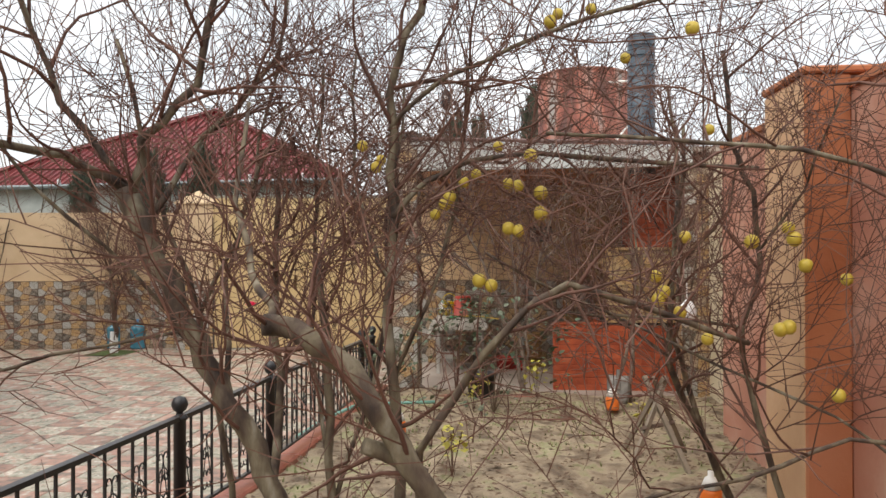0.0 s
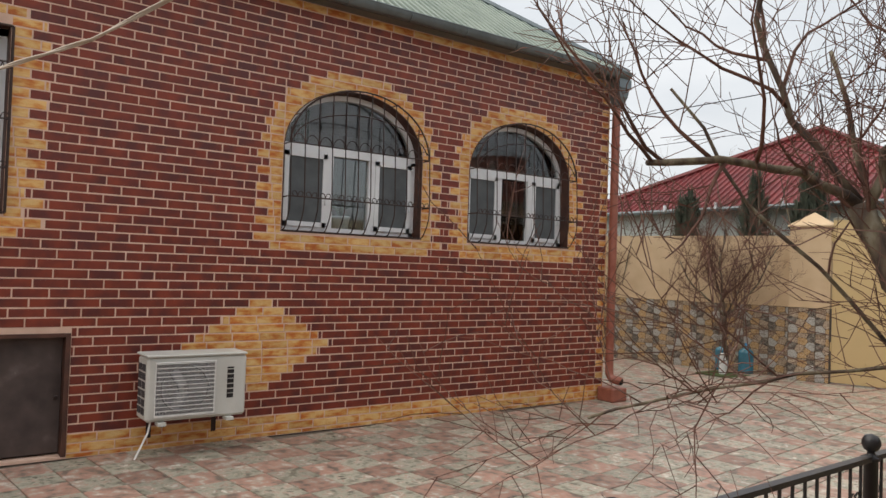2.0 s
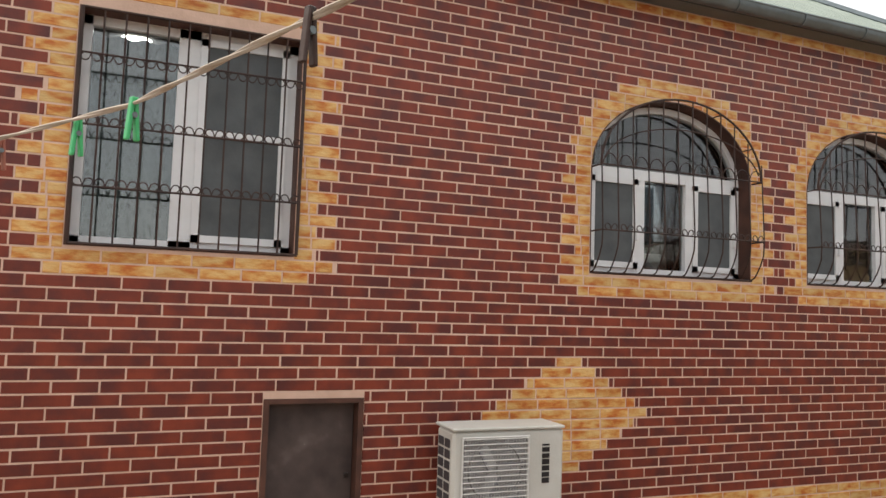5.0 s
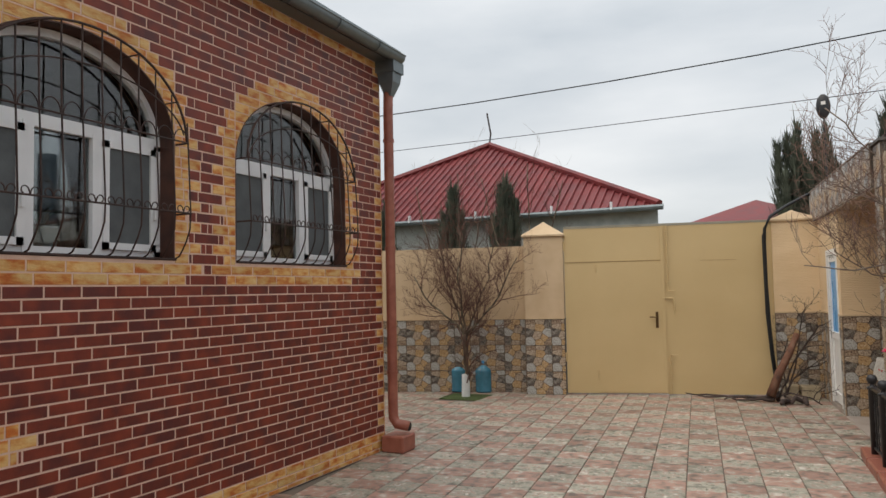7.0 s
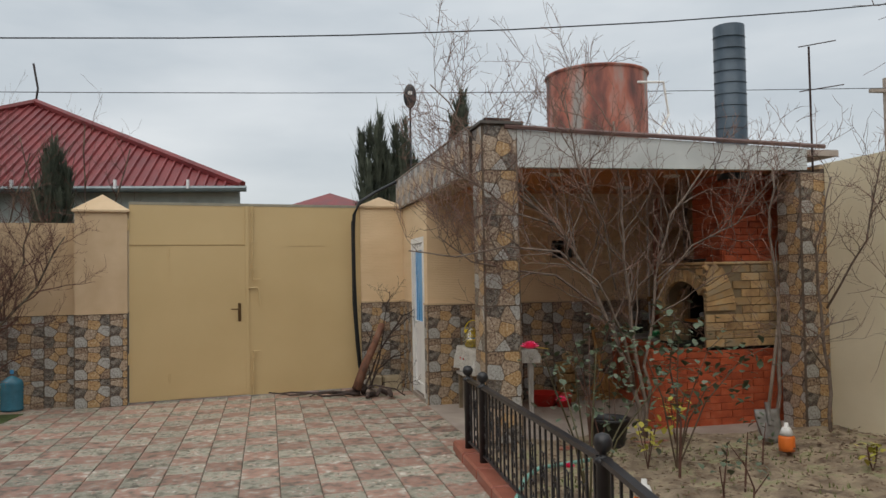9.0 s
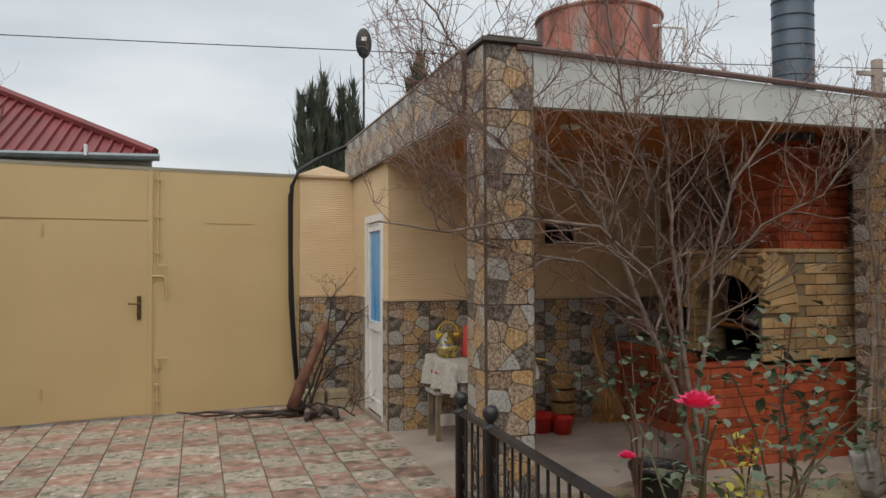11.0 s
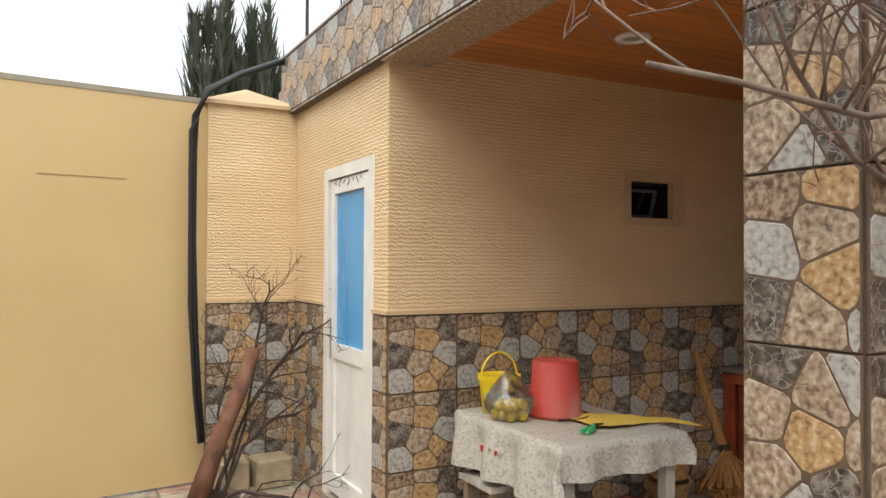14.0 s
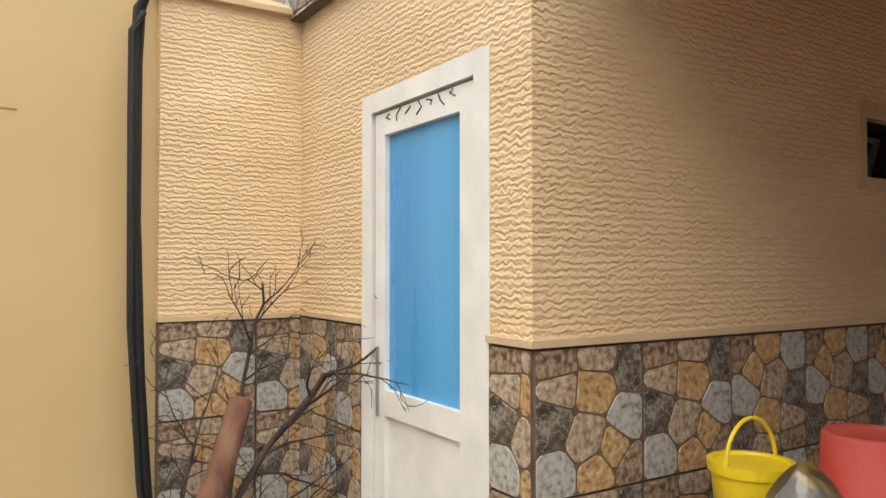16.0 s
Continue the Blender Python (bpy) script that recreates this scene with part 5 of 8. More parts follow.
for k in range(17):
    th = math.pi * (k + 0.5) / 17
    if c + (a + 0.08) * math.cos(th) > OW - 0.04: continue
    o = new("stone", vous); o.parent = ov_
    o.matrix_basis = Matrix.Translation((c + a * math.cos(th), 0.02, zs + rs * math.sin(th))) @ Matrix.Rotation(math.pi / 2 - th, 4, "Y")
jar = thing("glass_jar", S(2.75, -1.75, 1.658), "small glass jar with a blue lid on the oven top", "jar")
part("body", lathe([(0.03, 0), (0.034, 0.09), (0.03, 0.10)], 14), M_PVCD, jar, smooth=True)
part("lid", lathe([(0.033, 0.10), (0.033, 0.118)], 14), M_BLUE, jar)
pan = thing("iron_pan", S(2.62, -1.62, 1.658), "black iron pan with a handle on the oven top", "pan")
part("bowl", lathe([(0.07, 0), (0.11, 0.035), (0.115, 0.035), (0.075, 0.006)], 20), M_IRON, pan, smooth=True)
part("handle", tubes([([(-0.1, 0, 0.03), (-0.25, -0.03, 0.045)], 0.009)], 6), M_IRON, pan)
bsk = thing("dried_plant", S(2.78, -1.95, 1.658), "dry reddish plant in a jar on the oven top", "plant")
part("stem", tubes([([(0, 0, 0), (0.05 * math.cos(k * 0.7), 0.03 * math.sin(k * 0.7), 0.12), (0.10 * math.cos(k * 0.7), 0.05 * math.sin(k * 0.7), 0.2)], 0.004) for k in range(14)], 3), M_PIPE, bsk)

# ---- fence ----
POSTS = [(4.45, 1.00, 0.79), (4.49, 0.49, 0.80), (4.61, -2.03, 0.84), (4.60, -3.20, 0.81), (4.62, -5.18, 0.80)]


def fence_x(y):
    """The fence line's x at y."""
    if y >= POSTS[0][1]:
        return POSTS[0][0]
    for (xa, ya, _), (xb, yb, _) in zip(POSTS, POSTS[1:]):
        if y >= yb:
            return xa + (xb - xa) * (ya - y) / (ya - yb)
    return POSTS[-1][0]


kb_ = thing("kerb", pose(0, 0, 0), "red-brown painted concrete kerb under the garden fence", "kerb", kind="structure")
y = 1.32
while y > -5.35:
    y2 = max(-5.35, y - 0.5)
    x, x2 = fence_x(y), fence_x(y2)
    part("kerb_stone", B(-0.10, 0.09, -(y - y2) / 2 + 0.003, (y - y2) / 2 - 0.003, -0.02, 0.085, m=pose((x + x2) / 2, (y + y2) / 2, 0, 0, 0, math.degrees(math.atan2(x2 - x, y - y2))), bev=0.015), M_PIPE, kb_)
    y = y2
fence = thing("garden_fence", pose(0, 0, 0), "low black wrought-iron garden fence with ball-topped posts", "fence")
post_me = lathe([(0.034, 0), (0.034, 0.655), (0.045, 0.66), (0.045, 0.675), (0.02, 0.685), (0.018, 0.70), (0.035, 0.712), (0.045, 0.735), (0.044, 0.755), (0.032, 0.778), (0.0, 0.788)], 14)
for x, y, h in POSTS:
    o = part("post", post_me, M_BLACK, fence, smooth=True)
    o.location, o.scale = (x, y, 0.0), (1, 1, h / 0.788)
for (xa, ya, ha), (xb, yb, hb) in zip(POSTS, POSTS[1:]):
    L = math.hypot(xa - xb, ya - yb)
    m = pose(xb, yb, 0, 0, 0, -math.degrees(math.atan2(xa - xb, ya - yb)))
    ta, tb = ha - 0.11, hb - 0.11

    def leaned(bm):
        """Raises one end of a rail to the taller post."""
        for v in bm.verts:
            v.co.z += (ta - tb) * v.co.y / L
        bm.transform(m)
        return bm
    part("top_rail", leaned(B(-0.022, 0.022, 0.03, L - 0.03, tb - 0.025, tb)), M_BLACK, fence)
    part("bottom_rail", B(-0.014, 0.014, 0.03, L - 0.03, 0.135, 0.15, m=m), M_BLACK, fence)
    n = max(2, round(L / 0.112))
    for k in range(1, n):
        y = L * k / n
        part("bar", B(-0.006, 0.006, y - 0.006, y + 0.006, 0.15, tb + (ta - tb) * y / L - 0.02, m=m), M_BLACK, fence)
    orn = []
    for k in range(0, n, 2):
        y = L * (k + 0.5) / n
        for z, up in ((0.50, 1), (0.42, -1), (0.28, 1), (0.24, -1)):
            scrolls(orn, y, z, 0, 0.027, up)
        orn.append(([(0, y - 0.035, 0.30), (0, y, 0.50), (0, y + 0.035, 0.30)], 0.004))
        orn.append(([(0, y + 0.05 * math.cos(t), 0.385 + 0.07 * math.sin(t)) for t in np.linspace(0.3, math.pi - 0.3, 7)], 0.004))
    me = tubes(orn, 4)
    me.transform(m)
    part("scrollwork", me, M_BLACK, fence)["kind"] = "stuff"
hs = thing("garden_hose", pose(0, 0, 0), "pale green garden hose lying over the kerb by the fence", "hose")
part("pipe", tubes([([(4.36, -0.95, 0.02), (4.50, -0.62, 0.115), (4.66, -0.25, 0.16), (4.85, 0.15, 0.11), (5.3, 0.35, 0.10)], 0.016)], 8), plain("hose_green", (0.20, 0.42, 0.36)), hs, smooth=True)

# ---- right wall of the garden ----
rwl = thing("wall_garden", S(0, 0), "tall rendered garden wall in weathered pink and orange with wide pilasters", "wall", kind="structure")
part("panel", B(3.10, 3.35, -16.5, -4.35, 0, 2.46), M_PINK, rwl)
part("coping", B(3.08, 3.37, -16.5, -4.35, 2.461, 2.50), M_ORANGE, rwl)
for v in (-13.9, -10.3, -6.72):
    w = 0.60
    pu = 2.86
    part("pilaster", B(pu, 3.098, v, v + w, 0, 2.54, bev=0.01), M_ORANGE, rwl)
    part("pilaster_face", B(pu - 0.007, pu - 0.001, v + 0.01, v + w - 0.01, 0.0, 2.52), M_OCHREW, rwl)
    part("pilaster_cap", B(pu - 0.02, 3.38, v - 0.02, v + w + 0.02, 2.541, 2.58, bev=0.01), M_ORANGE, rwl)
bw = part("wall_rear", B(-9, 10.2, -13.2, -13.0, 0, 2.5), M_PLASTER2)
tagged(bw, "plain plastered wall closing the yard", "wall", kind="structure")
lw = part("wall_neighbour", B(-9.3, -9.0, -13.0, 5.0, 0, 2.3), M_PLASTER2)
tagged(lw, "plain plastered side wall", "wall", kind="structure")
nb = part("neighbour_shed", B(-6.0, -0.6, -12.2, -9.9, 0, 2.9), M_PLASTER2)
tagged(nb, "low grey outbuilding beyond the brick house", "outbuilding")

# ---- trees ----
def lerp_line(pts, f):
    k = f * (len(pts) - 1)
    i = min(int(k), len(pts) - 2)
    return pts[i].lerp(pts[i + 1], k - i), (pts[i + 1] - pts[i]).normalized()


def wiggle(p, d, length, r, rg, bend=0.28, lift=0.05, steps=6):
    pts, q, dd = [p.copy()], p.copy(), d.normalized()
    for k in range(steps):
        dd = (dd + Vector((rg.gauss(0, bend), rg.gauss(0, bend), rg.gauss(lift, bend))) * 0.55).normalized()
        q = q + dd * (length / steps)
        if q.z < 0.15: q.z = 0.15 + rg.random() * 0.05
        pts.append(q.copy())
    return pts


def side_dir(d, rg, spread, lift):
    a = d.cross(Vector((rg.uniform(-1, 1), rg.uniform(-1, 1), rg.uniform(-1, 1))))
    if a.length < 0.01: a = Vector((1, 0, 0))
    a.normalize()
    return (d * math.cos(spread) + a * math.sin(spread) + Vector((0, 0, lift))).normalized()


def over_yard(p):
    """True where a branch would hang over the paving that one walks on."""
    x, y = p.x, p.y
    return y < -1.5 and (x < 4.08 or y > -5.85 + (x - 3.57) / 0.6 or x < 3.75 + 0.458 * (y + 6.06))


def bare_tree(name, base, label, stems, seed, n1=6, n2=6, n3=7, l1=1.0, l2=0.55, l3=0.28, bark=None, twig=None, lift=0.15, r1=0.016, fruit=0, start=0.35, category="tree", TH_=0.62):
    """A leafless tree: stems are (points in the world, first radius, last radius); branches, shoots and twigs grow from them."""
    bark, twig = bark or M_BARK, twig or M_TWIG
    rg = random.Random(seed)
    base = Vector(base)
    t = thing(name, Matrix.Translation(base), label, category)
    thick, mid, fine, tips = [], [], [], []
    orchard = name == "fruit_tree" and base.y < -2.0
    bad = (lambda line: any(over_yard(q + base) for q in line)) if orchard else (lambda line: False)
    if orchard: TH_ *= 0.72
    if name == "young_tree":
        def low_over_paving(p):
            """True for a shoot that would hang at head height in front of the table."""
            return p.x < 3.8 or (p.x < 4.9 and p.y > 0.42 + (p.x - 3.31) / 1.5 and p.z < 1.5 + 0.38 * math.hypot(p.x - 3.31, p.y - 0.51))
        bad = lambda line: any(low_over_paving(q + base) for q in line)
    smooth_stems = []
    for pts, ra, rb in stems:
        P = [Vector(p) - base for p in pts]
        Q = []
        for k in range(len(P) - 1):
            for j in range(3):
                f = j / 3
                w = P[k].lerp(P[k + 1], f)
                if j: w += Vector((rg.gauss(0, 0.012), rg.gauss(0, 0.012), 0))
                Q.append(w)
        Q.append(P[-1])
        n = len(Q)
        ra, rb = ra * TH_, rb * max(TH_, 0.75)
        thick.append((Q, [ra + (rb - ra) * k / (n - 1) + (0.002 * rg.random()) for k in range(n)]))
        smooth_stems.append((Q, ra, rb))
    for Q, ra, rb in smooth_stems:
        L = sum((Q[k + 1] - Q[k]).length for k in range(len(Q) - 1))
        for k in range(max(2, int(n1 * min(1.6, L)))):
            f = start + (1 - start) * (k + rg.random()) / max(2, int(n1 * min(1.6, L)))
            p, d = lerp_line(Q, min(f, 0.999))
            r = min(r1, (ra + (rb - ra) * f) * 0.7)
            a = wiggle(p, side_dir(d, rg, rg.uniform(0.5, 1.15), lift), l1 * rg.uniform(0.6, 1.25), r, rg, steps=8)
            if bad(a): continue
            mid.append((a, [r * (1 - 0.75 * i / 8) for i in range(9)]))
            for j in range(n2):
                g = 0.15 + 0.85 * (j + rg.random()) / n2
                p2, d2 = lerp_line(a, min(g, 0.999))
                b = wiggle(p2, side_dir(d2, rg, rg.uniform(0.5, 1.2), lift * 1.2), l2 * rg.uniform(0.5, 1.3), r, rg, steps=5)
                if bad(b): continue
                rr = max(0.0030 if name == "young_tree" else 0.0024, r * 0.36 * (1 - 0.4 * g))
                fine.append((b, [rr * (1 - 0.6 * i / 5) for i in range(6)]))
                tips.append(b[3])
                for q in range(n3):
                    g3 = 0.1 + 0.9 * (q + rg.random()) / n3
                    p3, d3 = lerp_line(b, min(g3, 0.999))
                    c_ = wiggle(p3, side_dir(d3, rg, rg.uniform(0.6, 1.3), lift), l3 * rg.uniform(0.3, 1.2), r, rg, steps=3)
                    if bad(c_): continue
                    fine.append((c_, [0.0021, 0.0018, 0.0015, 0.0012]))
    part("trunk", tubes(thick, 10), bark, t, smooth=True)
    part("limb_growth", tubes(mid, 6), bark if twig is M_TWIGG else twig, t, smooth=True)["kind"] = "stuff"
    part("twig_growth", tubes(fine, 3), twig, t)["kind"] = "stuff"
    return t, tips


t1, tips1 = bare_tree("fruit_tree", (5.78, -4.2, 0.05), "leaning bare fruit tree with dark trunk and dense fine twigs", [
    ([(5.78, -4.2, 0.0), (5.67, -4.3, 0.66), (5.53, -4.3, 0.94), (5.36, -4.3, 1.18), (5.24, -4.3, 1.4), (5.12, -4.3, 1.66), (5.02, -4.3, 1.86)], 0.085, 0.06),
    ([(5.02, -4.3, 1.86), (4.90, -4.5, 1.98), (4.78, -4.85, 2.0), (4.66, -5.1, 1.97)], 0.045, 0.014),
    ([(5.04, -4.3, 1.80), (5.12, -4.35, 2.05), (5.34, -4.3, 2.27), (5.41, -4.3, 2.6), (5.5, -4.4, 3.0)], 0.045, 0.014),
    ([(5.02, -4.3, 1.88), (4.8, -4.4, 2.2), (4.7, -4.5, 2.6), (4.75, -4.5, 3.1)], 0.035, 0.01),
    ([(5.1, -4.3, 1.7), (5.25, -4.1, 2.1), (5.45, -3.8, 2.5), (5.5, -3.7, 3.0)], 0.03, 0.01),
    ([(5.45, -4.28, 1.1), (5.3, -4.0, 1.5), (5.35, -3.85, 1.9), (5.45, -3.7, 2.3)], 0.025, 0.009),
    ([(5.62, -4.25, 0.4), (5.50, -3.9, 0.9), (5.42, -3.75, 1.4), (5.42, -3.7, 2.0)], 0.045, 0.014),
    ([(5.3, -4.3, 1.3), (5.0, -4.7, 1.25), (4.75, -5.0, 1.16), (4.6, -5.3, 1.08)], 0.014, 0.005)], 11, n1=8, n2=6, n3=6, l1=0.76, start=0.3, r1=0.009)
bare_tree("fruit_tree", (5.15, -3.6, 0.05), "slender bare fruit tree with tangled thorny shoots beside the fence", [
    ([(5.15, -3.6, 0.0), (5.1, -3.65, 0.7), (5.0, -3.7, 1.3), (4.85, -3.8, 1.9), (4.7, -3.9, 2.6)], 0.04, 0.012),
    ([(5.05, -3.68, 1.1), (4.8, -3.9, 1.5), (4.5, -4.2, 1.9), (4.3, -4.5, 2.4)], 0.022, 0.008),
    ([(5.0, -3.7, 1.3), (5.2, -3.5, 1.9), (5.3, -3.4, 2.7)], 0.022, 0.008)], 51, n1=4, n2=4, n3=4, l1=0.55, start=0.35, r1=0.007)
t2, tips2 = bare_tree("fruit_tree", (6.12, -4.05, 0.05), "upright bare quince tree with a straight dark trunk, yellow fruits", [
    ([(6.12, -4.05, 0.0), (6.09, -4.05, 0.61), (6.07, -4.05, 1.02), (6.05, -4.05, 1.48), (6.05, -4.05, 1.94), (6.05, -4.05, 2.24), (6.12, -4.05, 2.5), (6.24, -4.05, 2.75)], 0.055, 0.018),
    ([(6.06, -4.05, 1.75), (6.2, -4.0, 1.9), (6.36, -3.95, 1.98), (6.6, -3.8, 2.03), (7.1, -3.6, 2.0), (7.6, -3.4, 1.98)], 0.028, 0.012),
    ([(6.07, -4.05, 1.1), (6.2, -4.0, 1.4), (6.3, -3.9, 1.8), (6.35, -3.9, 2.4)], 0.022, 0.009),
    ([(6.05, -4.05, 1.5), (5.9, -3.9, 1.7), (5.75, -3.6, 2.0), (5.7, -3.4, 2.6)], 0.02, 0.008),
    ([(6.05, -4.05, 2.1), (6.3, -4.1, 2.3), (6.7, -4.1, 2.45), (7.2, -4.0, 2.6)], 0.02, 0.008)], 12, n1=7, n2=6, n3=6, l1=0.75, start=0.2, r1=0.010)
t3, tips3 = bare_tree("fruit_tree", (6.62, -5.15, 0.05), "thick leaning bare fruit tree with a sawn-off stub and grey bark", [
    ([(6.66, -5.1, 0.0), (6.58, -5.2, 0.6), (6.50, -5.28, 1.02), (6.42, -5.3, 1.15), (6.34, -5.3, 1.26), (6.25, -5.3, 1.36), (6.16, -5.3, 1.42), (6.08, -5.3, 1.43)], 0.06, 0.035),
    ([(6.50, -5.28, 1.04), (6.43, -5.27, 1.10), (6.33, -5.3, 1.15)], 0.035, 0.026),
    ([(6.1, -5.3, 1.43), (5.95, -5.1, 1.55), (5.8, -4.9, 1.75), (5.75, -4.7, 2.1)], 0.022, 0.008),
    ([(6.3, -4.6, 0.3), (6.3, -4.6, 0.95), (6.47, -4.6, 1.21), (6.65, -4.6, 1.42), (6.78, -4.55, 1.50), (7.03, -4.4, 1.42), (7.4, -4.2, 1.28)], 0.032, 0.012)], 13, n1=4, n2=5, n3=5, l1=0.5, r1=0.007, start=0.35)
t4, tips4 = bare_tree("fruit_tree", (7.86, -3.0, 0.05), "bare quince tree with thin crooked trunk by the garden wall", [
    ([(7.86, -3.0, 0.0), (7.76, -3.1, 0.4), (7.65, -3.1, 0.79), (7.58, -3.1, 1.23), (7.67, -3.1, 1.55), (7.64, -3.1, 1.9), (7.53, -3.1, 2.15), (7.5, -3.1, 2.6)], 0.035, 0.014),
    ([(7.58, -3.1, 1.23), (7.3, -3.1, 1.27), (6.98, -3.1, 1.28), (6.58, -3.1, 1.45), (6.3, -3.0, 1.6)], 0.018, 0.008),
    ([(7.66, -3.1, 1.6), (7.85, -3.2, 1.9), (7.95, -3.4, 2.3)], 0.014, 0.006),
    ([(7.0, -3.3, 1.28), (7.4, -3.5, 1.1), (7.8, -3.8, 0.95), (8.0, -4.1, 0.8)], 0.013, 0.006)], 14, n1=7, n2=6, n3=6, l1=0.7, start=0.2, r1=0.009)
bare_tree("fruit_tree", (7.75, -0.9, 0.05), "leaning bare young fruit tree near the garden wall", [
    ([(7.75, -0.9, 0.0), (7.6, -1.0, 0.5), (7.45, -1.2, 0.95), (7.5, -1.3, 1.5), (7.46, -1.4, 2.2), (7.4, -1.4, 2.8)], 0.04, 0.012),
    ([(7.5, -1.1, 0.85), (7.25, -0.8, 1.3), (7.2, -0.6, 1.9)], 0.022, 0.008), ([(7.5, -1.3, 1.5), (7.8, -1.5, 1.9), (7.9, -1.6, 2.5)], 0.02, 0.007)], 15, n1=4, n2=4, n3=5, l1=0.7)
bare_tree("fruit_tree", (5.8, -4.1, 0.05), "slim bare fruit tree with tangled upright shoots", [
    ([(5.8, -4.1, 0.0), (5.82, -4.1, 0.6), (5.80, -4.1, 1.1), (5.72, -4.0, 1.6)], 0.045, 0.02), ([(5.82, -4.1, 0.55), (5.95, -3.9, 1.1), (6.0, -3.7, 1.8), (6.0, -3.6, 2.4)], 0.02, 0.007),
    ([(5.81, -4.1, 0.7), (5.65, -3.9, 1.2), (5.6, -3.7, 1.8), (5.6, -3.6, 2.5)], 0.02, 0.007)], 16, n1=5, n2=5, n3=5, l1=0.55, r1=0.008)
bare_tree("fruit_tree", (7.25, 0.95, 0.05), "slim bare sapling with a pale trunk before the oven base", [
    ([(7.25, 0.95, 0.0), (7.27, 0.95, 0.7), (7.3, 0.97, 1.3), (7.25, 1.0, 1.9), (7.3, 1.0, 2.5)], 0.03, 0.009), ([(7.26, 0.95, 0.55), (7.5, 0.8, 0.9), (7.65, 0.7, 1.15)], 0.014, 0.006)], 17, n1=3, n2=3, n3=3, l1=0.5, bark=M_BARKG, twig=M_TWIGG)
bare_tree("fruit_tree", (7.7, -2.45, 0.05), "bare fruit tree with a leaning grey trunk and crossing shoots", [
    ([(7.7, -2.45, 0.0), (7.5, -2.55, 0.5), (7.27, -2.7, 1.0), (7.3, -2.7, 1.5), (7.35, -2.75, 2.3)], 0.055, 0.012),
    ([(7.3, -2.7, 1.0), (7.0, -2.9, 1.25), (6.6, -3.0, 1.3)], 0.02, 0.007)], 18, n1=6, n2=5, n3=5, l1=0.6)
bare_tree("fruit_tree", (8.05, -4.5, 0.05), "bare quince tree whose long thin shoots reach out from the wall", [
    ([(8.05, -4.5, 0.0), (8.05, -4.5, 0.8), (7.98, -4.5, 1.5), (7.9, -4.5, 2.1), (7.9, -4.5, 2.8)], 0.04, 0.012),
    ([(7.98, -4.5, 1.75), (7.5, -4.5, 1.92), (7.1, -4.4, 1.98), (6.7, -4.3, 2.03)], 0.018, 0.007),
    ([(8.0, -4.5, 1.0), (7.6, -4.6, 1.05), (7.3, -4.7, 0.95), (7.0, -4.8, 0.9)], 0.016, 0.006)], 19, n1=6, n2=5, n3=5, l1=0.75, r1=0.010)
bare_tree("young_tree", (6.12, 1.22, 0.02), "leafless young tree with several smooth grey stems forking near the ground", [
    ([(6.10, 1.22, 0.0), (6.06, 1.22, 0.35), (5.95, 1.25, 0.75), (5.80, 1.3, 1.15), (5.60, 1.3, 1.62), (5.35, 1.3, 2.0), (5.0, 1.25, 2.28), (4.75, 1.2, 2.6)], 0.036, 0.012),
    ([(6.12, 1.22, 0.0), (6.10, 1.22, 0.5), (6.02, 1.25, 1.1), (5.98, 1.3, 1.7), (6.0, 1.35, 2.3), (5.95, 1.4, 3.0)], 0.032, 0.010),
    ([(6.13, 1.22, 0.3), (6.18, 1.25, 0.9), (6.28, 1.3, 1.5), (6.45, 1.3, 2.1), (6.8, 1.3, 2.55)], 0.026, 0.009),
    ([(6.02, 1.22, 0.5), (5.85, 1.0, 1.0), (5.55, 0.8, 1.5), (5.2, 0.7, 1.75), (4.75, 0.75, 1.8), (4.35, 0.85, 1.72), (3.95, 0.9, 1.78)], 0.022, 0.006),
    ([(5.75, 1.3, 1.25), (5.3, 1.2, 1.55), (4.9, 1.15, 1.6), (4.5, 1.0, 1.68), (4.2, 0.9, 1.9)], 0.018, 0.005),
    ([(5.35, 1.3, 2.0), (4.9, 1.0, 2.1), (4.5, 0.85, 2.35), (4.15, 0.9, 2.55)], 0.014, 0.005),
    ([(5.9, 1.3, 1.4), (5.7, 1.0, 2.0), (5.4, 0.8, 2.5), (5.3, 0.8, 3.1)], 0.014, 0.005),
    ([(5.5, 1.3, 1.8), (5.1, 1.3, 2.3), (4.6, 1.3, 2.8), (4.2, 1.3, 3.3)], 0.018, 0.006),
    ([(6.25, 1.3, 1.4), (6.6, 1.2, 1.8), (7.0, 1.1, 2.0), (7.3, 1.0, 2.4)], 0.014, 0.005)], 21, n1=11, n2=7, n3=4, l1=0.75, l2=0.36, l3=0.12, bark=M_BARKG, twig=M_TWIGG, lift=0.3, r1=0.010, start=0.3)
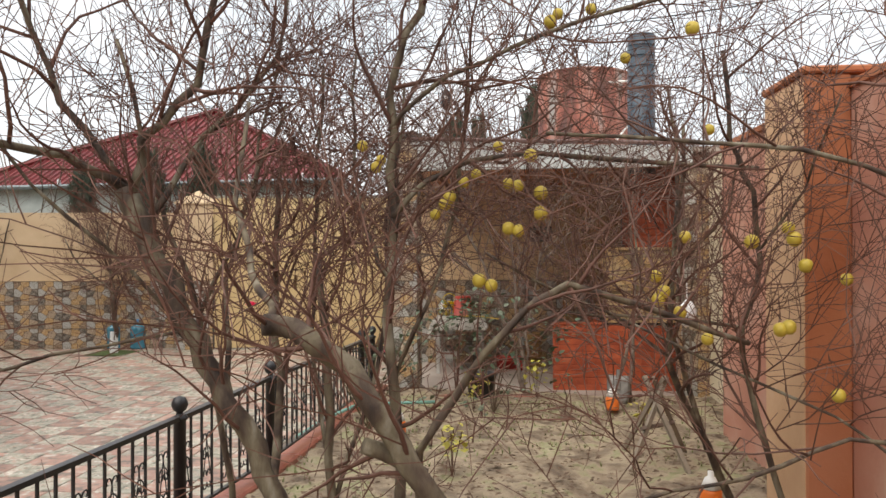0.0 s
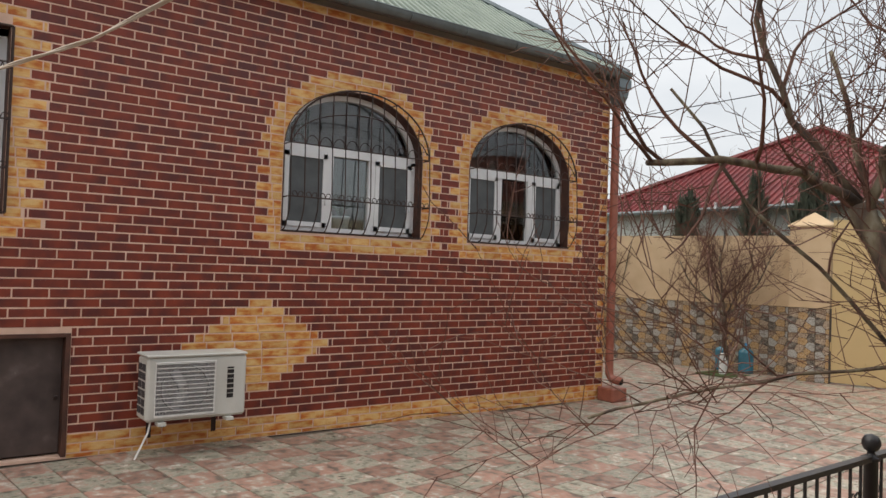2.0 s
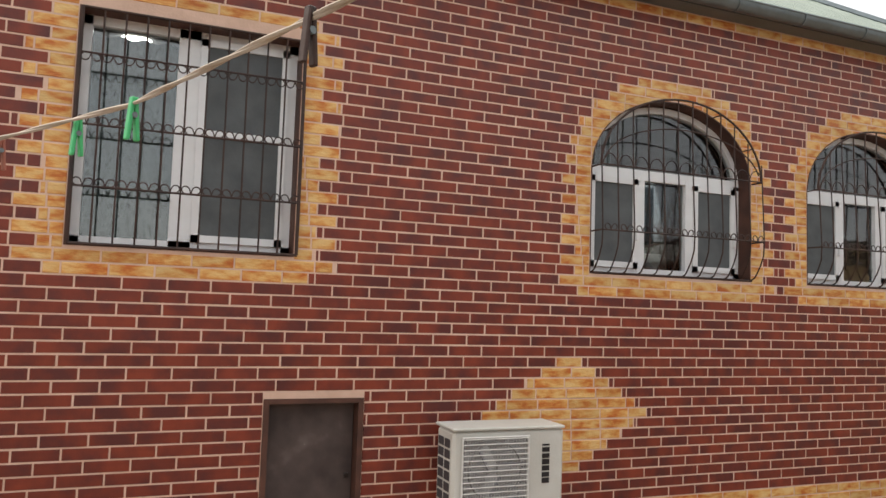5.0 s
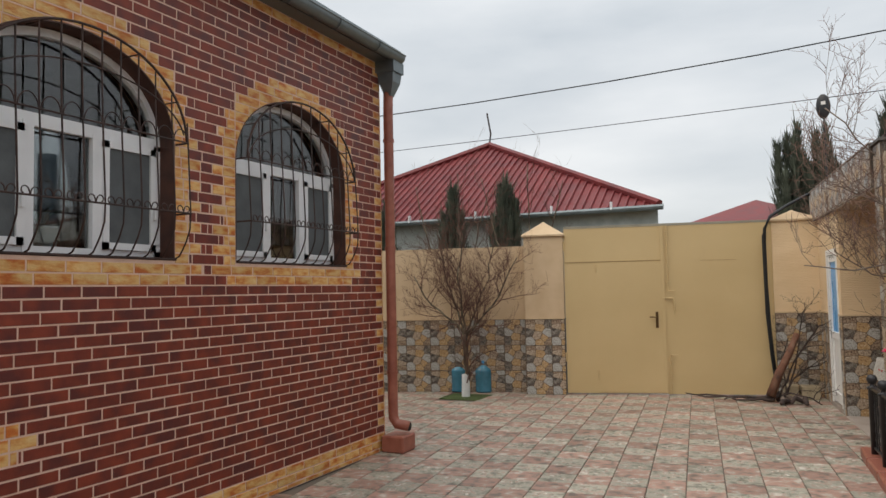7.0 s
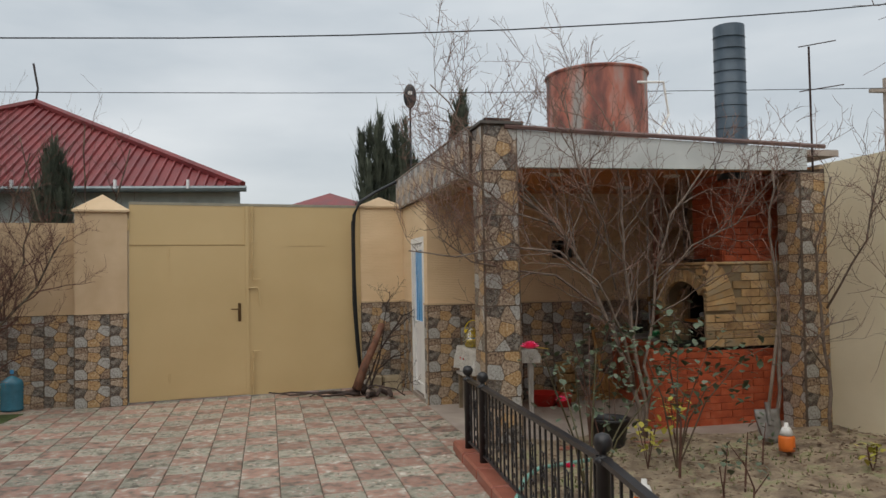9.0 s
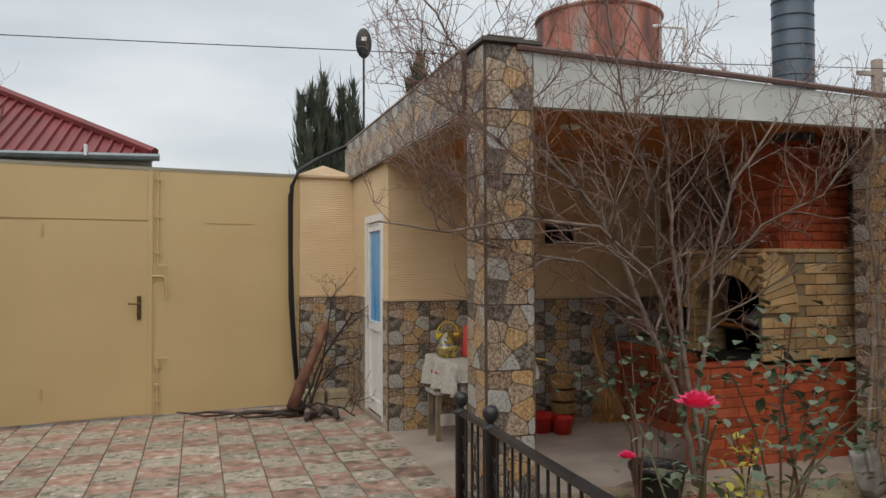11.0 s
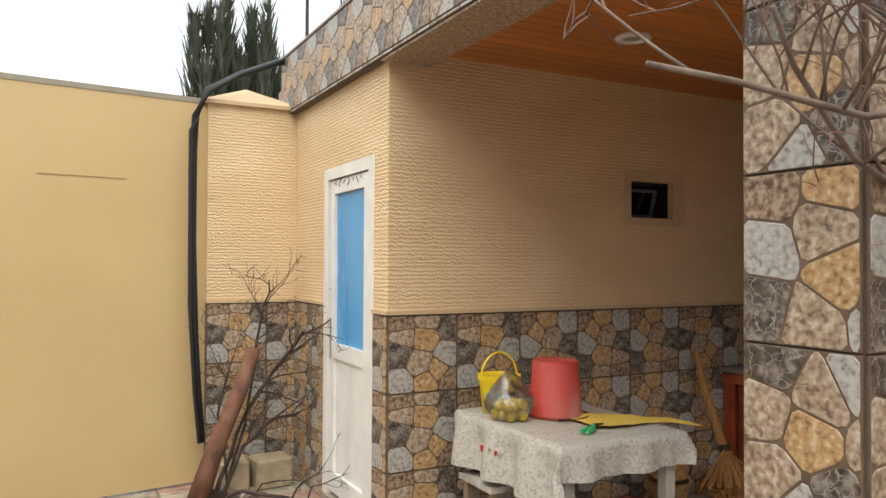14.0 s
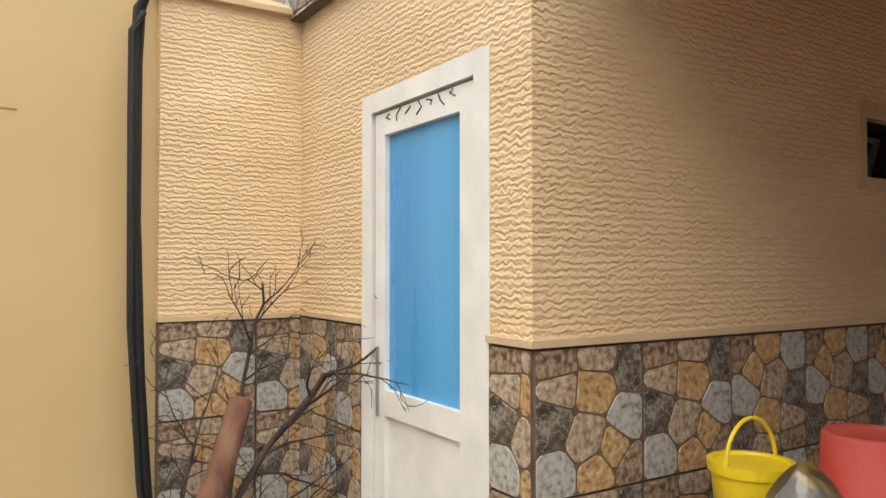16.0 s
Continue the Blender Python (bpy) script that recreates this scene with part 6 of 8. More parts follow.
bare_tree("yard_tree", (-0.74, 3.78, 0.0), "small leafless tree with a whitened foot in a square soil bed", [
    ([(-0.74, 3.78, 0.0), (-0.73, 3.78, 0.5), (-0.72, 3.76, 0.95)], 0.06, 0.05),
    ([(-0.72, 3.76, 0.93), (-0.9, 3.7, 1.15), (-1.2, 3.6, 1.4), (-1.5, 3.6, 1.85)], 0.028, 0.01), ([(-0.72, 3.76, 0.93), (-0.5, 3.8, 1.15), (-0.2, 3.85, 1.5), (0.1, 3.9, 2.1)], 0.03, 0.01),
    ([(-0.72, 3.76, 0.95), (-0.75, 3.7, 1.4), (-0.8, 3.7, 1.9), (-0.7, 3.7, 2.5)], 0.03, 0.01), ([(-0.72, 3.76, 0.95), (-0.6, 3.9, 1.3), (-0.4, 4.0, 1.8), (-0.3, 4.0, 2.4)], 0.025, 0.009),
    ([(-0.72, 3.76, 0.95), (-0.9, 3.9, 1.3), (-1.1, 3.9, 1.8), (-1.2, 3.9, 2.4)], 0.025, 0.009)], 22, n1=9, n2=8, n3=6, l1=0.62, l2=0.34, l3=0.14, lift=0.35, r1=0.011, start=0.15, bark=M_BARK, twig=M_TWIG)
bare_tree("yard_tree", (-3.16, 3.74, 0.0), "small leafless tree before the plastered yard wall", [
    ([(-3.16, 3.74, 0.0), (-3.14, 3.74, 0.8)], 0.05, 0.04), ([(-3.14, 3.74, 0.8), (-3.4, 3.7, 1.4), (-3.6, 3.7, 2.1)], 0.025, 0.009),
    ([(-3.14, 3.74, 0.8), (-2.9, 3.8, 1.4), (-2.7, 3.8, 2.2)], 0.025, 0.009), ([(-3.14, 3.74, 0.8), (-3.1, 3.7, 1.6), (-3.2, 3.7, 2.4)], 0.025, 0.009)], 23, n1=5, n2=5, n3=4, l1=0.5, l2=0.3, l3=0.12, lift=0.3, r1=0.010, start=0.1)
p_ = [S(3.2, -2.85, z).translation for z in (0.0, 0.6, 1.2, 1.8, 2.3)]
bare_tree("wall_shrub", (p_[0].x, p_[0].y, 0.05), "thin bare climbing shrub trained against the cream wall", [
    ([tuple(p_[0]), tuple(p_[1]), (p_[2].x - 0.06, p_[2].y, 1.2), (p_[3].x - 0.16, p_[3].y - 0.1, 1.8), (p_[4].x - 0.05, p_[4].y - 0.2, 2.4)], 0.028, 0.008),
    ([tuple(p_[1]), (p_[2].x - 0.4, p_[2].y - 0.25, 0.95), (p_[2].x - 0.75, p_[2].y - 0.3, 1.1)], 0.012, 0.004),
    ([tuple(p_[2]), (p_[3].x + 0.05, p_[3].y - 0.5, 1.8), (p_[4].x, p_[4].y - 0.8, 2.5)], 0.016, 0.006)], 61, n1=7, n2=5, n3=3, l1=0.5, l2=0.3, l3=0.12, bark=M_BARKG, twig=M_TWIGG, r1=0.008)
mast = thing("antenna_mast", S(3.44, -2.44, 2.52), "thin dark antenna mast with short arms on the stone pier", "antenna")
part("mast", tubes([([(0, 0, 0), (0, 0, 1.28)], 0.011)], 6), M_IRONBR, mast)
for z, w in ((1.27, 0.34), (0.82, 0.42)):
    part("arm", tubes([([(-0.12, 0, z), (w, 0.02, z + 0.10)], 0.006)], 5), M_IRONBR, mast)
for k, (x, y, h) in enumerate(((-5.2, 7.3, 4.0), (-2.6, 7.6, 3.9), (-0.9, 7.2, 3.9))):
    bare_tree("street_tree", (x, y, -0.1), "bare twiggy tree behind the yard wall", [([(x, y, 0), (x, y, 1.4)], 0.08, 0.05), ([(x, y, 1.4), (x - 0.6, y, 2.6), (x - 0.9, y, h)], 0.03, 0.01),
              ([(x, y, 1.4), (x + 0.5, y, 2.6), (x + 0.8, y, h - 0.2)], 0.03, 0.01), ([(x, y, 1.4), (x, y + 0.3, 2.8), (x + 0.1, y, h + 0.2)], 0.03, 0.01)], 30 + k, n1=3, n2=3, n3=3, l1=0.8, l2=0.5, l3=0.25, lift=0.5)
sq = part("tree_pit", B(-1.05, -0.42, 3.48, 4.06, -0.01, 0.006), M_MOSS)
tagged(sq, "square tree pit of dark mossy soil in the paving", "tree pit", kind="structure")
tk = part("whitewash_band", tubes([([(-0.74, 3.78, 0.0), (-0.735, 3.78, 0.34)], [0.066, 0.061])], 12), M_WHITEW)
tagged(tk, "peeling whitewashed band round the foot of the small tree", "tree band")

# fruits hang on the quinces
FR = [(6.41, -4.0, 1.49), (6.46, -4.0, 1.47), (6.35, -4.0, 1.89), (6.53, -4.0, 1.88), (5.92, -4.0, 2.05), (5.98, -4.0, 1.96), (6.7, -4.0, 2.52), (6.73, -4.0, 2.55), (6.86, -4.0, 2.56), (7.24, -4.0, 2.46), (6.99, -4.0, 2.36), (6.66, -4.0, 1.76),
      (6.57, -4.0, 1.69), (6.53, -4.0, 1.70), (7.11, -4.0, 1.42), (7.13, -4.0, 1.45), (7.19, -4.0, 1.37), (7.3, -4.0, 2.07), (7.58, -4.0, 1.69), (7.6, -4.0, 1.65), (7.64, -4.0, 1.55), (7.78, -4.0, 1.5), (7.58, -4.0, 1.32), (7.55, -4.0, 1.31), (7.75, -4.0, 1.07),
      (7.45, -4.0, 1.64), (7.1, -4.0, 1.51), (6.49, -4.0, 2.03), (6.57, -4.0, 1.87), (6.29, -4.0, 1.83), (6.27, -4.0, 1.80), (6.23, -4.0, 1.76), (7.21, -4.0, 1.66), (7.29, -4.0, 1.27), (6.62, -4.0, 1.99), (6.4, -4.0, 1.92), (6.0, -4.0, 1.99), (6.66, -4.0, 1.84)]
qm = lathe([(0.0, -0.034), (0.016, -0.032), (0.030, -0.018), (0.034, 0.002), (0.029, 0.020), (0.016, 0.031), (0.006, 0.034), (0.004, 0.026)], 12)
qm.materials.append(M_FRUIT)
qm.polygons.foreach_set("use_smooth", [True] * len(qm.polygons))
stem_me = tubes([([(0, 0, 0.02), (0.004, 0, 0.06), (0.0, 0.004, 0.12)], 0.0018)], 3); stem_me.materials.append(M_TWIG)
rg = random.Random(8)
for x, y, z in FR:
    q = thing("quince", Matrix.Translation((x, y, z)) @ Matrix.Rotation(rg.uniform(-0.4, 0.4), 4, "X"), "small yellow quince hanging on a bare twig", "fruit", "yellow fruits on the garden trees")
    sc = rg.uniform(0.6, 0.85)
    o = new("flesh", qm); o.parent = q; o.scale = (sc, sc, sc)
    o = new("stem", stem_me); o.parent = q

# ground litter
vs, fs = [], []
rg = random.Random(5)
for k in range(5200):
    x, y = rg.uniform(4.7, 8.6), rg.uniform(-6.5, 1.1)
    s, a = rg.uniform(0.012, 0.034), rg.uniform(0, 6.28)
    z = 0.075 + rg.uniform(0, 0.02)
    i = len(vs)
    dx, dy = s * math.cos(a), s * math.sin(a)
    vs += [(x - dx, y - dy, z), (x + dy * 0.5, y - dx * 0.5, z + rg.uniform(0.0, 0.012)), (x + dx, y + dy, z + rg.uniform(-0.004, 0.01)), (x - dy * 0.5, y + dx * 0.5, z + rg.uniform(0.0, 0.012))]
    fs.append((i, i + 1, i + 2, i + 3))
lt = part("leaf_litter", raw(vs, fs), M_DEAD)
tagged(lt, "small dead brown leaves and clods scattered on the soil", "leaf litter", kind="stuff")
vs, fs = [], []
for k in range(2600):
    x, y = rg.uniform(4.7, 8.6), rg.uniform(-6.5, 1.1)
    if noise.noise(Vector((x * 1.3, y * 1.3, 3))) < -0.05: continue
    for j in range(3):
        a = rg.uniform(0, 6.28); h = rg.uniform(0.012, 0.035)
        i = len(vs)
        vs += [(x - 0.005 * math.sin(a), y + 0.005 * math.cos(a), 0.05), (x + 0.005 * math.sin(a), y - 0.005 * math.cos(a), 0.05), (x + 0.02 * math.cos(a), y + 0.02 * math.sin(a), 0.06 + h)]
        fs.append((i, i + 1, i + 2))
wd = part("weeds", raw(vs, fs), plain("weed_green", (0.14, 0.17, 0.05), var=0.3))
tagged(wd, "sparse low green weeds over the soil", "weeds", kind="stuff")


def leaf_cloud(center, n, rad, size, rg, zs=1.0):
    vs, fs = [], []
    for k in range(n):
        p = Vector(center) + Vector((rg.gauss(0, rad), rg.gauss(0, rad), rg.gauss(0, rad * zs)))
        d = Vector((rg.gauss(0, 1), rg.gauss(0, 1), rg.gauss(0, 0.5))).normalized()
        s = d.cross(Vector((0.2, 0.1, 1))).normalized()
        up = s.cross(d)
        L, W = size * rg.uniform(0.7, 1.2), size * 0.32
        i = len(vs)
        for f, w, b in ((0, 0.05, 0), (0.35, 1, 0.08), (0.7, 0.75, 0.05), (1, 0, -0.08)):
            vs += [tuple(p + d * L * f + s * W * w + up * L * b), tuple(p + d * L * f - s * W * w + up * L * b)]
        for f in range(3):
            fs.append((i + 2 * f, i + 2 * f + 1, i + 2 * f + 3, i + 2 * f + 2))
    return raw(vs, fs)


def rose_flower(parent, at_, r=0.05):
    vs, fs = [], []
    for ring, (n, rr, tilt) in enumerate(((5, 0.25, 1.35), (6, 0.5, 1.05), (7, 0.8, 0.7), (8, 1.0, 0.35))):
        for k in range(n):
            a = 2 * math.pi * (k + ring * 0.4) / n
            for (da, f, h) in ((-0.45, 0.35, 0.0), (0.45, 0.35, 0.0), (0.55, 0.85, 0.6), (0, 1.05, 0.78), (-0.55, 0.85, 0.6)):
                q = r * rr * f + 0.004
                vs.append((q * math.cos(a + da), q * math.sin(a + da), r * (h * math.sin(tilt) * 1.1 - 0.3)))
            i = len(vs) - 5
            fs.append((i, i + 1, i + 2, i + 3, i + 4))
    o = part("flower", raw(vs, fs), M_ROSE, parent, "full pink rose")
    o.location = at_
    return o


rg = random.Random(77)
rose = thing("rose_bush", pose(4.95, -0.75, 0.05), "thorny rose bush with dark leaves and pink roses by the fence", "bush")
cn = []
for dx, dy, dz in ((-0.52, -0.95, 1.10), (-0.20, -0.4, 1.0), (0.1, 0.1, 1.05), (0.45, -0.3, 0.95), (0.5, 0.3, 0.8), (-0.1, 0.35, 0.9)):
    cn.append(([(0, 0, 0), (dx * 0.35, dy * 0.3, dz * 0.5), (dx * 0.8, dy * 0.75, dz * 0.85), (dx, dy, dz)], [0.008, 0.006, 0.004, 0.003]))
part("cane_growth", tubes(cn, 5), plain("cane", (0.10, 0.09, 0.045)), rose)["kind"] = "stuff"
for c_, n, rd in (((0.2, 0.05, 0.78), 60, 0.15), ((0.45, -0.1, 0.9), 60, 0.15), ((-0.05, 0.3, 0.7), 40, 0.12), ((0.05, -0.1, 0.5), 30, 0.12), ((-0.45, -0.85, 0.98), 10, 0.06)):
    part("leaves", leaf_cloud(c_, n, rd, 0.055, rg), M_LEAF, rose)["kind"] = "stuff"
rose_flower(rose, (-0.61, -1.02, 1.17), 0.045)
rose_flower(rose, (0.0, 0.6, 0.62), 0.04)
rose_flower(rose, (-0.1, 0.1, 0.28), 0.035)
r2 = thing("rose_bush", pose(5.72, 0.12, 0.05), "rose bush with large green leaves on arching canes", "bush")
cn = []
for dx, dy, dz in ((-0.3, 0.1, 1.0), (0.1, 0.1, 1.05), (0.45, 0.1, 1.0), (0.9, 0.2, 0.9), (0.25, -0.2, 0.7)):
    cn.append(([(0.2, 0, 0), (0.2 + dx * 0.3, dy * 0.3, dz * 0.55), (0.2 + dx * 0.7, dy * 0.75, dz * 0.9), (0.2 + dx, dy, dz)], [0.008, 0.006, 0.004, 0.003]))
part("cane_growth", tubes(cn, 5), plain("cane_2", (0.10, 0.07, 0.045)), r2)["kind"] = "stuff"
for c_ in ((-0.05, 0.05, 0.9), (0.25, 0.0, 0.98), (0.55, 0.1, 0.92), (0.9, 0.15, 0.85), (0.4, 0.1, 0.68), (0.75, 0.1, 0.6)):
    part("leaves", leaf_cloud(c_, 28, 0.12, 0.08, rg, 0.8), M_LEAF, r2)["kind"] = "stuff"
r3 = thing("rose_bush", pose(5.84, -0.10, 0.05), "tall single-stemmed rose bush with dark grey-green leaves", "bush")
part("cane", tubes([([(0, 0, 0), (0.02, 0.0, 0.4), (-0.04, 0.03, 0.8), (0.0, 0.0, 1.22)], [0.012, 0.010, 0.007, 0.004])], 6), M_TWIG, r3)
for k in range(7):
    part("leaves", leaf_cloud((rg.uniform(-0.08, 0.08), rg.uniform(-0.06, 0.06), 0.5 + 0.12 * k), 12, 0.075, 0.08, rg, 0.6), M_LEAF, r3)["kind"] = "stuff"
r4 = thing("rose_bush", pose(5.45, 0.75, 0.05), "spreading rose bush with dense dull green leaves by the tub", "bush")
part("cane", tubes([([(0, 0, 0), (0.04 * math.cos(k * 1.3), 0.04 * math.sin(k * 1.3), 0.5), (0.30 * math.cos(k * 1.3), 0.25 * math.sin(k * 1.3), 0.95 + 0.06 * k)], [0.009, 0.006, 0.003]) for k in range(5)], 5), M_TWIG, r4)
for k in range(9):
    part("leaves", leaf_cloud((0.30 * math.cos(k * 0.9), 0.22 * math.sin(k * 0.9), 0.62 + 0.055 * k), 17, 0.10, 0.07, rg, 0.7), M_LEAF, r4)["kind"] = "stuff"
for x, y, h in ((6.12, -0.51, 0.42), (5.6, -1.2, 0.5), (6.6, 0.1, 0.4), (5.2, -0.2, 0.6), (5.9, -1.0, 0.35)):
    sd = thing("seedling", pose(x, y, 0.05), "small bare-stemmed shrub with a few dark leaves in the soil", "shrub", "small shrubs in the garden soil")
    part("stem", tubes([([(0, 0, 0), (0.02, 0.01, h * 0.5), (0.05 * math.cos(x * 9), 0.05 * math.sin(x * 9), h)], [0.008, 0.006, 0.003]), ([(0.02, 0.01, h * 0.4), (0.10 * math.cos(y * 7), 0.10 * math.sin(y * 7), h * 0.8)], [0.005, 0.003])], 5), M_TWIG, sd)
    part("leaves", leaf_cloud((0.02, 0, h * 0.85), 14, 0.07, 0.06, rg, 0.7), M_LEAF, sd)["kind"] = "stuff"
for x, y, s in ((6.28, 0.95, 1.0), (5.72, 0.2, 0.8), (5.9, -1.9, 0.8), (6.05, -3.2, 0.6), (7.3, -0.2, 0.5)):
    yb = thing("yellow_shrub", pose(x, y, 0.05), "small shrub with yellowing oval leaves in the soil", "shrub", "yellowing shrubs in the garden")
    part("stem", tubes([([(0, 0, 0), (0.03 * math.cos(k * 1.6), 0.03 * math.sin(k * 1.6), 0.18 * s), (0.09 * s * math.cos(k * 1.6), 0.09 * s * math.sin(k * 1.6), 0.40 * s)], 0.004) for k in range(5)], 4), M_TWIG, yb)
    part("leaves", leaf_cloud((0, 0, 0.30 * s), int(46 * s), 0.075 * s, 0.07, rg), M_LEAFY, yb)["kind"] = "stuff"
for x, y, r in ((5.68, 0.95, 0.17),):
    pt = thing("plant_tub", pose(x, y, 0.06), "black plastic tub holding soil and dry stems", "plant tub")
    part("body", lathe([(r * 0.75, 0), (r, 0.22), (r * 1.06, 0.22), (r * 1.06, 0.245), (r * 0.95, 0.245), (r * 0.93, 0.18)], 22, False), M_BLACK, pt, smooth=True)
    part("soil", lathe([(r * 0.95, 0.18), (0.0, 0.20)], 18, False), M_SOIL, pt)
    part("stem", tubes([([(0.03 * k, 0, 0.18), (0.02 * k + 0.02, 0.03, 0.4), (0.05 * k, -0.02, 0.62)], 0.004) for k in (-2, 0, 2)], 4), M_TWIG, pt)
for x, y, mt, lb in ((7.05, 0.50, M_ORPL, "cut orange plastic canister with a white top standing on the soil"), (5.25, -0.9, M_ORPL, "orange plastic bottle cut open as a plant cover"), (7.55, -2.3, M_ORPL, "orange-necked plastic bottle on the soil")):
    cn_ = thing("plastic_canister", pose(x, y, 0.06), lb, "plastic bottle")
    part("body", lathe([(0.062, 0), (0.066, 0.03), (0.066, 0.11), (0.055, 0.13)], 14), mt, cn_, smooth=True)
    part("neck", lathe([(0.06, 0.13), (0.035, 0.19), (0.018, 0.20), (0.018, 0.23)], 14), M_PVCD, cn_, smooth=True)
tr = thing("wooden_trestle", pose(7.1, -1.45, 0.05), "weathered grey wooden trestle of crossed battens standing in the garden", "trestle")
for a, b in (((0.02, -0.1, 0.0), (0.30, 0.25, 0.62)), ((0.42, -0.1, 0.0), (0.14, 0.25, 0.62)), ((0.0, 0.5, 0.0), (0.28, 0.2, 0.62)), ((0.46, 0.5, 0.0), (0.2, 0.2, 0.62))):
    part("leg", tubes([([a, b], 0.022)], 4), plain("old_wood", (0.23, 0.19, 0.145), rough=0.9, var=0.25), tr)
part("rail", tubes([([(0.1, 0.0, 0.28), (0.36, 0.35, 0.26)], 0.018)], 4), M_BARKG, tr)
bg_ = thing("plastic_bag", pose(7.50, -1.62, 1.10), "white plastic bag hanging in the branches", "bag")
bm = bmesh.new(); bmesh.ops.create_icosphere(bm, subdivisions=2, radius=0.075)
for v in bm.verts: v.co = Vector((v.co.x * 0.8, v.co.y * 0.7, v.co.z * 1.3 + 0.08)) * (1 + 0.18 * noise.noise(v.co * 30))
part("body", bm, M_PVC, bg_)
part("tie", tubes([([(0, 0, 0.17), (0.0, 0.0, 0.3)], 0.004)], 4), M_PVC, bg_)
shv = thing("shovel", pose(7.12, 0.86, 0.05), "shovel with wooden handle and grey steel blade by the oven base", "shovel")
part("handle", tubes([([(0.0, 0.04, 0.20), (0.12, 0.12, 0.65), (0.24, 0.20, 1.10)], [0.017, 0.016, 0.015])], 10), M_POLE, shv, smooth=True)
vs, fs = [], []
for i in range(9):
    for j in range(7):
        u, w = i / 8 * 2 - 1, j / 6
        vs.append((u * 0.115 * (1 - 0.25 * max(0, 0.35 - w) / 0.35), -0.045 + 0.085 * w + 0.02 * u * u, 0.01 + 0.27 * w - 0.02 * (1 - abs(u)) * (1 - w)))
for i in range(8):
    for j in range(6):
        q = i * 7 + j
        fs.append((q, q + 7, q + 8, q + 1))
o = part("blade", raw(vs, fs), M_BLADE, shv, smooth=True)
o.modifiers.new("thick", "SOLIDIFY").thickness = 0.003
part("socket", tubes([([(0, 0.0, 0.15), (0.0, 0.045, 0.34)], [0.024, 0.021])], 10), M_BLADE, shv)

# ---- table and things under the shed ----
tb = thing("garden_table", S(0.66, -0.60), "small white-painted wooden table with tapered legs under an oilcloth", "table")
part("tabletop", B(-0.34, 0.34, -0.44, 0.44, 0.695, 0.72), M_WOODW, tb)
for x in (-0.28, 0.28):
    for y in (-0.38, 0.38):
        bm = B(-0.03, 0.03, -0.03, 0.03, 0, 0.69, bev=0.004)
        for v in bm.verts:
            if v.co.z < 0.3: v.co.x *= 0.7; v.co.y *= 0.7
        part("leg", bm, M_WOODW, tb).location = (x, y, 0)
part("apron", B(-0.25, 0.25, -0.39, -0.37, 0.60, 0.694), M_WOODW, tb)
part("apron", B(-0.25, 0.25, 0.37, 0.39, 0.60, 0.694), M_WOODW, tb)
cl_ = thing("oilcloth", S(0.66, -0.60, 0.721), "crumpled pale oilcloth with flower and heart print over the table", "tablecloth")
nx, ny = 36, 32
vs, fs = [], []
for i in range(nx + 1):
    for j in range(ny + 1):
        x, y = -0.60 + 1.06 * i / nx, -0.58 + 1.10 * j / ny
        ox, oy = max(0, abs(x) - 0.35), max(0, abs(y - 0.01) - 0.45)
        o = max(ox, oy)
        px = math.copysign(min(abs(x), 0.35) + 0.035 * math.sin(y * 22) * min(1, ox * 8) + ox * 0.12, x) if x else 0
        py = (y if abs(y - 0.01) < 0.45 else 0.01 + math.copysign(0.45, y) + math.copysign(0.03 * math.sin(x * 20) * min(1, oy * 8) + oy * 0.12, y))
        vs.append((px, py, 0.006 - o * 1.0 + 0.003 * noise.noise(Vector((x * 9, y * 9, 0)))))
for i in range(nx):
    for j in range(ny):
        a = i * (ny + 1) + j
        fs.append((a, a + ny + 1, a + ny + 2, a + 1))
part("cloth", raw(vs, fs), M_CLOTH, cl_, smooth=True)
for k, (x, s, mt) in enumerate(((-0.17, 1.0, M_RED), (-0.10, 0.7, plain("print_grey", (0.25, 0.22, 0.2))), (-0.05, 0.7, M_RED))):
    part("printed_heart", tubes([([(-0.385, -x - 0.05, -0.10), (-0.388, -x - 0.05, -0.10 - 0.03 * s)], [0.013 * s, 0.004])], 8), mt, cl_)
bk = thing("upturned_bucket", S(0.68, -0.50, 0.730), "dusty red plastic bucket standing upside down on the oilcloth", "bucket")
part("body", lathe([(0.136, 0), (0.136, 0.02), (0.128, 0.022), (0.112, 0.262), (0.106, 0.272), (0.098, 0.266), (0.0, 0.266)], 32), M_DUST, bk, smooth=True)
part("handle", tubes([([(0.150 * math.cos(t), 0.150 * math.sin(t) - 0.02, 0.008) for t in np.linspace(-2.2, 0.4, 14)], 0.006)], 6), M_IRON, bk)
yb = thing("food_bucket", S(0.48, -0.30, 0.730), "small yellow plastic food bucket with a lid, label and raised handle", "bucket")
part("body", lathe([(0.085, 0), (0.10, 0.155), (0.10, 0.16)], 26), M_YEL, yb, smooth=True)
part("lid", lathe([(0.108, 0.158), (0.110, 0.185), (0.095, 0.185), (0.092, 0.178), (0.0, 0.178)], 26), M_YEL, yb)
lab_v = [(0.0965 * math.cos(t) * (0.93 + 0.07 * h), 0.0965 * math.sin(t) * (0.93 + 0.07 * h), 0.02 + 0.11 * h) for t in np.linspace(-2.9, -1.0, 9) for h in (0, 1)]
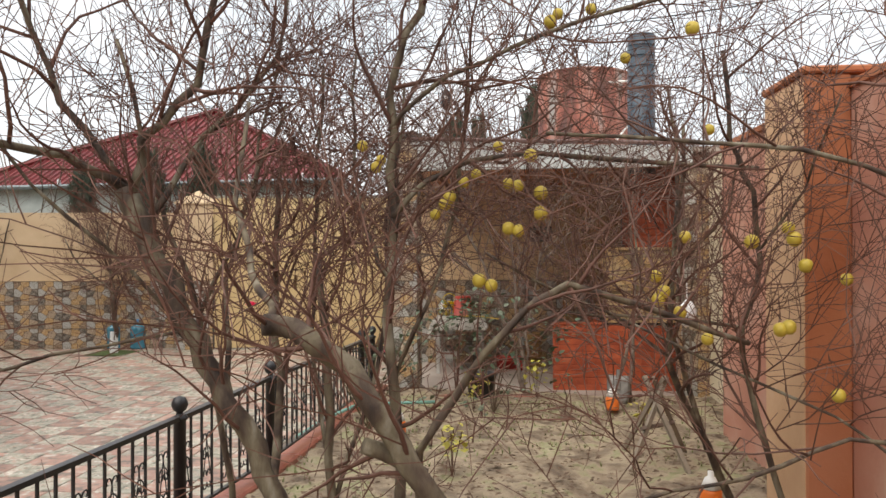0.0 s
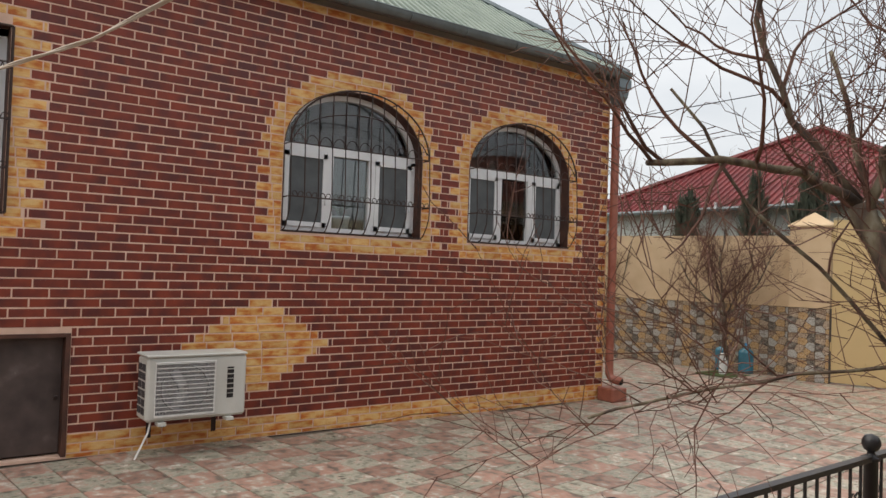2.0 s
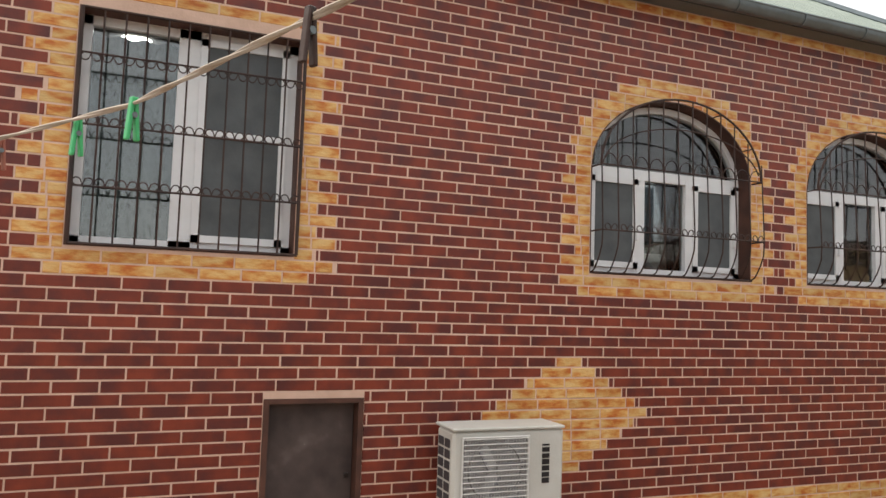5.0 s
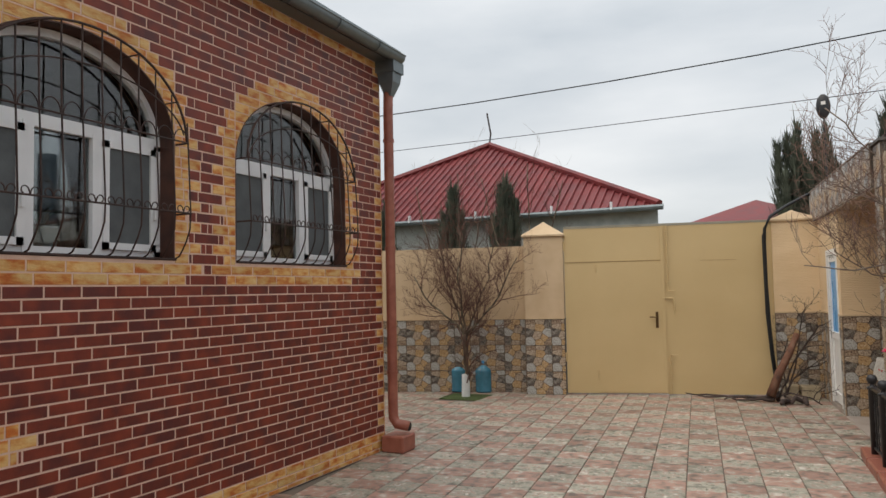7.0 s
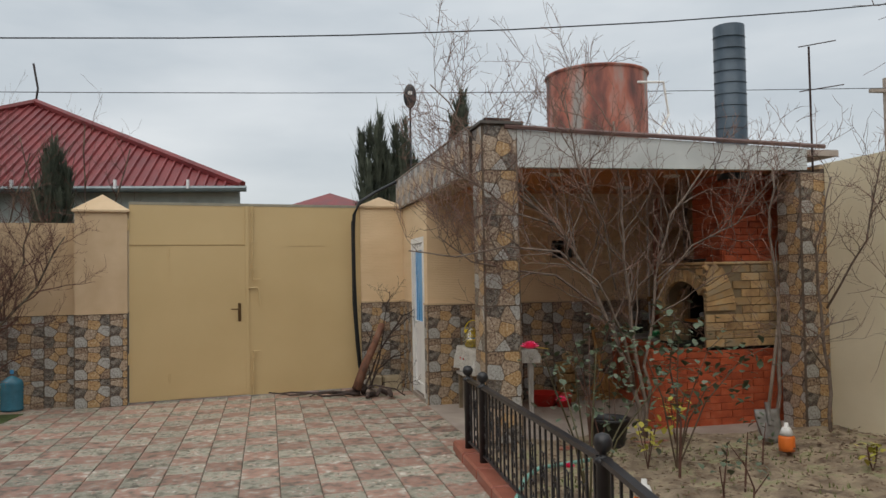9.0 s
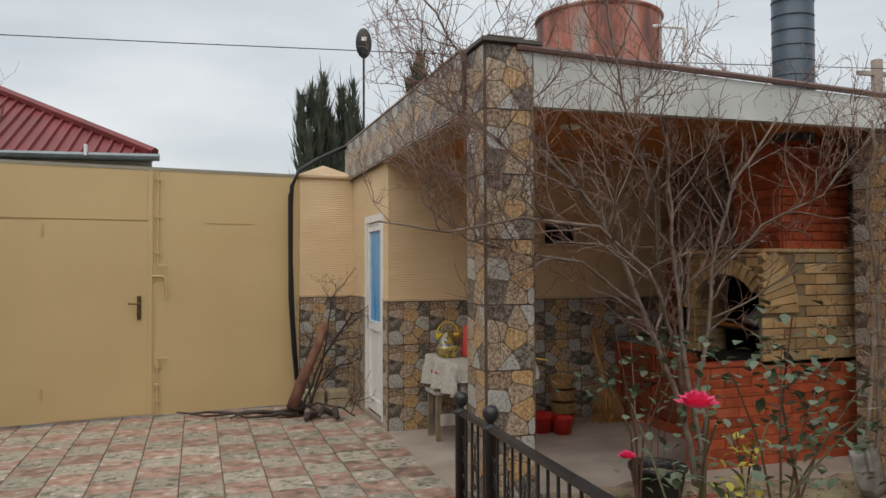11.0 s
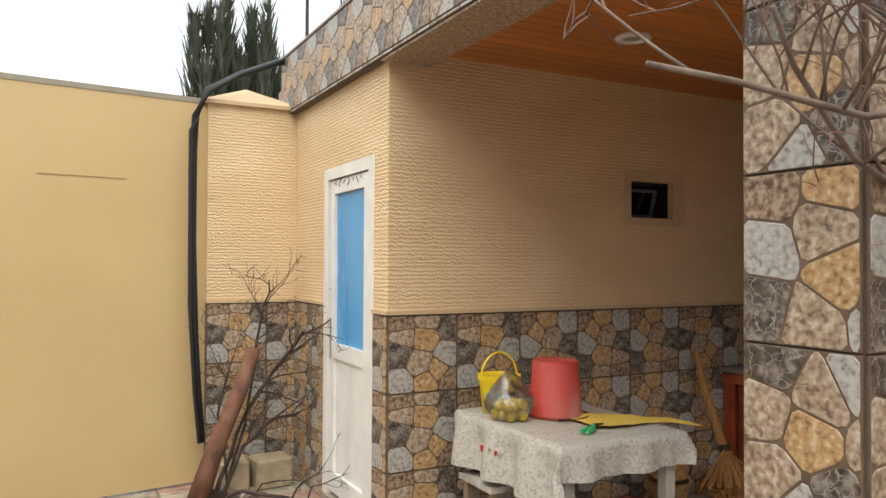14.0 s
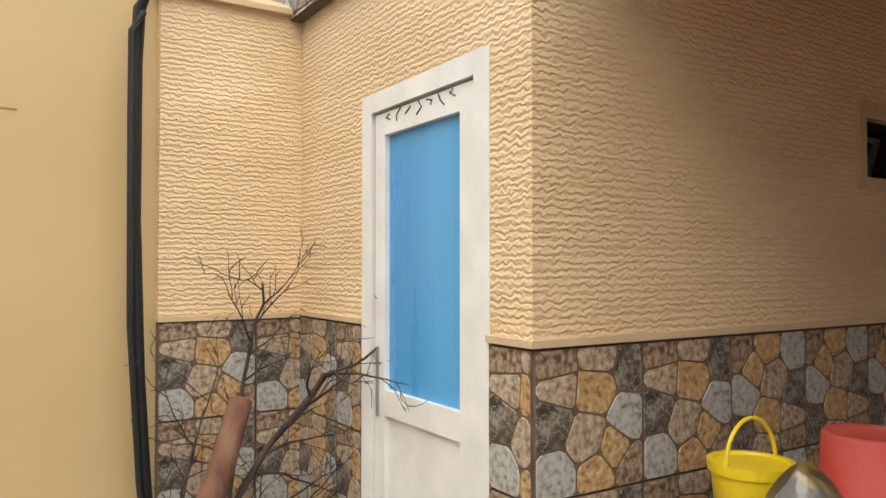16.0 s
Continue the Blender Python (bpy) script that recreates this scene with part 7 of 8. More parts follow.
part("label", raw(lab_v, [(2 * i, 2 * i + 2, 2 * i + 3, 2 * i + 1) for i in range(8)]), mat("label_print", [(0.4, (0.10, 0.05, 0.04)), (0.5, (0.15, 0.35, 0.55)), (0.6, (0.7, 0.6, 0.3))], scale=16, rough=0.4, bump=0), yb, "printed label with a landscape")
part("handle", tubes([([(0.105 * math.cos(t), 0, 0.17 + 0.125 * math.sin(t)) for t in np.linspace(0, math.pi, 17)], 0.0055)], 6), M_YEL, yb)
pb = thing("bag_of_quinces", S(0.42, -0.49, 0.730), "clear plastic bag full of small yellow-green quinces", "bag of fruit")
bm = bmesh.new(); bmesh.ops.create_icosphere(bm, subdivisions=3, radius=0.12)
for v in bm.verts:
    k = max(0, v.co.z) / 0.12
    v.co = Vector((v.co.x * (1.05 - 0.35 * k), v.co.y * (0.9 - 0.3 * k), max(-0.085, v.co.z * (0.85 + 0.35 * k)) + 0.087)) * (1 + 0.05 * noise.noise(v.co * 22))
o = part("bag", bm, M_BAG, pb); o.visible_shadow = False
rg = random.Random(3)
for k in range(22):
    o = new("quince", qm); o.parent = pb
    a, rr = k * 2.4, 0.075 * math.sqrt((k % 11) / 11)
    o.location = (rr * math.cos(a), rr * math.sin(a), 0.026 + 0.042 * (k // 11)); o.scale = (0.75, 0.75, 0.75)
yc = thing("yellow_cloth", S(0.88, -0.82, 0.732), "crumpled yellow cloth lying over the table edge", "cloth")
vs, fs = [], []
for i in range(21):
    for j in range(11):
        f, g_ = i / 20, j / 10 - 0.5
        w = 0.13 + 0.05 * math.sin(f * 5 + 1)
        vs.append((-0.22 + 0.52 * f, 0.16 - 0.20 * f + 2 * g_ * w, 0.010 + 0.010 * noise.noise(Vector((f * 6, g_ * 5, 1))) - max(0, -0.22 + 0.52 * f - 0.09) * 0.1))
for i in range(20):
    for j in range(10):
        a = i * 11 + j
        fs.append((a, a + 11, a + 12, a + 1))
part("cloth", raw(vs, fs), M_YCLOTH, yc, smooth=True)
kn = thing("pruning_shears", S(0.56, -0.86, 0.732), "pruning shears with green handles on the table", "tool")
part("handle", tubes([([(-0.03, -0.03, 0.012), (0.04, 0.0, 0.012), (0.09, 0.03, 0.012)], 0.010), ([(-0.02, -0.06, 0.012), (0.05, -0.015, 0.012), (0.09, 0.03, 0.012)], 0.010)], 6), M_GREEN, kn)
part("blade", tubes([([(0.09, 0.03, 0.012), (0.16, 0.05, 0.012)], [0.012, 0.003])], 6), M_IRON, kn)
stl = thing("wooden_stool", S(0.45, -0.40), "low rough wooden stool with a whitened crossbar beside the table", "stool")
part("seat", B(-0.17, 0.20, -0.15, 0.15, 0.41, 0.44), M_WOODW, stl)
for x in (-0.13, 0.16):
    for y in (-0.12, 0.12):
        part("leg", B(x - 0.02, x + 0.02, y - 0.02, y + 0.02, 0, 0.41), plain("stool_wood", (0.22, 0.17, 0.11), var=0.3), stl)
part("crossbar", B(-0.12, 0.15, -0.142, -0.12, 0.14, 0.24), M_WOODW, stl)
br = thing("straw_broom", S(2.12, -0.24), "straw broom leaning on the tiled wall with its head down", "broom")
part("handle", tubes([([(0.03, 0.0, 0.32), (0.0, 0.12, 0.66), (-0.02, 0.19, 0.92)], [0.030, 0.022, 0.018])], 8), M_STRAW, br)
part("binding", tubes([([(0.03, 0.0, 0.33), (0.026, 0.01, 0.37)], 0.036)], 10), M_IRONBR, br)
rg = random.Random(2)
part("bristles", tubes([([(0.03 + rg.uniform(-0.02, 0.02), rg.uniform(-0.02, 0.02), 0.36), (0.04 + rg.gauss(0, 0.075), -0.04 + rg.gauss(0, 0.03), 0.14), (0.05 + rg.gauss(0, 0.11), -0.06 + rg.gauss(0, 0.04), 0.01)], [0.006, 0.007, 0.004]) for k in range(150)], 4), M_STRAW, br)["kind"] = "stuff"
for k, (u, v, z, r, mt, lb) in enumerate(((1.66, -0.26, 0.0, 0.13, M_BASKET, "stack of round wicker baskets on the floor"), (1.30, -0.42, 0.0, 0.19, M_RED, "red plastic basin holding a bundle"), (1.48, -0.60, 0.0, 0.10, M_RED, "dark red plastic bag on the floor"))):
    o = thing(("wicker_basket", "plastic_basin", "shopping_bag")[k], S(u, v, 0.006), lb, ("basket", "basin", "bag")[k])
    if k == 0:
        for j in range(4):
            part("basket", lathe([(r * 0.8, 0.12 * j), (r, 0.10 + 0.12 * j), (r * 1.05, 0.105 + 0.12 * j), (r * 0.9, 0.10 + 0.12 * j), (r * 0.75, 0.02 + 0.12 * j)], 20), M_BASKET, o)
    else:
        part("body", lathe([(r * 0.75, 0), (r, 0.14), (r * 1.07, 0.15), (r * 0.95, 0.145), (r * 0.7, 0.02)], 22), mt, o, smooth=True)

# ---- heap of prunings by the gate ----
log_ = thing("pruned_log", pose(3.52, 4.55, 0.05), "thick reddish-brown sawn branch leaning against the tiled pillar", "log")
part("wood", tubes([([(-0.02, -0.10, 0.04), (0.10, 0.0, 0.35), (0.24, 0.15, 0.62), (0.34, 0.28, 0.86)], [0.062, 0.055, 0.048, 0.044])], 12), M_LOG, log_, smooth=True)
bare_tree("pruned_branch", (3.75, 4.75, 0.0), "heap of dry twiggy prunings leaning in the corner by the door", [
    ([(3.6, 4.55, 0.05), (3.75, 4.75, 0.4), (3.95, 4.75, 0.75), (4.12, 4.6, 1.02), (4.10, 4.45, 1.05)], 0.022, 0.012),
    ([(3.7, 4.8, 0.05), (3.85, 4.95, 0.6), (3.93, 5.0, 1.1), (3.98, 5.02, 1.35)], 0.018, 0.006),
    ([(3.65, 4.6, 0.05), (3.8, 4.85, 0.3), (4.0, 4.9, 0.45), (4.15, 4.8, 0.5)], 0.02, 0.008),
    ([(3.6, 4.5, 0.06), (3.75, 4.4, 0.15), (4.0, 4.35, 0.1), (4.12, 4.25, 0.03)], 0.018, 0.010),
    ([(3.7, 4.7, 0.05), (3.65, 4.9, 0.5), (3.75, 5.0, 0.85)], 0.014, 0.006)], 41, n1=6, n2=4, n3=2, l1=0.32, l2=0.18, l3=0.08, lift=0.1, r1=0.010, category="branches", bark=M_DEADWOOD, twig=M_DEADWOOD)
for k, (a, b) in enumerate((((3.55, 4.5, 0.05), (2.35, 4.72, 0.03)), ((3.6, 4.45, 0.07), (2.5, 4.62, 0.02)), ((3.55, 4.42, 0.04), (2.9, 4.42, 0.02)))):
    a, b = Vector(a), Vector(b)
    rg = random.Random(k)
    o = part("fallen_branch", tubes([([a.lerp(b, f) + Vector((0, rg.gauss(0, 0.015), 0.012 * abs(rg.gauss(0, 1)))) for f in np.linspace(0, 1, 9)], np.linspace(0.024, 0.008, 9))], 7), M_DEADWOOD, smooth=True)
    tagged(o, "long dark dry branch lying on the paving before the gate", "branch", "fallen branches by the gate")
for k in range(9):
    rg = random.Random(50 + k)
    x, y = 3.55 + rg.uniform(-0.08, 0.4), 4.45 + rg.uniform(-0.12, 0.25)
    a = rg.uniform(0, 6.28); L = rg.uniform(0.06, 0.16)
    o = part("firewood", tubes([([(x, y, 0.035), (x + L * math.cos(a), y + L * math.sin(a), 0.05 + rg.uniform(0, 0.05)), (x + 1.6 * L * math.cos(a + 0.2), y + 1.6 * L * math.sin(a + 0.2), 0.03)], [0.03, 0.035, 0.02])], 8), M_DEADWOOD if k % 3 else M_BARKG)
    tagged(o, "short rough offcut of dark firewood in the heap", "firewood", "firewood offcuts by the gate")
for k, (u, v, w) in enumerate(((-0.22, 1.42, 0.24), (-0.46, 1.46, 0.2))):
    o = part("limestone_block", B(-w / 2, w / 2, -0.10, 0.10, 0, 0.19, bev=0.012), M_LIME); o.matrix_world = S(u, v, 0, 4 - 9 * k)
    tagged(o, "pale rough limestone block on the paving by the door", "stone block", "limestone blocks by the door")

# water bottles by the tree
for k, (x, y, h, mt) in enumerate(((-1.38, 4.32, 0.48, M_BOTTLE), (-1.08, 4.30, 0.46, M_BOTTLE), (-0.68, 4.36, 0.48, M_BOTTLE))):
    w = thing("water_bottle", pose(x, y, 0), "large blue plastic water bottle with a cap by the tiled wall", "water bottle", "water bottles by the yard wall")
    pr = [(0.12, 0), (0.135, 0.02)]
    for j in range(7):
        z = 0.04 + j * 0.04
        pr += [(0.135, z), (0.128, z + 0.02)]
    pr += [(0.135, 0.32), (0.12, 0.37), (0.05, 0.42), (0.035, 0.43), (0.035, h)]
    part("body", lathe(pr, 20), mt, w, smooth=True)
    part("cap", lathe([(0.042, h - 0.03), (0.042, h + 0.02)], 14), M_BLUE if k != 1 else M_RED, w)

# ---- beyond the wall ----
nh = thing("neighbour_house", pose(-3.88, 13, 0), "neighbouring house with a corrugated dark red hip roof and pale walls", "house")
bm = B(-5.0, 5.22, -3.75, 3.75, -0.1, 3.22)
for v in bm.verts:
    if v.co.y > 0 and v.co.x > 0: v.co.x -= 1.7
part("wall", bm, M_HOUSEW, nh)
bm = bmesh.new()
v = [bm.verts.new(p) for p in ((-5.3, -4.0, 3.28), (5.3, -4.0, 3.28), (3.6, 4.0, 3.28), (-5.3, 4.0, 3.28), (0.0, 0, 5.72), (0.05, 0, 5.72))]
for f in ((0, 1, 5, 4), (1, 2, 5), (2, 3, 4, 5), (3, 0, 4), (3, 2, 1, 0)):
    bm.faces.new([v[i] for i in f])
part("roof", bm, M_REDROOF, nh)
ribs = []
for k in range(56):
    x = -5.25 + 10.5 * (k + 0.5) / 56
    f = 1 - abs(x) / 5.3
    if f > 0.02:
        ribs.append(([(x, -4.0, 3.30), (x, -4.0 + 4.0 * f, 3.30 + 2.44 * f)], 0.032))
part("roof_rib", tubes(ribs, 4), M_REDROOF, nh)["kind"] = "stuff"
part("hip_cap", tubes([([(5.3, -4, 3.33), (0, 0, 5.78)], 0.085), ([(-5.3, -4, 3.33), (0, 0, 5.78)], 0.085)], 6), M_REDROOF, nh)
part("gutter", tubes([([(-5.35, -4.06, 3.25), (5.38, -4.06, 3.25)], 0.06)], 8), M_GUTTER, nh)
part("finial", tubes([([(0, 0, 5.75), (0.05, 0, 6.1), (-0.05, 0, 6.7)], 0.025)], 5), M_IRON, nh)
for x in (-4, -2, -0.5, 1.2, 3.0, 4.3):
    part("bracket", B(x, x + 0.04, -4.12, -4.04, 3.25, 3.42), M_PVC, nh)
h2 = thing("distant_house", pose(2.4, 31, 0), "distant house with a red hip roof", "house")
part("wall", B(-3.6, 3.6, -3, 3, -0.1, 4.0), M_HOUSEW, h2)
bm = bmesh.new()
v = [bm.verts.new(p) for p in ((-4, -3.4, 4.0), (4, -3.4, 4.0), (4, 3.4, 4.0), (-4, 3.4, 4.0), (0, 0, 5.6))]
for f in ((0, 1, 4), (1, 2, 4), (2, 3, 4), (3, 0, 4), (3, 2, 1, 0)):
    bm.faces.new([v[i] for i in f])
part("roof", bm, M_REDROOF, h2)


def cypress(x, y, h, r, seed):
    t = thing("cypress", pose(x, y, -0.1), "grey-green cypress with several feathery pointed tops and ragged outline", "tree", "cypresses behind the wall")
    rg = random.Random(seed)
    part("trunk", tubes([([(0, 0, 0), (0, 0, h * 0.7)], [0.09, 0.03])], 8), M_BARK, t)
    vs, fs = [], []
    plumes = []
    for k in range(9):
        a, q = k * 2.4, (r * 0.62 * math.sqrt((k + 0.3) / 9))
        plumes.append((q * math.cos(a), q * math.sin(a), h * (1.0 - 0.05 * k * rg.uniform(0.3, 1.0)), r * rg.uniform(0.30, 0.46)))
    for k in range(int(11000 * h / 4)):
        lx, ly, lh, lr = plumes[k % 9]
        f = rg.random() ** 0.9
        a = rg.uniform(0, 6.28)
        a0 = math.sin(a)
        z = 0.5 + (lh - 0.5) * f
        w = min(1.0, f * 4 + 0.35) * (1 - f) ** 0.5
        rr = lr * w * math.sqrt(rg.random()) * (0.95 + 1.3 * noise.noise(Vector((f * 14, lx * 9 + a0, seed)))) + 0.015
        sp = 0.85 + 0.35 * f
        p = Vector((lx * sp + rr * math.cos(a), ly * sp + rr * math.sin(a), z))
        out = rg.uniform(0.1, 0.6)
        d = Vector((math.cos(a) * out, math.sin(a) * out, 1)).normalized()
        L = rg.uniform(0.08, 0.28) * (2.0 if rg.random() < 0.10 else 1)
        s = Vector((-math.sin(a), math.cos(a), 0)) * rg.uniform(0.006, 0.016)
        i = len(vs)
        vs += [tuple(p - s), tuple(p + s), tuple(p + d * L * 0.6 + s * 0.8), tuple(p + d * L), tuple(p + d * L * 0.6 - s * 0.8)]
        fs.append((i, i + 1, i + 2, i + 3, i + 4))
    part("crown", raw(vs, fs), M_CYPR, t)["kind"] = "stuff"


for x, y, h, r, s in ((3.95, 9.0, 4.70, 0.55, 1), (4.45, 9.1, 4.62, 0.52, 2), (5.62, 9.0, 5.15, 0.32, 3), (-2.93, 8.3, 3.95, 0.42, 4), (-1.75, 8.3, 4.05, 0.40, 5), (-4.7, 8.3, 3.7, 0.4, 7)):
    cypress(x, y, h, r, s)

# on the shed roof
tank = thing("water_tank", pose(6.74, 4.18, 2.77), "large cylindrical water tank with peeling red paint and rust", "water tank")
part("body", lathe([(0.66, 0), (0.66, 1.38), (0.675, 1.38), (0.675, 1.41), (0.63, 1.41), (0.63, 1.36), (0.0, 1.36)], 40), M_TANK, tank, smooth=False)
part("rim", tubes([([(0.67 * math.cos(t), 0.67 * math.sin(t), 1.40) for t in np.linspace(0, 2 * math.pi, 41)], 0.016)], 6), M_TANK, tank)
part("pipe", tubes([([(0.3, -0.55, 1.2), (0.72, -0.5, 1.22), (0.78, -0.5, 0.8), (0.4, -0.75, 0.3), (0.0, -0.7, 0.1)], 0.018)], 6), M_PVCD, tank)
flu = thing("flue_pipe", pose(7.43, 1.95, 2.5), "tall dark slate-blue spiral steel flue above the oven", "flue")
part("pipe", lathe([(0.158, 0), (0.158, 1.62), (0.145, 1.62)], 28, False), M_FLUE, flu, smooth=True)
for k in range(11):
    part("seam", tubes([([(0.160 * math.cos(t), 0.160 * math.sin(t), 0.3 + k * 0.12 + 0.012 * math.sin(t)) for t in np.linspace(0, 2 * math.pi, 25)], 0.004)], 4), M_FLUE, flu)
lm = thing("street_lamp", pose(4.37, 5.8, 2.7), "black lamp head on a thin pole above the shed roof", "lamp")
part("pole", tubes([([(0, 0, 0), (0.0, 0, 1.5)], 0.014)], 6), M_BLACK, lm)
bm = bmesh.new(); bmesh.ops.create_uvsphere(bm, u_segments=16, v_segments=10, radius=1)
for v in bm.verts: v.co = Vector((v.co.x * 0.10, v.co.y * 0.04, v.co.z * 0.19 + 1.58))
part("head", bm, M_BLACK, lm, smooth=True)
part("lens", B(-0.03, 0.03, -0.043, -0.03, 1.60, 1.65), M_LAMPW, lm)
cv = [S(0.05, -2.4, 2.93), S(0.22, -2.35, 2.93)]
sv = part("roof_vent", B(-0.09, 0.16, -0.08, 0.08, 0, 0.05, bev=0.005), M_IRONBR); sv.matrix_world = S(0.12, -2.35, 2.93)
tagged(sv, "small dark sheet-metal cover on top of the pillar", "metal cover")


def wire(name, pts, r, label):
    o = thing(name, pose(0, 0, 0), label, "cable")
    part("line", tubes([(pts, r)], 5), M_CABLE, o)


def sag(a, b, s, n=16):
    a, b = Vector(a), Vector(b)
    return [a.lerp(b, k / n) - Vector((0, 0, s * 4 * (k / n) * (1 - k / n))) for k in range(n + 1)]


wire("overhead_cable", sag((-14, 6.3, 5.63), (26, 5.7, 8.08), 1.45), 0.011, "black overhead power cable above the yard")
wire("overhead_cable", sag((-20, 9.2, 5.2), (30, 8.8, 5.9), 0.42), 0.008, "thin black overhead cable behind the yard")
pl_ = thing("utility_pole", pose(15.6, 10.05, -0.1), "grey utility pole with insulators in the distance", "pole")
part("pole", tubes([([(0, 0, 0), (0, 0, 5.95)], 0.12)], 8), M_CONC, pl_)
part("crossarm", B(-0.45, 0.45, -0.05, 0.05, 5.62, 5.70), M_CONC, pl_)

# clothes line across the yard
rope = thing("clothes_line", pose(0, 0, 0), "grey-pink twisted clothes line tied to the downpipe", "clothes line")
rp = [(0.14, -9.05, 2.46), (1.2, -8.5, 2.12), (2.2, -8.05, 1.97), (3.19, -7.51, 1.95), (3.78, -7.23, 1.99), (4.38, -6.86, 2.10), (5.2, -6.3, 2.45), (5.75, -5.6, 2.75), (5.8, -4.9, 2.95)]
P_ = [Vector(p) for p in rp]
fine_ = []
for k in range(len(P_) - 1):
    for j in range(14):
        fine_.append(P_[k].lerp(P_[k + 1], j / 14))
for sg in (0, math.pi):
    part("strand", tubes([([p + Vector((0, 0.0028 * math.cos(i * 0.9 + sg), 0.0028 * math.sin(i * 0.9 + sg))) for i, p in enumerate(fine_)], 0.0036)], 5), M_ROPE, rope)
PEGS = [(3.20, -7.505, 1.948, M_GREEN), (2.95, -7.62, 1.95, M_GREEN), (3.70, -7.27, 1.985, M_IRONBR), (2.6, -7.82, 1.955, M_PIPE), (1.75, -8.23, 2.03, M_ROPE), (1.5, -8.35, 2.07, M_ROPE)]
for x, y, z, mt in PEGS:
    pg = thing("clothes_peg", pose(x, y, z, 0, 0, 30), "plastic clothes peg clipped on the line" if mt is M_GREEN else "small worn clothes peg clipped on the line", "clothes peg", "pegs on the clothes line")
    for sg in (-1, 1):
        part("jaw", B(-0.007, 0.007, sg * 0.004 - 0.004, sg * 0.004 + 0.004, -0.07, 0.015, m=Matrix.Rotation(sg * 0.09, 4, "X"), bev=0.002), mt, pg)
    part("spring", tubes([([(-0.008, 0, -0.02), (0.008, 0, -0.02)], 0.006)], 8), M_GUTTER, pg)

# ---- brick and tile pieces ----
def clear_of(a, b, lo, hi):
    out = []
    for p, q in a:
        if hi <= p or lo >= q:
            out.append((p, q))
        else:
            if p < lo: out.append((p, lo))
            if q > hi: out.append((hi, q))
    return out


def row_ochre(z0, z1):
    """Stretches of a course that are laid in ochre brick."""
    zc, n = (z0 + z1) / 2, round((z0 - ROW0) / COURSE)
    odd = n % 2
    seg = []
    if z1 <= 0.195 or z0 > 3.93:
        return [(YL, 0.0)]
    if odd:
        seg.append((-0.125, 0.0))
    seg.append((YL, YL + (0.27 if odd else 0.14)))
    for w in WINS:
        a, b = w[1], w[2]
        if w[3] - 0.18 < zc < w[3] - 0.02:
            e = 0.0 if zc < w[3] - 0.10 else 0.20
            seg.append((a - 0.10 - e * 0.8, b + 0.10 + e * 0.8))
        elif w[0] == "rect":
            if w[3] < zc < w[4]:
                e = 0.27 if odd else 0.14
                seg.append((a - e, b + e))
            elif w[4] < zc < w[4] + 0.16:
                e = 0.24 if zc < w[4] + 0.08 else 0.10
                seg.append((a - e, b + e))
        else:
            if w[3] < zc < w[4]:
                e = 0.25 if odd else 0.13
                seg.append((a - e, b + e))
            else:
                k = 1 - ((zc - w[4]) / (RISE + 0.17)) ** 2
                if k > 0:
                    c, r = (a + b) / 2, (b - a) / 2 + (0.22 if odd else 0.15)
                    h = max(0.36, r * math.sqrt(k)) if zc < w[4] + RISE + 0.15 else 0
                    seg.append((c - h, c + h))
    k = (zc - 0.830) / COURSE
    if abs(k) < 5.6:
        h = 0.695 - 0.118 * abs(k)
        seg.append((-4.56 - h, -4.56 + h))
    seg.sort()
    out = []
    for a, b in seg:
        if out and a <= out[-1][1] + 0.03:
            out[-1] = (out[-1][0], max(b, out[-1][1]))
        else:
            out.append((a, b))
    return out


pieces = []   # y0, y1, z0, z1, ochre, arch window or None
z = 0.0
rows_ = [(0.0, ROW0)] + [(ROW0 + k * COURSE, ROW0 + (k + 1) * COURSE) for k in range(int((TOP - ROW0) / COURSE))]
for r, (z0, z1) in enumerate(rows_):
    seg = row_ochre(z0, z1)
    off = (r * 0.135) % LEN
    cells = []
    for a, b in seg:
        x = a - ((off + 0.05) % LEN if b - a > 0.6 else 0)
        while x < b - 0.001:
            p, q = max(a, x), min(b, x + LEN)
            if q - p > 0.025: cells.append((p, q, True))
            x += LEN
    free = [(YL, 0.0)]
    for a, b in seg:
        free = clear_of(free, None, a, b)
    for a, b in free:
        x = YL - LEN + off
        while x < b:
            p, q = max(a, x), min(b, x + LEN)
            if q - p > 0.022: cells.append((p, q, False))
            x += LEN
    for p, q, och in cells:
        parts_ = [(p, q)]
        if z0 < HATCH[3] - 0.01:
            parts_ = clear_of(parts_, None, HATCH[0], HATCH[1])
        done = []
        for a, b in parts_:
            segs = [(a, b, None)]
            for w in WINS:
                if z1 <= w[3] + 0.001 or z0 >= w[4] + (RISE if w[0] == "arch" else 0) - 0.002:
                    continue
                nxt = []
                for s0, s1, ww in segs:
                    if s1 <= w[1] or s0 >= w[2]:
                        nxt.append((s0, s1, ww)); continue
                    if s0 < w[1]: nxt.append((s0, w[1], ww))
                    if s1 > w[2]: nxt.append((w[2], s1, ww))
                    if w[0] == "arch": nxt.append((max(s0, w[1]), min(s1, w[2]), w))
                segs = nxt
            done += segs
        for a, b, w in done:
            if b - a > 0.015:
                pieces.append((a, b, z0, z1, och, w))


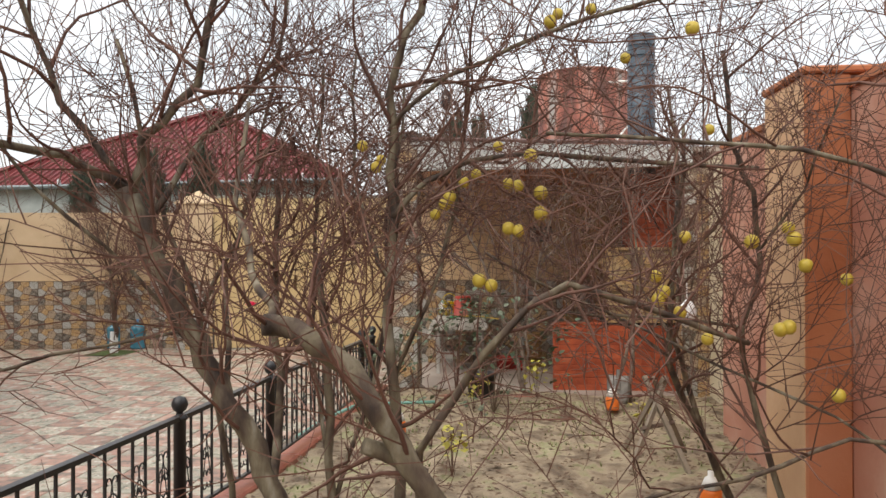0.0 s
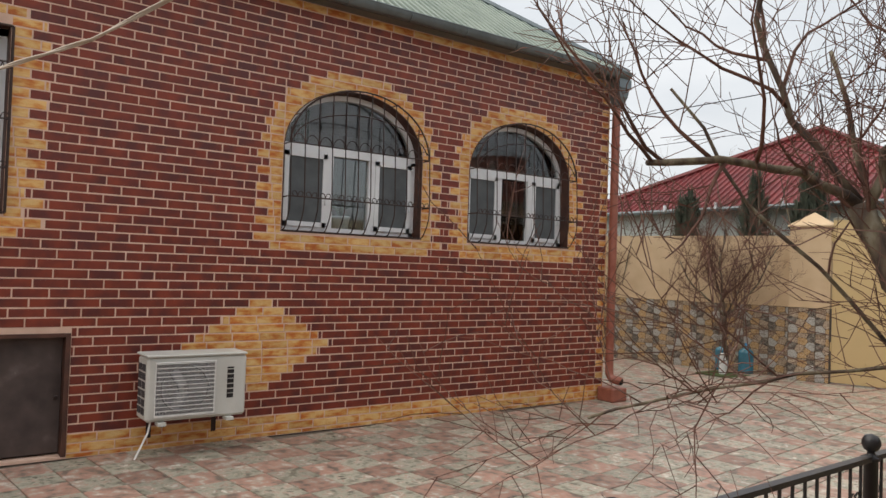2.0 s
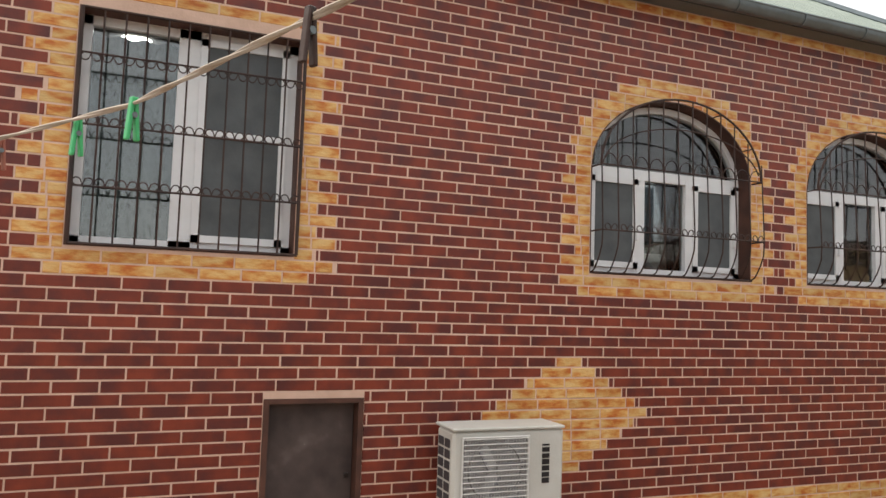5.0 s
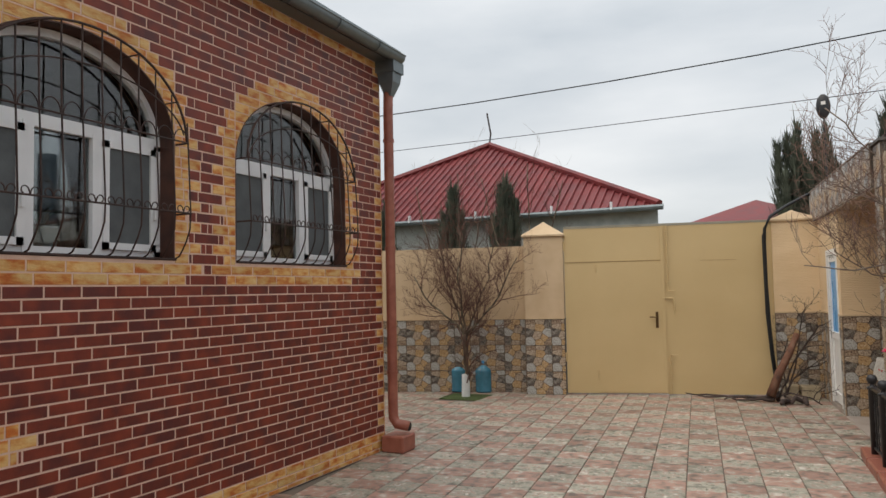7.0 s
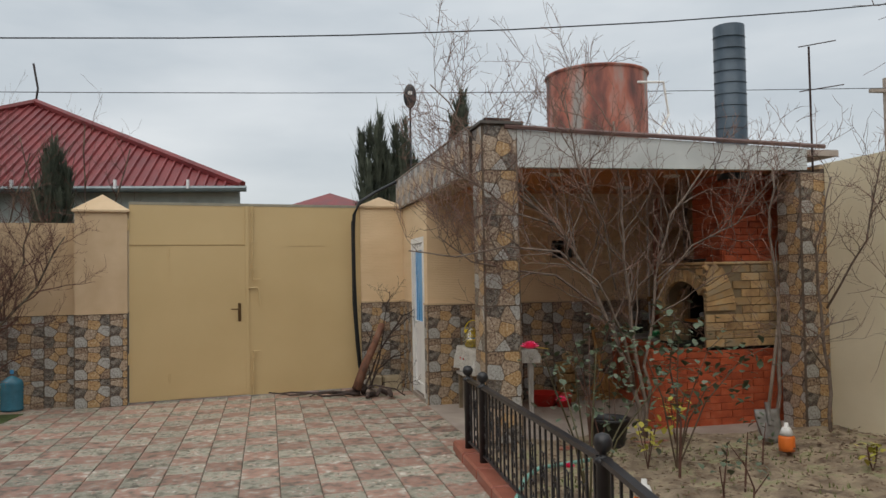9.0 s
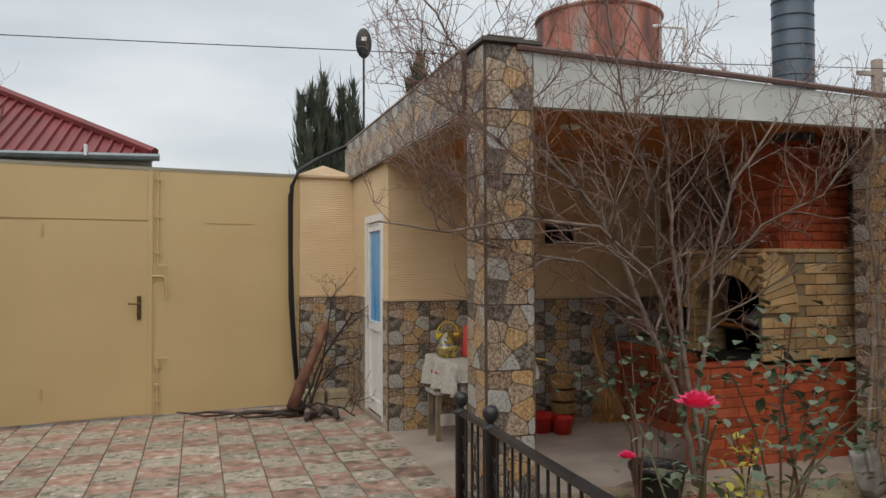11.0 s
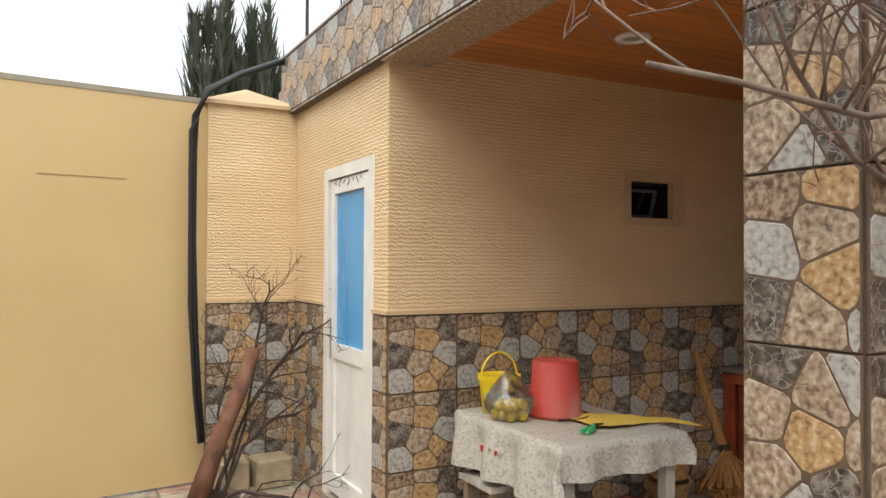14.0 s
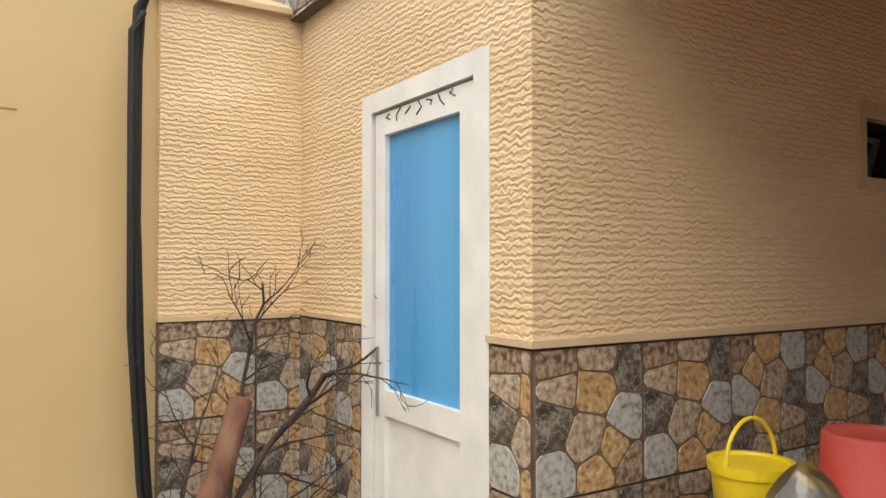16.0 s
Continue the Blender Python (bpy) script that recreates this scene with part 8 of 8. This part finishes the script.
def brick_box(vs, fs, a, b, z0, z1, x=0.0):
    j = 0.0052
    a, b, z0, z1 = a + j, b - j, z0 + j, z1 - j
    if b - a < 0.006 or z1 - z0 < 0.006:
        return
    i = len(vs)
    e = 0.0025
    for (p, y0, y1, w0, w1) in ((-PROUD - 0.0015, a, b, z0, z1), (x - e, a, b, z0, z1), (x, a + e, b - e, z0 + e, z1 - e)):
        vs += [(p, y0, w0), (p, y1, w0), (p, y1, w1), (p, y0, w1)]
    for k in (0, 4):
        for s in range(4):
            t = (s + 1) % 4
            fs.append((i + k + s, i + k + t, i + k + 4 + t, i + k + 4 + s))
    fs.append((i + 8, i + 9, i + 10, i + 11))


def near_key(p):
    y, zz = (p[0] + p[1]) / 2, (p[2] + p[3]) / 2
    return abs(y + 4.3) * 0.8 + abs(zz - 1.2)


whole = sorted([p for p in pieces if p[5] is None], key=near_key)
single, rest = whole[:300], whole[300:]
BM = {}
rng = random.Random(4)
for a, b, z0, z1, och, w in single:
    key = (round(b - a, 3), round(z1 - z0, 3), och)
    if key not in BM:
        vs, fs = [], []
        brick_box(vs, fs, 0, b - a, 0, z1 - z0)
        BM[key] = raw(vs, fs, "brick"); BM[key].materials.append(M_OCHRE if och else M_BRICK)
    o = new("brick", BM[key]); o.parent = house; o.location = (rng.uniform(-0.0015, 0.0015), a, z0)
for och, mt in ((True, M_OCHRE), (False, M_BRICK)):
    vs, fs = [], []
    for a, b, z0, z1, oc, w in rest:
        if oc == och:
            brick_box(vs, fs, a, b, z0, z1, rng.uniform(-0.0015, 0.0015))
    for a, b, z0, z1, oc, w in pieces:
        if w is None or oc != och:
            continue
        n = 8
        top = z1 - 0.0048
        i0 = None
        for k in range(n):
            ya, yb = a + 0.004 + (b - a - 0.008) * k / n, a + 0.004 + (b - a - 0.008) * (k + 1) / n
            la, lb = max(z0 + 0.0048, arch_top(w, ya) + 0.001), max(z0 + 0.0048, arch_top(w, yb) + 0.001)
            if min(la, lb) >= top - 0.002:
                i0 = None
                continue
            la, lb = min(la, top), min(lb, top)
            if i0 is None:
                i0 = len(vs)
                vs += [(0, ya, la), (0, ya, top), (-PROUD - 0.0015, ya, la), (-PROUD - 0.0015, ya, top)]
            i = len(vs)
            vs += [(0, yb, lb), (0, yb, top), (-PROUD - 0.0015, yb, lb), (-PROUD - 0.0015, yb, top)]
            p = i0
            fs += [(p, i, i + 1, p + 1), (p, p + 2, i + 2, i), (p + 1, i + 1, i + 3, p + 3)]
            i0 = i
    o = part("brickwork", raw(vs, fs), mt, house); o["kind"] = "stuff"

# ends of the house beside the corner, thin quoin returns
part("corner_return", B(-0.28, -0.002, 0.001, 0.012, 0, TOP), M_OCHRE, house)

# paving
T = 0.30
cells = []
for i in range(-46, 6):
    for j in range(-52, 7):
        u, v = i * T, j * T
        p = C0 + (u + T / 2) * E1 + (v + T / 2) * E2
        if p.y > 5.35 or p.y < -12.9 or p.x < -8.9 or p.x > 4.40 and p.y < 1.25:
            continue
        if u + T / 2 > 0 and v > -0.05: continue
        if p.x > 7.6 or (u > -0.02 and v > -2.65): continue
        if -9.1 < p.x < -0.02 and YL + 0.02 < p.y < -0.02: continue
        gy = 4.44 + (p.x - 0.69) * 0.244
        if p.y > gy + 0.35: continue
        if abs(p.x + 0.85) < 0.32 and abs(p.y - 3.75) < 0.32: continue
        cells.append((u, v, p, (i + j) % 2))
cells.sort(key=lambda c_: (c_[2].x - 3.2) ** 2 + (c_[2].y + 1.2) ** 2 * 0.35)
pav_holder = thing("paving", S(0, 0), "worn red and grey-green embossed concrete yard tiles", "paving", kind="structure")


def pave(vs, fs, u, v, green, dz):
    j = 0.004
    i = len(vs)
    e = 0.006
    for zz, k in ((-0.012, 0.0), (dz - 0.003, 0.0), (dz, e)):
        vs += [(u + j + k, v + j + k, zz), (u + T - j - k, v + j + k, zz), (u + T - j - k, v + T - j - k, zz), (u + j + k, v + T - j - k, zz)]
    for k in (0, 4):
        for s in range(4):
            t = (s + 1) % 4
            fs.append((i + k + s, i + k + t, i + k + 4 + t, i + k + 4 + s))
    fs.append((i + 8, i + 9, i + 10, i + 11))
    if green:
        cx, cy = u + T / 2, v + T / 2
        for k in range(8):
            th = k * math.pi / 4
            r0, r1, w = 0.035, (0.105 if k % 2 else 0.125), 0.019
            d, q = Vector((math.cos(th), math.sin(th))), Vector((-math.sin(th), math.cos(th)))
            i = len(vs)
            for rr, ww, zz in ((r0, 0.004, dz), ((r0 + r1) / 2, w, dz), (r1, 0.003, dz), ((r0 + r1) / 2, -w, dz), ((r0 + r1) / 2, 0, dz + 0.006)):
                vs.append((cx + d.x * rr + q.x * ww, cy + d.y * rr + q.y * ww, zz))
            fs += [(i, i + 1, i + 4), (i + 1, i + 2, i + 4), (i + 2, i + 3, i + 4), (i + 3, i, i + 4)]


pm = []
for g_ in (0, 1):
    for q in range(2):
        vs, fs = [], []
        pave(vs, fs, 0, 0, g_, 0.0015 * q)
        me = raw(vs, fs, "tile"); me.materials.append(M_PAVG if g_ else M_PAVR); pm.append(me)
for u, v, p, g_ in cells[:300]:
    o = new("tile", pm[g_ * 2 + rng.randint(0, 1)]); o.parent = pav_holder; o.location = (u, v, 0)
for g_, mt in ((0, M_PAVR), (1, M_PAVG)):
    vs, fs = [], []
    for u, v, p, gg in cells[300:]:
        if gg == g_:
            pave(vs, fs, u, v, g_ and abs(p.y) < 9, rng.choice((0.0, 0.0015)))
    part("tiles", raw(vs, fs), mt, pav_holder)["kind"] = "stuff"
